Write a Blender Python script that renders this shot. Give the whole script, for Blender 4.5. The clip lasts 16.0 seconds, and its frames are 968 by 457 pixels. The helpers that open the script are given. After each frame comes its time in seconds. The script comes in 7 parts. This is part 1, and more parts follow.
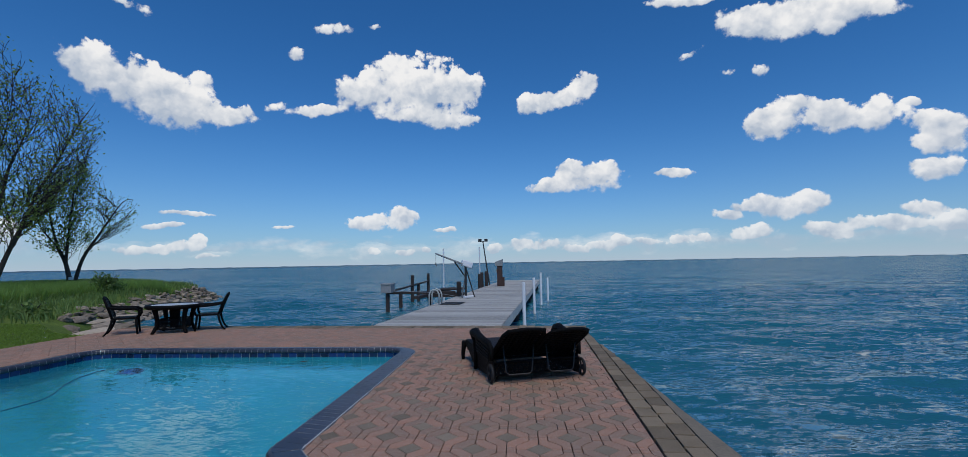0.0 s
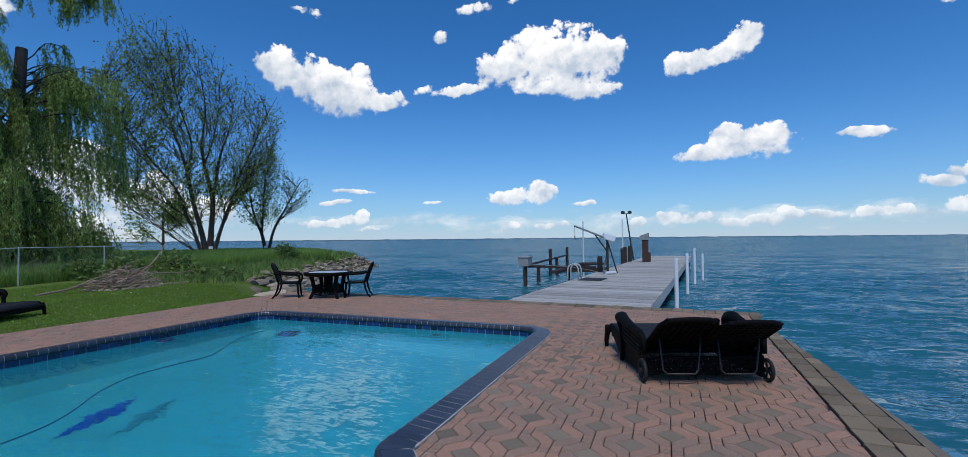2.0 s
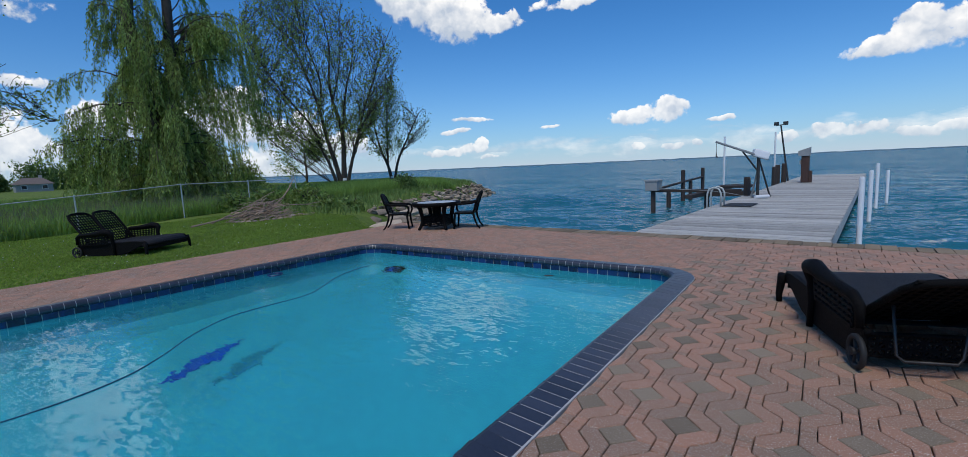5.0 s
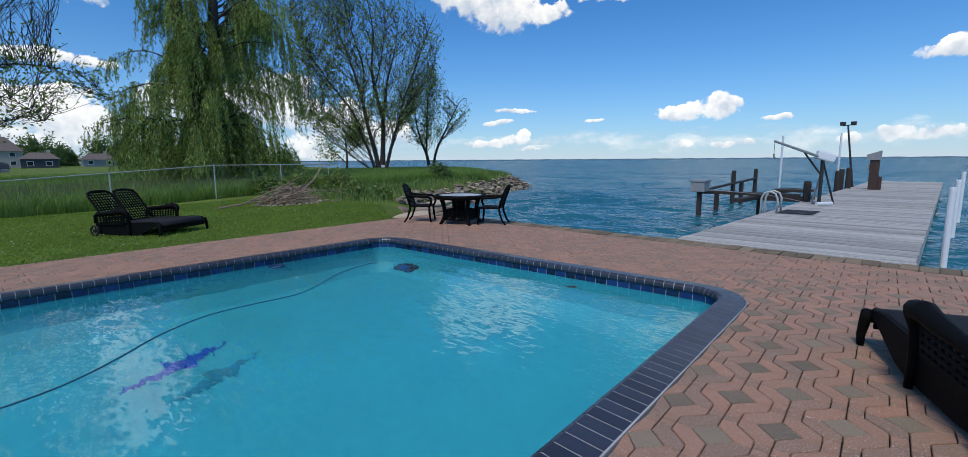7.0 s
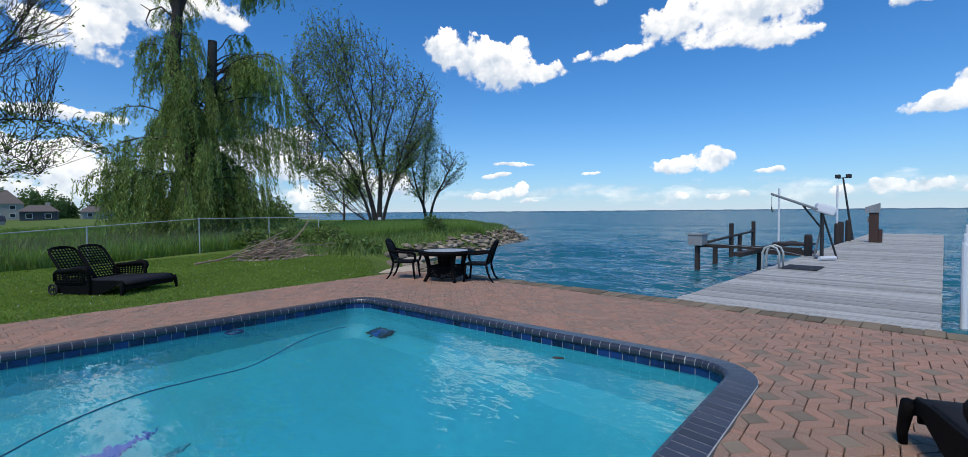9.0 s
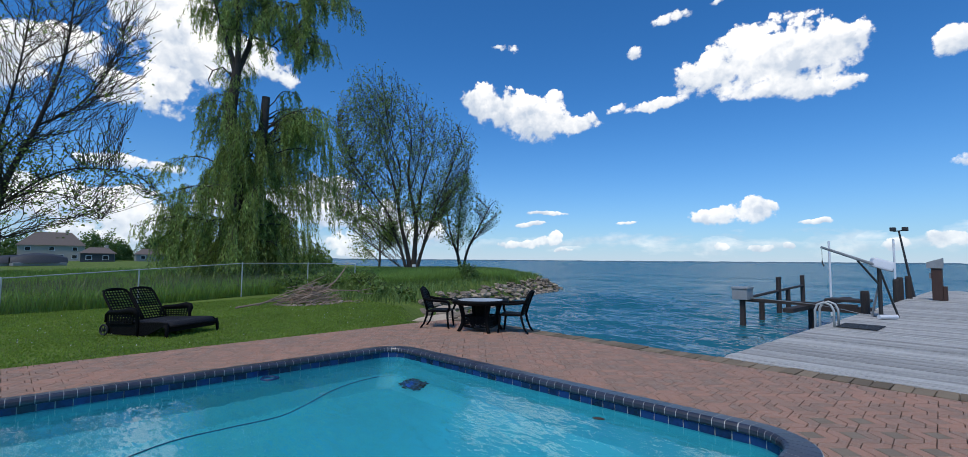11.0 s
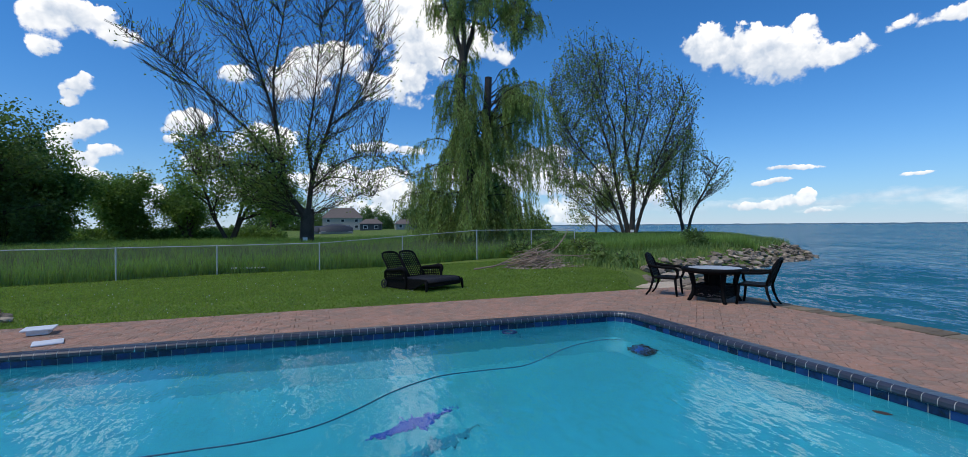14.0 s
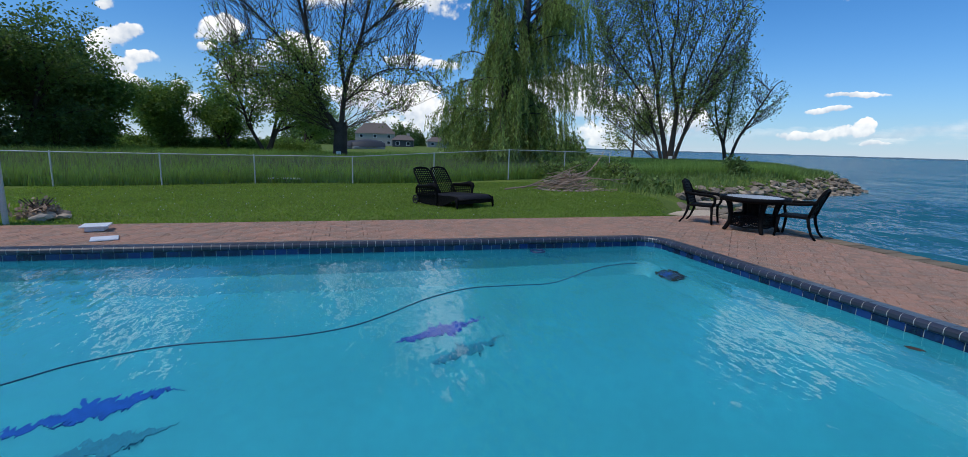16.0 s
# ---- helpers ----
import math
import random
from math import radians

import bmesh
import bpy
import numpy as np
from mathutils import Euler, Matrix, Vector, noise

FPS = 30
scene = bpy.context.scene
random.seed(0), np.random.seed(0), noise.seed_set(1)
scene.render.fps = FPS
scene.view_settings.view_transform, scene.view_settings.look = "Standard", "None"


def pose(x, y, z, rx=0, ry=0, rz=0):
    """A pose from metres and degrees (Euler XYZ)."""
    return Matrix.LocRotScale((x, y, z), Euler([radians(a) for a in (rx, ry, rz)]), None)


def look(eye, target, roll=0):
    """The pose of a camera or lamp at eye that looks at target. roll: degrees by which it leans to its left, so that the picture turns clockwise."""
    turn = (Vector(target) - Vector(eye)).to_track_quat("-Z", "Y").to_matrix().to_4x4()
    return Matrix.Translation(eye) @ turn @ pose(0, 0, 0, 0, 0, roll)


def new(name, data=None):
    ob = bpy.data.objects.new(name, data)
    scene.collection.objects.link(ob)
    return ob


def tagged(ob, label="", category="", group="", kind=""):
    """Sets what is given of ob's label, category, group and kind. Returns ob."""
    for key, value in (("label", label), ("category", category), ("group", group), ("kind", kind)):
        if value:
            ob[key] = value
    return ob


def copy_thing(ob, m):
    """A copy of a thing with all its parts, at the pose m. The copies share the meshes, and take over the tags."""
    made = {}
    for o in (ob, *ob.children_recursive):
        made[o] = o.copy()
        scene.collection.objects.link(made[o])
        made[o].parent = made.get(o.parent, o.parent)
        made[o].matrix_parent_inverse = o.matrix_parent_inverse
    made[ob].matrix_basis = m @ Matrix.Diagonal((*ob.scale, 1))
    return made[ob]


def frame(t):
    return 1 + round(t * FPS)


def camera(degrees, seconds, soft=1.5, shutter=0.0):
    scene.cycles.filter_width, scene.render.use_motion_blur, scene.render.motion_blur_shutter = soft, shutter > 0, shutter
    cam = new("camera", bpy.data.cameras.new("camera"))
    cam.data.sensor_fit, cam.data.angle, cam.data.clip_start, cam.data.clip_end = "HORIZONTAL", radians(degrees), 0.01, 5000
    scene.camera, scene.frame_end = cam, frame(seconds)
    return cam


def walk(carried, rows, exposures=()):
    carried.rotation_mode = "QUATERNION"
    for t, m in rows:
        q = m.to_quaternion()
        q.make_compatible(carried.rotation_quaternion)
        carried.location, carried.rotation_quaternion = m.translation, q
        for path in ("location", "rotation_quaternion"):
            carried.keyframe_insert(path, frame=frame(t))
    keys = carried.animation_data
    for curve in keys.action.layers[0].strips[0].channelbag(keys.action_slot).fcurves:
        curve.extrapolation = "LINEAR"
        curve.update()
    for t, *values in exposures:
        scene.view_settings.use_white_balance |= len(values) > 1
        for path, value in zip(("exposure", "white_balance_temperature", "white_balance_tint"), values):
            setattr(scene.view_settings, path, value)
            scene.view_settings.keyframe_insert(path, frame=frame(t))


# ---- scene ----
cam = camera(91.56, 16.0, soft=0.6)
# seconds, x, y, z, yaw, pitch, roll
PATH = [
    (0.0, 0.000, 0.000, 1.610, 4.300, 4.249, 1.094),
    (0.5, -0.022, 0.250, 1.593, 11.160, 3.456, 0.875),
    (1.0, -0.127, 0.480, 1.577, 13.871, 2.667, 0.705),
    (1.5, -0.135, 0.749, 1.577, 15.757, 1.777, 0.756),
    (2.0, -0.166, 1.013, 1.571, 21.076, 1.311, 0.550),
    (2.5, -0.277, 1.252, 1.583, 21.353, 0.923, 0.636),
    (3.0, -0.297, 1.497, 1.581, 24.798, 0.737, 1.011),
    (3.5, -0.373, 1.715, 1.582, 26.689, 0.338, 1.869),
    (4.0, -0.483, 1.937, 1.567, 27.470, -0.927, 2.189),
    (4.5, -0.548, 2.142, 1.558, 32.689, -3.688, 2.401),
    (5.0, -0.675, 2.315, 1.546, 35.384, -7.335, 2.526),
    (7.5, -1.007, 3.416, 1.544, 40.827, -7.856, 0.358),
    (8.0, -1.083, 3.610, 1.545, 40.907, -6.470, 0.278),
    (8.5, -1.140, 3.746, 1.578, 40.449, -3.802, 0.313),
    (9.0, -1.127, 3.839, 1.592, 40.130, -1.972, 0.453),
    (11.5, -1.190, 3.822, 1.625, 47.449, 5.012, 0.190),
    (12.0, -1.150, 3.775, 1.630, 54.833, 3.050, 0.809),
    (12.5, -1.167, 3.727, 1.642, 60.124, 2.125, 1.572),
    (13.0, -1.181, 3.706, 1.637, 63.384, 0.939, 1.604),
    (13.5, -1.186, 3.673, 1.625, 68.113, 0.245, 1.179),
    (14.0, -1.191, 3.658, 1.621, 69.942, -0.296, 0.368),
    (14.5, -1.204, 3.648, 1.606, 70.831, -1.252, -0.558),
    (15.0, -1.204, 3.634, 1.587, 73.458, -3.195, -1.161),
    (15.5, -1.209, 3.644, 1.578, 73.857, -5.692, -1.523),
    (16.0, -1.249, 3.664, 1.566, 73.832, -9.942, -1.735),
]
walk(cam, [(t, pose(x, y, z, 90 + p, r, w)) for t, x, y, z, w, p, r in PATH],
     exposures=[(0.0, -0.26, 6500, 10), (0.7, -0.18, 6500, 10), (1.6, -0.03, 6500, 10), (2.3, 0.0, 6500, 10), (3.2, -0.03, 6500, 10), (5.0, 0.0, 6600, 10),
                (7.5, 0.20, 6850, 10), (9.0, 0.24, 6800, 10), (11.5, 0.14, 6600, 10), (12.5, 0.18, 6600, 10), (16.0, 0.14, 6700, 10)])

# ---- world: daylight sky with fair-weather clouds, the sun softened by a cloud ----
SUN_AZ, SUN_EL = 165.0, 58.0


def direction(az, el):
    a, e = radians(az), radians(el)
    return Vector((math.sin(a) * math.cos(e), math.cos(a) * math.cos(e), math.sin(e)))


world = bpy.data.worlds.new("sky")
scene.world = world
world.use_nodes = True
wt = world.node_tree
wt.nodes.clear()


def wmath(op, a, b=None, c=None, clamp=False):
    n = wt.nodes.new("ShaderNodeMath")
    n.operation = op
    n.use_clamp = clamp
    for i, v in enumerate((a, b, c)):
        if v is None:
            continue
        if isinstance(v, (int, float)):
            n.inputs[i].default_value = v
        else:
            wt.links.new(v, n.inputs[i])
    return n.outputs[0]


def wvec(op, a, b=None, out=0):
    n = wt.nodes.new("ShaderNodeVectorMath")
    n.operation = op
    for i, v in enumerate((a, b)):
        if v is None:
            continue
        if isinstance(v, (tuple, list, Vector)):
            n.inputs[i].default_value = v
        elif isinstance(v, float):
            n.inputs["Scale"].default_value = v
        else:
            wt.links.new(v, n.inputs[i])
    return n.outputs[out]


def wnoise(vec, scale, detail, rough=0.55):
    n = wt.nodes.new("ShaderNodeTexNoise")
    n.inputs["Scale"].default_value = scale
    n.inputs["Detail"].default_value = detail
    n.inputs["Roughness"].default_value = rough
    wt.links.new(vec, n.inputs["Vector"])
    return n


coord = wt.nodes.new("ShaderNodeTexCoord").outputs["Generated"]
warp_n = wnoise(coord, 14.0, 4.0, 0.6)
warp = wvec("SCALE", wvec("SUBTRACT", warp_n.outputs["Color"], (0.5, 0.5, 0.5)), 0.030)
bent = wvec("ADD", coord, warp)

sums = [None, None]


def cloud(az, el, w, h, tilt=0.0, thin=0.0):
    """One lobe of a cloud: where it stands in the sky, half its width and height in degrees, its tilt, and how far it is frayed to wisps."""
    c = direction(az, el)
    u = Vector((math.cos(radians(az)), -math.sin(radians(az)), 0))
    v = u.cross(c)
    v = -v if v.z < 0 else v
    t = radians(tilt)
    uu, vv = u * math.cos(t) + v * math.sin(t), v * math.cos(t) - u * math.sin(t)
    across = wvec("DOT_PRODUCT", bent, tuple(uu / math.sin(radians(w * 1.08))), out=1)
    over = wvec("DOT_PRODUCT", bent, tuple(vv / math.sin(radians(h * 1.08))), out=1)
    near_here = wmath("POWER", math.exp(-3.2), wmath("MULTIPLY_ADD", over, over, wmath("MULTIPLY", across, across)))
    if thin:
        near_here = wmath("MULTIPLY", near_here, math.exp(-3.2 * thin))
    if sums[0] is None:
        sums[0], sums[1] = near_here, wmath("MULTIPLY", near_here, over)
    else:
        sums[0] = wmath("ADD", sums[0], near_here)
        sums[1] = wmath("MULTIPLY_ADD", near_here, over, sums[1])


# the long bank beside the tall trees
cloud(-45.3, 19.3, 1.83, 1.65, -18)
cloud(-42.9, 18.2, 2.66, 2.00, 13)
cloud(-39.4, 17.4, 3.48, 2.75, -7)
cloud(-35.9, 16.5, 3.07, 2.11, -3)
cloud(-32.1, 16.1, 2.09, 1.08, 7)
cloud(-35.6, 19.4, 0.92, 0.90, 10)
cloud(-28.2, 17.7, 1.88, 0.51, 17, thin=0.5)
# the broad cloud over the dock and its tail
cloud(-23.6, 17.7, 2.88, 0.60, 7)
cloud(-18.7, 20.0, 2.85, 2.23, 4)
cloud(-14.1, 21.0, 4.32, 3.12, 3)
cloud(-9.2, 20.4, 4.15, 3.04)
cloud(-6.1, 21.2, 1.94, 1.51)
cloud(-11.3, 17.8, 4.74, 1.20, 1)
cloud(-7.5, 17.1, 2.62, 0.86)
# the bent cloud
cloud(1.3, 18.8, 1.43, 1.20, 17)
cloud(3.4, 18.9, 2.14, 0.98, 1)
cloud(6.0, 19.3, 2.21, 1.05, 15)
cloud(8.4, 20.3, 1.59, 1.54, 35)
# low clouds over the open water
cloud(4.6, 9.2, 2.92, 0.96, 3)
cloud(7.6, 10.0, 3.01, 1.75, -3)
cloud(10.8, 10.0, 2.09, 1.51, -4)
cloud(6.4, 11.3, 1.15, 0.80, -3)
cloud(18.0, 9.8, 2.31, 0.48, -2)
cloud(-16.4, 5.1, 4.16, 1.10)
cloud(-14.1, 5.9, 1.82, 1.11)
cloud(-18.3, 5.0, 2.26, 0.66)
cloud(-9.2, 4.2, 1.49, 0.30)
# the group in the east
cloud(28.9, 14.2, 3.28, 1.83, -10)
cloud(27.2, 13.5, 1.97, 1.31, -9)
cloud(33.0, 13.5, 2.79, 1.57, -11)
cloud(36.3, 13.1, 2.03, 1.56, -12)
cloud(30.6, 15.4, 1.22, 0.71, -12)
cloud(38.7, 13.9, 0.74, 0.37, -14)
cloud(39.9, 11.8, 1.82, 0.95, -13)
cloud(39.9, 9.9, 1.89, 0.96, -11)
cloud(41.2, 10.8, 1.36, 1.46, -12)
cloud(40.1, 7.7, 2.02, 0.96, -9)
cloud(39.0, 8.3, 1.05, 0.55, -9)
cloud(28.4, 5.2, 3.10, 1.26, -5)
cloud(30.7, 5.7, 1.62, 1.11, -5)
cloud(23.3, 4.7, 1.77, 0.60, -4)
cloud(25.5, 2.8, 2.15, 0.85, -3)
cloud(25.4, 5.6, 1.59, 0.65, -4)
cloud(39.1, 4.3, 1.44, 0.77, -6)
cloud(36.5, 3.1, 3.29, 0.80, -4)
cloud(31.9, 2.7, 2.36, 0.73, -3)
cloud(40.8, 2.9, 1.36, 0.96, -4)
# the cloud high up over the open water
cloud(31.2, 23.4, 4.61, 2.13, -8)
cloud(26.9, 23.9, 3.56, 1.54, -15)
cloud(36.1, 22.8, 2.57, 1.03, -19)
cloud(20.2, 27.5, 3.83, 0.53, -8)
cloud(33.1, 21.7, 1.33, 0.65, -17)
cloud(20.5, 22.2, 1.60, 0.51, 12, thin=0.42)
cloud(23.8, 19.6, 1.01, 0.57, thin=0.42)
cloud(27.1, 19.4, 1.03, 0.72, -13, thin=0.42)
# small scraps
cloud(-22.3, 26.3, 2.12, 0.79, 12, thin=0.42)
cloud(-26.1, 23.4, 1.05, 0.62, 8, thin=0.42)
cloud(-17.3, 27.0, 0.79, 0.31, 5, thin=0.42)
cloud(-41.2, 24.9, 1.24, 0.61, -1, thin=0.42)
cloud(-42.8, 25.0, 1.18, 0.38, thin=0.42)
# heaps along the horizon
cloud(-36.5, 5.7, 2.48, 0.32)
cloud(-38.5, 4.3, 2.05, 0.31, 2)
cloud(-36.7, 2.3, 1.71, 0.63)
cloud(-35.5, 3.0, 0.82, 0.58)
cloud(-40.5, 2.1, 2.74, 0.54)
cloud(-34.4, 1.2, 1.57, 0.26)
cloud(-27.3, 4.5, 1.40, 0.21)
cloud(-17.8, 1.6, 0.99, 0.51)
cloud(-13.9, 1.6, 1.53, 0.44)
cloud(-11.3, 1.7, 0.81, 0.37)
cloud(-3.1, 1.8, 1.20, 0.67, -1)
cloud(0.7, 2.1, 2.08, 0.82, -1)
cloud(3.6, 2.0, 1.84, 0.82, -1)
cloud(6.7, 1.6, 1.81, 0.59, -1)
cloud(10.2, 2.0, 1.97, 0.65, -2)
cloud(12.3, 2.3, 1.24, 0.65, -2)
cloud(15.6, 2.2, 1.86, 0.49, -2)
cloud(18.9, 2.4, 1.65, 0.62, -2)
cloud(20.9, 2.4, 0.86, 0.41, -2)
# the tall cloud behind the bare tree and the willow
cloud(-78.3, 22.2, 4.45, 4.58, 3)
cloud(-81.7, 24.6, 2.46, 2.55, 5)
cloud(-79.0, 16.9, 2.91, 2.84, 2)
cloud(-75.3, 20.4, 2.64, 2.89, 1)
cloud(-72.1, 21.2, 3.90, 2.35)
cloud(-67.8, 20.0, 1.55, 1.20, -1)
cloud(-86.9, 18.7, 3.59, 1.79, 5)
cloud(-90.2, 18.0, 1.98, 1.64, 6)
cloud(-83.1, 16.1, 1.75, 1.75, 3)
cloud(-97.5, 16.1, 1.55, 1.09, 8)
cloud(-101.8, 10.9, 1.75, 1.09, 6)
cloud(-101.0, 6.8, 1.89, 1.06, 3)
cloud(-81.5, 9.2, 4.07, 0.71)
cloud(-81.6, 4.0, 2.97, 1.60)
cloud(-78.6, 3.0, 2.32, 1.62)
cloud(-81.6, 6.1, 1.41, 0.72)
cloud(-82.7, 1.8, 2.67, 1.23)
cloud(-85.5, 2.6, 1.78, 0.93)
cloud(-61.6, 5.2, 2.36, 1.78, -2)
cloud(-60.7, 2.0, 2.80, 1.26, -1)
cloud(-58.9, 0.7, 2.63, 0.74, -1)
# the low bank behind the trees
cloud(-66.0, 6.0, 5.6, 2.2)
cloud(-62.6, 8.4, 3.0, 1.5)
cloud(-57.5, 4.6, 5.2, 2.2)
cloud(-51.5, 3.2, 3.8, 1.4)
cloud(-73.0, 5.6, 3.6, 2.0)
cloud(-88.0, 5.2, 4.2, 2.2)
cloud(-94.5, 9.5, 3.4, 1.8)
cloud(-97.0, 4.6, 4.0, 1.8)
cloud(-92.0, 15.6, 3.6, 2.0)
# clouds over the field
cloud(-111.3, 18.4, 2.99, 1.39, 15)
cloud(-108.1, 17.9, 1.73, 1.19)
cloud(-113.2, 18.4, 1.34, 1.35, 16)
cloud(-113.0, 16.0, 1.05, 0.79, 14)
cloud(-109.3, 19.2, 1.50, 0.91, 15)
cloud(-110.9, 12.8, 1.29, 0.90, 38)
cloud(-111.5, 11.2, 0.51, 0.37, 9)
cloud(-110.2, 13.9, 0.65, 0.53, 11)
cloud(-110.9, 8.9, 1.76, 0.90, 19)
cloud(-109.8, 9.5, 1.08, 0.66, 7)
cloud(-108.2, 7.4, 1.18, 0.62, 5)
cloud(-109.9, 5.0, 1.08, 0.56, 3)
cloud(-111.5, 6.6, 1.11, 0.54, 5)
cloud(-104.8, 3.3, 1.06, 1.32)
cloud(-105.9, 5.1, 0.65, 0.47, 2)
cloud(-103.6, 2.4, 0.90, 0.55)
cloud(-118.4, 12.8, 0.96, 1.27, 14)
# the heaps between the far trees
cloud(-111.1, 8.7, 1.68, 0.87, 25)
cloud(-111.8, 7.5, 1.00, 0.91, 7)
cloud(-110.5, 6.2, 1.33, 0.76, 6)
cloud(-109.7, 4.5, 1.55, 1.01, 5)
cloud(-105.5, 4.5, 1.07, 0.56, 4)
cloud(-105.1, 2.7, 0.98, 1.39, 3)
cloud(-110.6, 13.2, 1.02, 0.71, 11)
cloud(-111.3, 11.8, 0.60, 0.77, 32)
cloud(-108.8, 7.3, 1.28, 0.65, 7)
cloud(-101.7, 10.5, 2.16, 1.06, 7)
cloud(-100.0, 7.5, 2.49, 1.17, 5)
cloud(-103.2, 9.1, 0.89, 0.50, 7)
cloud(-81.3, 4.2, 2.92, 2.48, 2)
cloud(-83.1, 5.5, 1.30, 1.01, 2)

total_near = wmath("MAXIMUM", sums[0], 1e-7)
near = wmath("MULTIPLY", wmath("LOGARITHM", total_near, math.e), -1 / 3.2)
# -1 at the foot of a heap, 1 at its crown
rise = wmath("MINIMUM", wmath("MAXIMUM", wmath("DIVIDE", sums[1], total_near), -1.0), 1.0)
# banks along the horizon
sep = wt.nodes.new("ShaderNodeSeparateXYZ")
wt.links.new(coord, sep.inputs[0])
height = sep.outputs[2]
flat = wt.nodes.new("ShaderNodeMapping")
flat.inputs["Scale"].default_value = (13.0, 13.0, 36.0)
wt.links.new(coord, flat.inputs["Vector"])
bank_n = wnoise(flat.outputs[0], 1.0, 6.0, 0.6)
bank_h = wmath("SUBTRACT", 1.0, wmath("MULTIPLY", wmath("ABSOLUTE", wmath("SUBTRACT", height, 0.036)), 34.0))
bank = wmath("ADD", wmath("MULTIPLY", bank_h, 0.32), wmath("SUBTRACT", bank_n.outputs["Fac"], 0.63))
fine = wnoise(coord, 42.0, 8.0, 0.6)


def puffs(vec, scale):
    n = wt.nodes.new("ShaderNodeTexVoronoi")
    n.feature = "SMOOTH_F1"
    n.inputs["Scale"].default_value = scale
    n.inputs["Smoothness"].default_value = 0.35
    wt.links.new(vec, n.inputs["Vector"])
    return wmath("MULTIPLY_ADD", n.outputs["Distance"], -1.5, 0.75)


def billow(vec):
    return wmath("ADD", puffs(vec, 22.0), wmath("ADD", wmath("MULTIPLY", puffs(vec, 52.0), 0.55), wmath("MULTIPLY", puffs(vec, 120.0), 0.28)))


soft_warp = wvec("SCALE", wvec("SUBTRACT", fine.outputs["Color"], (0.5, 0.5, 0.5)), 0.022)
ruffled = wvec("ADD", coord, soft_warp)
heap = billow(ruffled)
lump = wmath("ADD", wmath("MULTIPLY", wmath("SUBTRACT", fine.outputs["Fac"], 0.5), 2.3), wmath("MULTIPLY", heap, 0.50))
body = wmath("ADD", wmath("SUBTRACT", 1.0, near), lump)
# crisp crowns, frayed feet
dens_a = wt.nodes.new("ShaderNodeMapRange")
dens_a.interpolation_type = "SMOOTHSTEP"
dens_a.inputs["From Min"].default_value = 0.04
wt.links.new(wmath("MULTIPLY_ADD", rise, -0.24, 0.56), dens_a.inputs["From Max"])
wt.links.new(body, dens_a.inputs["Value"])
dens_b = wmath("MULTIPLY", wmath("MULTIPLY", bank, 4.0, clamp=True), 0.6)
density = wmath("MULTIPLY", wmath("MAXIMUM", dens_a.outputs[0], dens_b), wmath("SUBTRACT", 1.0, wmath("MULTIPLY", wmath("EXPONENT", wmath("MULTIPLY", wmath("MAXIMUM", height, 0.0), -16.0)), 0.40)))
# relief: the same heaps a little nearer to the sun
toward = wvec("ADD", ruffled, tuple(direction(-60, 60) * 0.016))
relief = wmath("SUBTRACT", heap, billow(toward))
broad = wnoise(coord, 16.0, 4.0, 0.55)
lit = wmath("ADD", wmath("MULTIPLY_ADD", rise, 0.50, 0.50), wmath("MULTIPLY_ADD", broad.outputs["Fac"], 1.5, -0.75))
shade = wmath("ADD", wmath("MULTIPLY", relief, 0.50), lit, clamp=True)
ramp = wt.nodes.new("ShaderNodeMix")
ramp.data_type = "RGBA"
wt.links.new(shade, ramp.inputs["Factor"])
ramp.inputs[6].default_value = (0.50, 0.58, 0.70, 1)
ramp.inputs[7].default_value = (1.0, 1.0, 1.0, 1)

sky = wt.nodes.new("ShaderNodeTexSky")
sky.sky_type = "NISHITA"
sky.sun_disc = False
sky.sun_elevation = radians(SUN_EL)
sky.sun_rotation = radians(SUN_AZ)
sky.air_density, sky.dust_density, sky.ozone_density = 1.0, 0.3, 1.5
SKY = 0.075
# clear early-summer air: a deeper blue overhead, pale haze low down
tint = wt.nodes.new("ShaderNodeMix")
tint.data_type, tint.blend_type = "RGBA", "MULTIPLY"
tint.inputs["Factor"].default_value = 1.0
wt.links.new(sky.outputs[0], tint.inputs[6])
tint.inputs[7].default_value = (0.285, 0.935, 1.62, 1)
bg_sky = wt.nodes.new("ShaderNodeBackground")
bg_sky.inputs["Strength"].default_value = SKY
wt.links.new(tint.outputs[2], bg_sky.inputs["Color"])
bg_haze = wt.nodes.new("ShaderNodeBackground")
bg_haze.inputs["Color"].default_value = (0.66, 0.77, 0.91, 1)
bg_haze.inputs["Strength"].default_value = 0.85
low = wmath("MULTIPLY", wmath("EXPONENT", wmath("MULTIPLY", wmath("MAXIMUM", height, 0.0), -12.0)), 0.84)
hazy = wt.nodes.new("ShaderNodeMixShader")
wt.links.new(low, hazy.inputs[0])
wt.links.new(bg_sky.outputs[0], hazy.inputs[1])
wt.links.new(bg_haze.outputs[0], hazy.inputs[2])
bg_cloud = wt.nodes.new("ShaderNodeBackground")
bg_cloud.inputs["Strength"].default_value = 1.03
wt.links.new(ramp.outputs[2], bg_cloud.inputs["Color"])
mixer = wt.nodes.new("ShaderNodeMixShader")
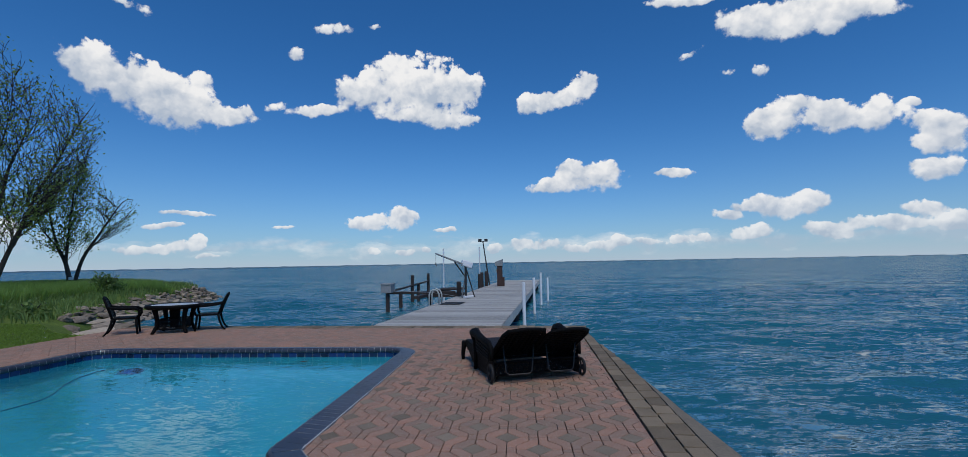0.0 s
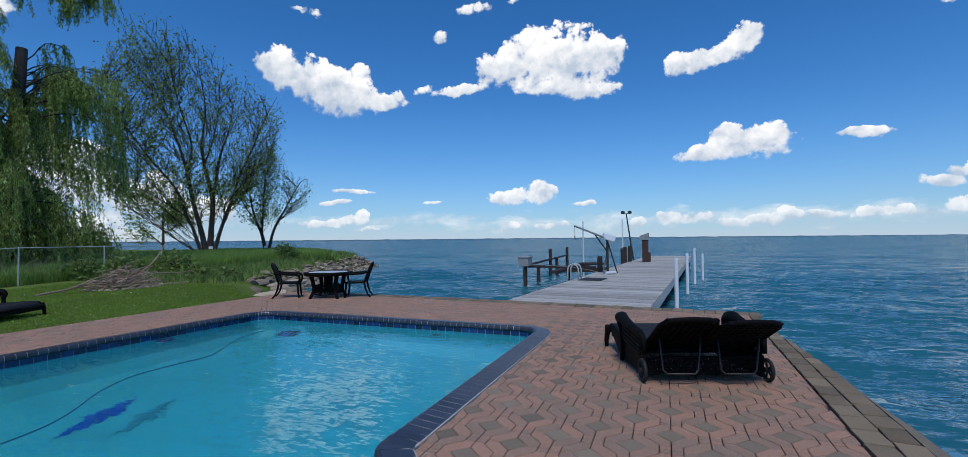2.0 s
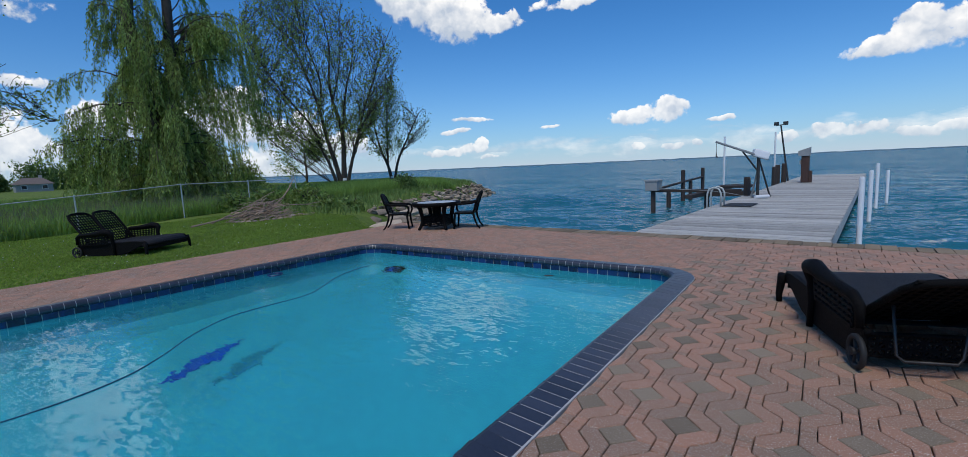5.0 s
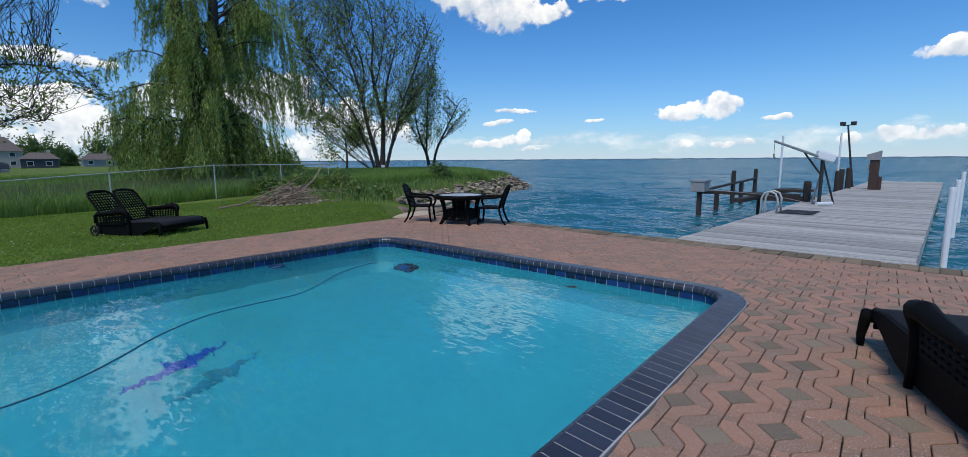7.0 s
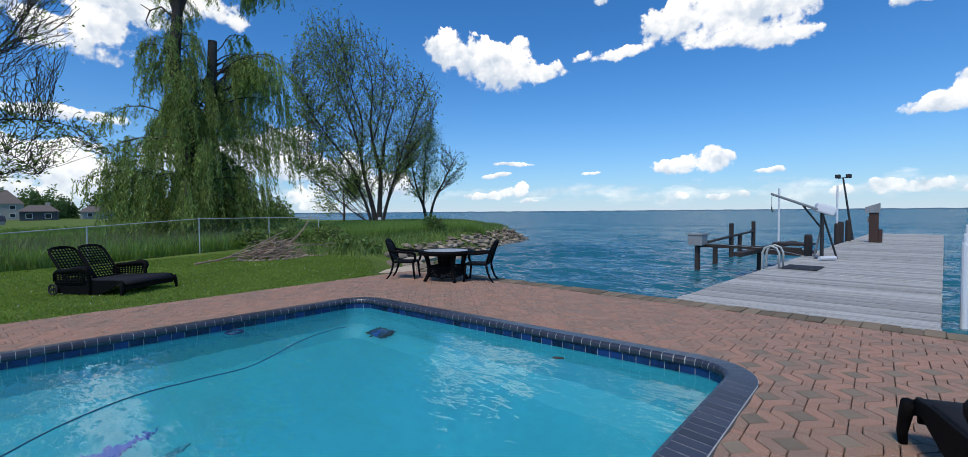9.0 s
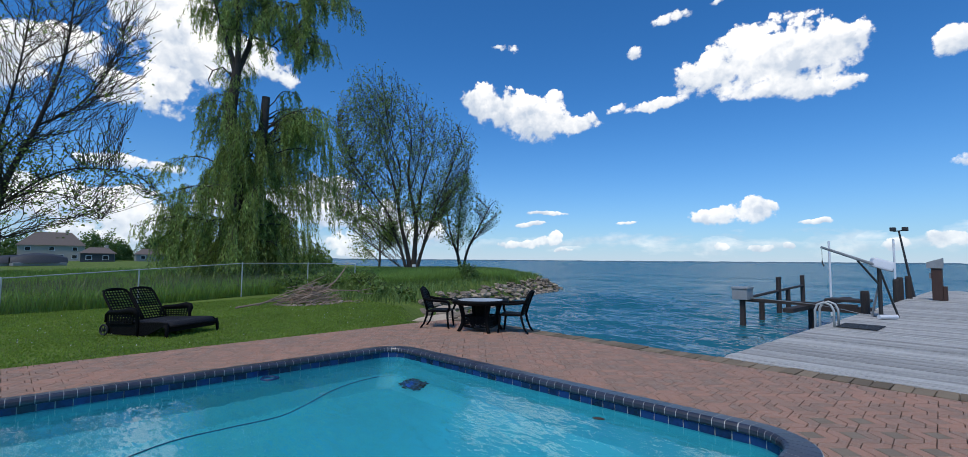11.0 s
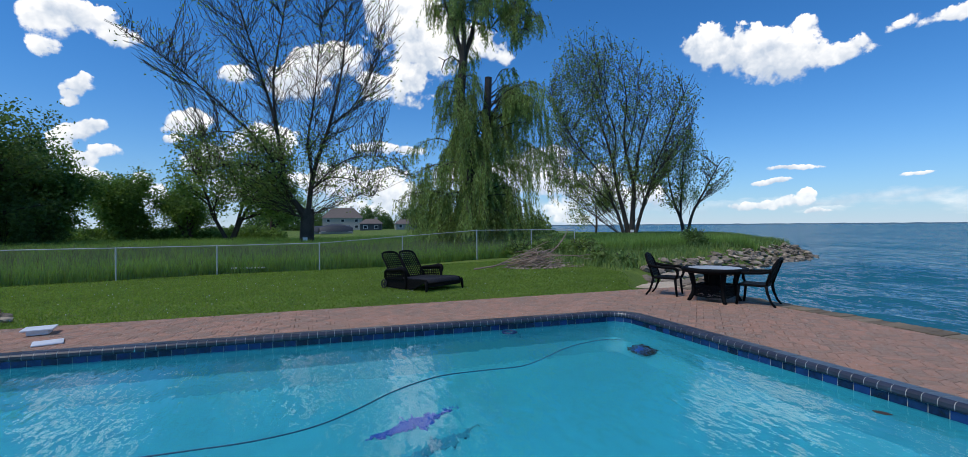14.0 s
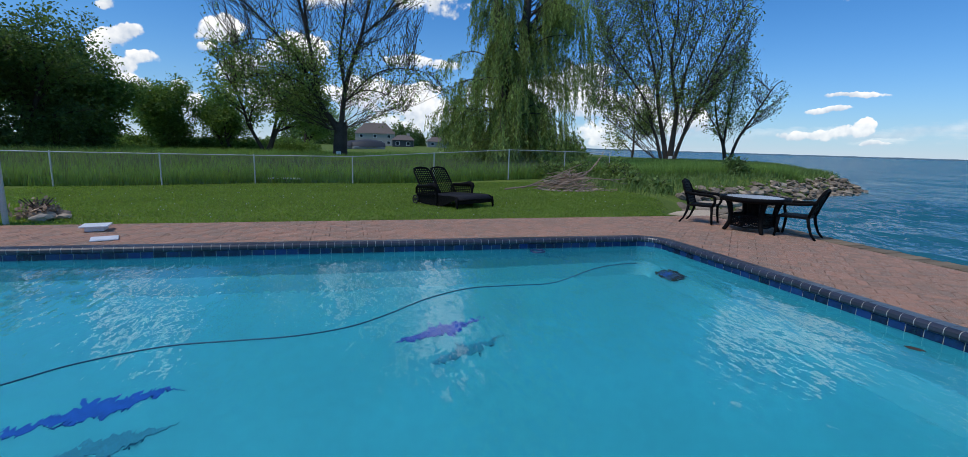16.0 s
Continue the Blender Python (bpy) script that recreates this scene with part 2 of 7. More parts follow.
wt.links.new(density, mixer.inputs[0])
wt.links.new(hazy.outputs[0], mixer.inputs[1])
wt.links.new(bg_cloud.outputs[0], mixer.inputs[2])
wout = wt.nodes.new("ShaderNodeOutputWorld")
wt.links.new(mixer.outputs[0], wout.inputs[0])

sun = new("sun", bpy.data.lights.new("sun", "SUN"))
sun.data.energy = 2.0
sun.data.angle = radians(14)
sun.data.color = (1.0, 0.95, 0.88)
sun.matrix_world = look(direction(SUN_AZ, SUN_EL) * 50, (0, 0, 0))

# ---- materials ----
def shader(name, base, rough=0.7, metal=0.0, spec=0.5, vary=0.25, scale=6.0, fine=60.0, bump=0.0, bump_scale=80.0,
           dark=None, per="", flecks=0.0, stretch=(1, 1, 1), spread=0.9):
    """A procedural material: base colour, mottled at two scales, with fine relief. per: varies by 'object' or 'island'."""
    m = bpy.data.materials.new(name)
    m.use_nodes = True
    nt = m.node_tree
    b = nt.nodes["Principled BSDF"]
    b.inputs["Roughness"].default_value = rough
    b.inputs["Metallic"].default_value = metal
    b.inputs["Specular IOR Level"].default_value = spec
    tc = nt.nodes.new("ShaderNodeTexCoord")
    mp = nt.nodes.new("ShaderNodeMapping")
    mp.inputs["Scale"].default_value = stretch
    geo = nt.nodes.new("ShaderNodeNewGeometry")
    nt.links.new(geo.outputs["Position"], mp.inputs["Vector"])
    n1 = nt.nodes.new("ShaderNodeTexNoise")
    n1.inputs["Scale"].default_value, n1.inputs["Detail"].default_value = scale, 4
    n2 = nt.nodes.new("ShaderNodeTexNoise")
    n2.inputs["Scale"].default_value, n2.inputs["Detail"].default_value = fine, 3
    for n in (n1, n2):
        nt.links.new(mp.outputs[0], n.inputs["Vector"])
    add = nt.nodes.new("ShaderNodeMath")
    add.operation = "ADD"
    nt.links.new(n1.outputs["Fac"], add.inputs[0])
    nt.links.new(n2.outputs["Fac"], add.inputs[1])
    value = add.outputs[0]
    if per:
        src = nt.nodes.new("ShaderNodeObjectInfo").outputs["Random"] if per == "object" else geo.outputs["Random Per Island"]
        more = nt.nodes.new("ShaderNodeMath")
        more.operation = "MULTIPLY_ADD"
        nt.links.new(src, more.inputs[0])
        more.inputs[1].default_value = spread
        nt.links.new(value, more.inputs[2])
        shift = nt.nodes.new("ShaderNodeMath")
        shift.operation = "SUBTRACT"
        nt.links.new(more.outputs[0], shift.inputs[0])
        shift.inputs[1].default_value = spread / 2
        value = shift.outputs[0]
    rng = nt.nodes.new("ShaderNodeMapRange")
    rng.inputs["From Min"].default_value, rng.inputs["From Max"].default_value = 0.55, 1.45
    nt.links.new(value, rng.inputs["Value"])
    mix = nt.nodes.new("ShaderNodeMix")
    mix.data_type = "RGBA"
    nt.links.new(rng.outputs[0], mix.inputs["Factor"])
    lo = dark if dark else tuple(c * (1 - vary) for c in base)
    hi = base if dark else tuple(min(1, c * (1 + vary)) for c in base)
    mix.inputs[6].default_value = (*lo, 1)
    mix.inputs[7].default_value = (*hi, 1)
    colour = mix.outputs[2]
    if flecks:
        fn = nt.nodes.new("ShaderNodeTexNoise")
        fn.inputs["Scale"].default_value, fn.inputs["Detail"].default_value = 115, 1
        nt.links.new(mp.outputs[0], fn.inputs["Vector"])
        fr = nt.nodes.new("ShaderNodeMapRange")
        fr.inputs["From Min"].default_value, fr.inputs["From Max"].default_value = 0.605, 0.67
        fr.inputs["To Max"].default_value = flecks
        nt.links.new(fn.outputs["Fac"], fr.inputs["Value"])
        fm = nt.nodes.new("ShaderNodeMix")
        fm.data_type = "RGBA"
        nt.links.new(fr.outputs[0], fm.inputs["Factor"])
        nt.links.new(colour, fm.inputs[6])
        fm.inputs[7].default_value = (0.62, 0.55, 0.48, 1)
        colour = fm.outputs[2]
    nt.links.new(colour, b.inputs["Base Color"])
    if bump:
        bn = nt.nodes.new("ShaderNodeTexNoise")
        bn.inputs["Scale"].default_value, bn.inputs["Detail"].default_value = bump_scale, 4
        nt.links.new(mp.outputs[0], bn.inputs["Vector"])
        bp = nt.nodes.new("ShaderNodeBump")
        bp.inputs["Strength"].default_value = bump
        bp.inputs["Distance"].default_value = 0.01
        nt.links.new(bn.outputs["Fac"], bp.inputs["Height"])
        nt.links.new(bp.outputs[0], b.inputs["Normal"])
    return m


def leafy(name, base, passing=0.25, vary=0.35):
    """Foliage: a rough leaf that lets some light through."""
    m = shader(name, base, 0.6, spec=0.25, vary=vary, scale=0.5, fine=5.0, per="island")
    nt = m.node_tree
    b = nt.nodes["Principled BSDF"]
    tr = nt.nodes.new("ShaderNodeBsdfTranslucent")
    tr.inputs["Color"].default_value = (base[0] * 1.6, base[1] * 1.6, base[2] * 0.9, 1)
    mx = nt.nodes.new("ShaderNodeMixShader")
    mx.inputs[0].default_value = passing
    nt.links.new(b.outputs[0], mx.inputs[1])
    nt.links.new(tr.outputs[0], mx.inputs[2])
    nt.links.new(mx.outputs[0], nt.nodes["Material Output"].inputs["Surface"])
    return m


def lake_water():
    m = bpy.data.materials.new("lake_water")
    m.use_nodes = True
    nt = m.node_tree
    b = nt.nodes["Principled BSDF"]
    b.inputs["Roughness"].default_value = 0.10
    b.inputs["Specular IOR Level"].default_value = 0.24
    b.inputs["IOR"].default_value = 1.33
    geo = nt.nodes.new("ShaderNodeNewGeometry")
    patch = nt.nodes.new("ShaderNodeTexNoise")
    patch.inputs["Scale"].default_value, patch.inputs["Detail"].default_value = 0.05, 5
    nt.links.new(geo.outputs["Position"], patch.inputs["Vector"])
    mix = nt.nodes.new("ShaderNodeMix")
    mix.data_type = "RGBA"
    mix.inputs[6].default_value = (0.012, 0.104, 0.156, 1)
    mix.inputs[7].default_value = (0.024, 0.164, 0.184, 1)
    nt.links.new(patch.outputs["Fac"], mix.inputs["Factor"])
    nt.links.new(mix.outputs[2], b.inputs["Base Color"])
    # wave slopes from gusts down to ripples
    total = None
    for scale, stretch, slope in ((0.05, (0.7, 1.4, 1.0), 0.26), (0.28, (0.6, 1.5, 1.0), 0.46), (0.9, (0.5, 1.7, 1.0), 0.60), (2.4, (0.55, 1.6, 1.0), 0.95), (6.0, (0.6, 1.5, 1.0), 1.05), (15.0, (0.6, 1.5, 1.0), 0.85)):
        mp = nt.nodes.new("ShaderNodeMapping")
        mp.inputs["Scale"].default_value = stretch
        mp.inputs["Rotation"].default_value = (0, 0, radians(25))
        nt.links.new(geo.outputs["Position"], mp.inputs["Vector"])
        n = nt.nodes.new("ShaderNodeTexNoise")
        n.inputs["Scale"].default_value, n.inputs["Detail"].default_value = scale, 2
        n.inputs["Distortion"].default_value = 0.25
        nt.links.new(mp.outputs[0], n.inputs["Vector"])
        tilt = nt.nodes.new("ShaderNodeVectorMath")
        tilt.operation = "MULTIPLY_ADD"
        nt.links.new(n.outputs["Color"], tilt.inputs[0])
        tilt.inputs[1].default_value = (slope * 0.6, slope, 0)
        tilt.inputs[2].default_value = (-0.3 * slope, -0.5 * slope, 0)
        if total is None:
            total = tilt.outputs[0]
        else:
            both = nt.nodes.new("ShaderNodeVectorMath")
            nt.links.new(total, both.inputs[0])
            nt.links.new(tilt.outputs[0], both.inputs[1])
            total = both.outputs[0]
    # constant tilt towards the deck, added so far water mirrors higher, bluer sky
    lean = nt.nodes.new("ShaderNodeVectorMath")
    nt.links.new(total, lean.inputs[0])
    lean.inputs[1].default_value = (0.06, -0.12, 0)
    total = lean.outputs[0]
    up = nt.nodes.new("ShaderNodeVectorMath")
    nt.links.new(total, up.inputs[0])
    nt.links.new(geo.outputs["Normal"], up.inputs[1])
    unit = nt.nodes.new("ShaderNodeVectorMath")
    unit.operation = "NORMALIZE"
    nt.links.new(up.outputs[0], unit.inputs[0])
    nt.links.new(unit.outputs[0], b.inputs["Normal"])
    b.inputs["Specular IOR Level"].default_value = 0.0
    # mirror gloss, weakened where the waves hide one another
    gloss = nt.nodes.new("ShaderNodeBsdfGlossy")
    gloss.inputs["Roughness"].default_value = 0.05
    nt.links.new(unit.outputs[0], gloss.inputs["Normal"])
    fres = nt.nodes.new("ShaderNodeFresnel")
    fres.inputs["IOR"].default_value = 1.33
    nt.links.new(unit.outputs[0], fres.inputs["Normal"])
    cap = nt.nodes.new("ShaderNodeMath")
    cap.operation = "MINIMUM"
    more = nt.nodes.new("ShaderNodeMath")
    more.operation = "MULTIPLY"
    more.inputs[1].default_value = 1.8
    nt.links.new(fres.outputs[0], more.inputs[0])
    nt.links.new(more.outputs[0], cap.inputs[0])
    cap.inputs[1].default_value = 0.50
    mx = nt.nodes.new("ShaderNodeMixShader")
    nt.links.new(cap.outputs[0], mx.inputs[0])
    nt.links.new(b.outputs[0], mx.inputs[1])
    nt.links.new(gloss.outputs[0], mx.inputs[2])
    nt.links.new(mx.outputs[0], nt.nodes["Material Output"].inputs["Surface"])
    return m


def pool_water():
    m = bpy.data.materials.new("pool_water")
    m.use_nodes = True
    nt = m.node_tree
    b = nt.nodes["Principled BSDF"]
    b.inputs["Base Color"].default_value = (0.45, 0.85, 0.95, 1)
    b.inputs["Roughness"].default_value = 0.02
    b.inputs["IOR"].default_value = 1.33
    b.inputs["Transmission Weight"].default_value = 1.0
    geo = nt.nodes.new("ShaderNodeNewGeometry")
    total = None
    for scale, stretch, slope in ((0.9, (1.0, 1.5, 1.0), 0.05), (3.2, (0.8, 1.8, 1.0), 0.09), (9.0, (0.7, 1.9, 1.0), 0.17), (22.0, (0.7, 1.9, 1.0), 0.10)):
        mp = nt.nodes.new("ShaderNodeMapping")
        mp.inputs["Scale"].default_value = stretch
        mp.inputs["Rotation"].default_value = (0, 0, radians(30))
        nt.links.new(geo.outputs["Position"], mp.inputs["Vector"])
        n = nt.nodes.new("ShaderNodeTexNoise")
        n.inputs["Scale"].default_value, n.inputs["Detail"].default_value = scale, 1
        n.inputs["Distortion"].default_value = 0.5
        nt.links.new(mp.outputs[0], n.inputs["Vector"])
        tilt = nt.nodes.new("ShaderNodeVectorMath")
        tilt.operation = "MULTIPLY_ADD"
        nt.links.new(n.outputs["Color"], tilt.inputs[0])
        tilt.inputs[1].default_value = (slope, slope, 0)
        tilt.inputs[2].default_value = (-0.5 * slope, -0.5 * slope, 0)
        if total is None:
            total = tilt.outputs[0]
        else:
            both = nt.nodes.new("ShaderNodeVectorMath")
            nt.links.new(total, both.inputs[0])
            nt.links.new(tilt.outputs[0], both.inputs[1])
            total = both.outputs[0]
    up = nt.nodes.new("ShaderNodeVectorMath")
    nt.links.new(total, up.inputs[0])
    nt.links.new(geo.outputs["Normal"], up.inputs[1])
    unit = nt.nodes.new("ShaderNodeVectorMath")
    unit.operation = "NORMALIZE"
    nt.links.new(up.outputs[0], unit.inputs[0])
    nt.links.new(unit.outputs[0], b.inputs["Normal"])
    return m


LAKE = lake_water()
POOL = pool_water()
PLASTER = shader("pool_plaster", (0.020, 0.285, 0.372), 0.6, vary=0.1, scale=0.8, fine=8)
BRICK = shader("red_paver", (0.435, 0.228, 0.150), 0.85, spec=0.3, dark=(0.290, 0.188, 0.132), scale=0.9, fine=120, bump=0.7, bump_scale=160, per="island", spread=0.9, flecks=0.85)
BRICK_PART = shader("red_paver_piece", (0.435, 0.228, 0.150), 0.85, spec=0.3, dark=(0.290, 0.188, 0.132), scale=0.9, fine=120, bump=0.7, bump_scale=160, per="object", spread=0.9, flecks=0.85)
GREY_PAVER = shader("grey_paver", (0.235, 0.182, 0.128), 0.88, spec=0.3, vary=0.25, scale=2, fine=120, bump=0.5, bump_scale=160, per="object", flecks=0.35)
BORDER = shader("border_block", (0.220, 0.168, 0.110), 0.88, spec=0.3, vary=0.3, scale=2, fine=90, bump=0.5, bump_scale=120, per="object")
JOINT = shader("joint_sand", (0.036, 0.028, 0.022), 0.95, vary=0.4, scale=4, fine=60)
CONCRETE = shader("old_concrete", (0.20, 0.165, 0.118), 0.9, vary=0.3, scale=1.5, fine=40, bump=0.6, bump_scale=60)
WALL_WOOD = shader("wet_seawall", (0.16, 0.13, 0.10), 0.85, vary=0.4, scale=2, fine=30, bump=0.5, bump_scale=40)
COPING = shader("navy_coping", (0.033, 0.038, 0.056), 0.36, vary=0.25, scale=3, fine=40, per="object")
TILE = shader("blue_tile", (0.011, 0.042, 0.165), 0.22, dark=(0.004, 0.009, 0.030), scale=3, fine=20, per="object")
GROUT = shader("light_grout", (0.44, 0.43, 0.41), 0.9, vary=0.2, scale=5, fine=60)
LAWN = shader("lawn", (0.200, 0.268, 0.055), 0.9, spec=0.1, dark=(0.036, 0.072, 0.016), scale=0.8, fine=26, bump=0.8, bump_scale=25)
BLADE = leafy("mown_grass", (0.190, 0.275, 0.056), 0.5, 0.45)
TALL = leafy("tall_grass", (0.20, 0.31, 0.085), 0.45, 0.45)
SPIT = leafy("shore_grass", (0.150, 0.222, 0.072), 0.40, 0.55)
SEED = leafy("grass_heads", (0.16, 0.17, 0.09))
BARK = shader("bark", (0.080, 0.066, 0.056), 0.95, spec=0.1, vary=0.4, scale=1.5, fine=12, bump=0.8, bump_scale=14)
LEAF_MAPLE = leafy("poplar_leaf", (0.160, 0.230, 0.072), 0.38, 0.5)
LEAF_WILLOW = leafy("willow_leaf", (0.225, 0.308, 0.092), 0.36, 0.65)
LEAF_DARK = leafy("dark_leaf", (0.105, 0.172, 0.060), 0.40, 0.5)
LEAF_HEDGE = leafy("hedge_leaf", (0.140, 0.230, 0.066), 0.42, 0.5)
LEAF_FAR = leafy("far_leaf", (0.10, 0.17, 0.06), 0.35)
WICKER = shader("black_wicker", (0.0045, 0.0042, 0.0042), 0.62, spec=0.10, vary=0.4, scale=20, fine=140, bump=0.7, bump_scale=130)
SLING = shader("charcoal_sling", (0.014, 0.014, 0.017), 0.75, spec=0.3, vary=0.25, scale=12, fine=200, bump=0.4, bump_scale=300)
TUBE = shader("dark_steel", (0.06, 0.055, 0.052), 0.45, metal=0.6, vary=0.3, scale=10)
RUBBER = shader("rubber", (0.012, 0.012, 0.012), 0.7, vary=0.3)
TABLE_TOP = shader("tabletop", (0.46, 0.44, 0.41), 0.3, vary=0.3, scale=8, fine=60)
PLANK = shader("weathered_plank", (0.42, 0.41, 0.38), 0.85, spec=0.25, vary=0.42, scale=1.0, fine=7, bump=0.5, bump_scale=20, per="object", stretch=(0.9, 16, 1), spread=0.55)
TIMBER = shader("dark_timber", (0.038, 0.030, 0.027), 0.9, vary=0.45, scale=3, fine=20, bump=0.6, bump_scale=30, stretch=(3, 3, 0.5))
CABINET = shader("stained_cedar", (0.060, 0.031, 0.023), 0.75, vary=0.35, scale=4, fine=30, stretch=(4, 4, 0.5))
WHITE = shader("white_pvc", (0.74, 0.75, 0.76), 0.4, vary=0.08, scale=2, fine=30)
STEEL = shader("galvanised", (0.50, 0.51, 0.48), 0.5, metal=0.3, vary=0.2, scale=4, fine=40)
WIRE = shader("dull_wire", (0.20, 0.21, 0.21), 0.6, metal=0.3, vary=0.2)
CHROME = shader("stainless", (0.62, 0.63, 0.64), 0.18, metal=1.0, vary=0.1)
BOX_GREY = shader("grey_enamel", (0.26, 0.27, 0.27), 0.5, vary=0.2, scale=3, fine=30)
ROCK = shader("shore_rock", (0.36, 0.29, 0.215), 0.9, spec=0.2, vary=0.45, scale=1.2, fine=14, bump=0.8, bump_scale=10, per="object")
RUBBLE = shader("shore_rubble", (0.20, 0.162, 0.122), 0.9, spec=0.2, vary=0.5, scale=1.2, fine=14, bump=0.8, bump_scale=10, per="island")
STICK = shader("dry_branch", (0.36, 0.255, 0.185), 0.9, vary=0.4, scale=3, fine=30, per="island")
ROBOT = shader("cleaner_shell", (0.006, 0.030, 0.100), 0.4, vary=0.3)
HOSE = shader("blue_hose", (0.02, 0.10, 0.17), 0.5, vary=0.2)
MOSAIC = shader("cobalt_mosaic", (0.004, 0.060, 0.34), 0.4, vary=0.35, scale=10, fine=60)
SHADOW_MOSAIC = shader("teal_mosaic", (0.012, 0.170, 0.255), 0.5, vary=0.3, scale=10, fine=60)
WALL_FAR = shader("far_siding", (0.37, 0.34, 0.30), 0.8, vary=0.1)
ROOF_FAR = shader("far_shingle", (0.150, 0.122, 0.105), 0.9, vary=0.25)
GLASS_DARK = shader("dark_pane", (0.02, 0.025, 0.03), 0.1, vary=0.2)
FAR_LAND = shader("far_shore", (0.14, 0.22, 0.28), 0.95, vary=0.2, scale=0.01, fine=0.1)
SCREEN = shader("dark_cover", (0.045, 0.05, 0.058), 0.6, vary=0.3)


# ---- builders ----
def mesh_of(name, verts, faces, material, smooth=False):
    me = bpy.data.meshes.new(name)
    me.from_pydata([tuple(v) for v in verts], [], [tuple(f) for f in faces])
    me.materials.append(material)
    if smooth:
        me.polygons.foreach_set("use_smooth", [True] * len(me.polygons))
    me.update()
    return me


def finish(name, bm, material, smooth=False):
    me = bpy.data.meshes.new(name)
    bm.to_mesh(me)
    bm.free()
    me.materials.append(material)
    if smooth:
        me.polygons.foreach_set("use_smooth", [True] * len(me.polygons))
    return me


def part(name, bm, material, parent, label="", smooth=False):
    """Links a bmesh as one mesh object under a thing or a part."""
    ob = new(name, finish(name, bm, material, smooth))
    ob.parent = parent
    return tagged(ob, label)


def piece(name, me, parent, m=None):
    ob = new(name, me)
    ob.parent = parent
    if m is not None:
        ob.matrix_basis = m
    return ob


def thing(name, at, label, category, group="", kind="", rz=0.0):
    ob = new(name)
    ob.empty_display_size = 0.1
    ob.matrix_basis = pose(*at, 0, 0, rz)
    return tagged(ob, label, category, group, kind)


def box(bm, x0, x1, y0, y1, z0, z1, bevel=0.0, m=None):
    r = bmesh.ops.create_cube(bm, size=1.0)
    mat = Matrix.Translation(((x0 + x1) / 2, (y0 + y1) / 2, (z0 + z1) / 2)) @ Matrix.Diagonal((x1 - x0, y1 - y0, z1 - z0, 1))
    bmesh.ops.transform(bm, matrix=(m @ mat) if m is not None else mat, verts=r["verts"])
    if bevel:
        edges = list({e for v in r["verts"] for e in v.link_edges})
        bmesh.ops.bevel(bm, geom=edges, offset=bevel, segments=2, affect="EDGES", profile=0.6)
    return bm


def one_box(*a, **k):
    return box(bmesh.new(), *a, **k)


def tube(bm, points, radius, sides=8, closed=False):
    """A round bar along points; radius is a number or one for each point."""
    pts = [Vector(p) for p in points]
    n = len(pts)
    rad = [radius] * n if isinstance(radius, (int, float)) else list(radius)
    rings = []
    up = Vector((0.123, 0.31, 0.94))
    for i, p in enumerate(pts):
        if closed:
            d = pts[(i + 1) % n] - pts[i - 1]
        else:
            d = pts[min(i + 1, n - 1)] - pts[max(i - 1, 0)]
        d.normalize()
        if abs(d.dot(up)) > 0.95:
            up = Vector((0.9, 0.2, 0.1))
        a = d.cross(up).normalized()
        b = d.cross(a).normalized()
        up = -b if b.dot(up) < 0 else b
        a = d.cross(up).normalized()
        rings.append([bm.verts.new(p + (a * math.cos(k * 2 * math.pi / sides) + up * math.sin(k * 2 * math.pi / sides)) * rad[i]) for k in range(sides)])
    for i in range(n if closed else n - 1):
        r0, r1 = rings[i], rings[(i + 1) % n]
        for k in range(sides):
            bm.faces.new((r0[k], r0[(k + 1) % sides], r1[(k + 1) % sides], r1[k]))
    if not closed:
        bm.faces.new(rings[0][::-1])
        bm.faces.new(rings[-1])
    return bm


def one_tube(points, radius, sides=8, closed=False):
    return tube(bmesh.new(), points, radius, sides, closed)


def prism(bm, outline, z0, z1, chamfer=0.0):
    """An upright prism over an outline of (x, y), its upper edge taken off by chamfer."""
    c = Vector((sum(p[0] for p in outline) / len(outline), sum(p[1] for p in outline) / len(outline)))
    low = [bm.verts.new((p[0], p[1], z0)) for p in outline]
    mid = [bm.verts.new((p[0], p[1], z1 - chamfer)) for p in outline]
    rings = [low, mid]
    if chamfer:
        rings.append([bm.verts.new((p[0] + (c.x - p[0]) / max(1e-6, math.hypot(c.x - p[0], c.y - p[1])) * chamfer,
                                    p[1] + (c.y - p[1]) / max(1e-6, math.hypot(c.x - p[0], c.y - p[1])) * chamfer, z1)) for p in outline])
    n = len(outline)
    for a, b in zip(rings, rings[1:]):
        for k in range(n):
            bm.faces.new((a[k], a[(k + 1) % n], b[(k + 1) % n], b[k]))
    bm.faces.new(rings[-1])
    return bm


def inside(poly, x, y):
    hit = False
    for (x0, y0), (x1, y1) in zip(poly, poly[1:] + poly[:1]):
        if (y0 > y) != (y1 > y) and x < (x1 - x0) * (y - y0) / (y1 - y0) + x0:
            hit = not hit
    return hit


def smooth(a, b, x):
    t = min(1, max(0, (x - a) / (b - a)))
    return t * t * (3 - 2 * t)


# ---- the plan ----
WATER, POOL_LEVEL, POOL_FLOOR = -0.80, -0.135, -1.50
DECK_W = -11.02                     # lawn side of the deck


def far_edge(x):
    return 12.29 - 0.06 * x


def sea_edge(y):
    return 2.03 - 0.047 * y


def paver_edge(y):
    return 1.05 + 0.027 * y


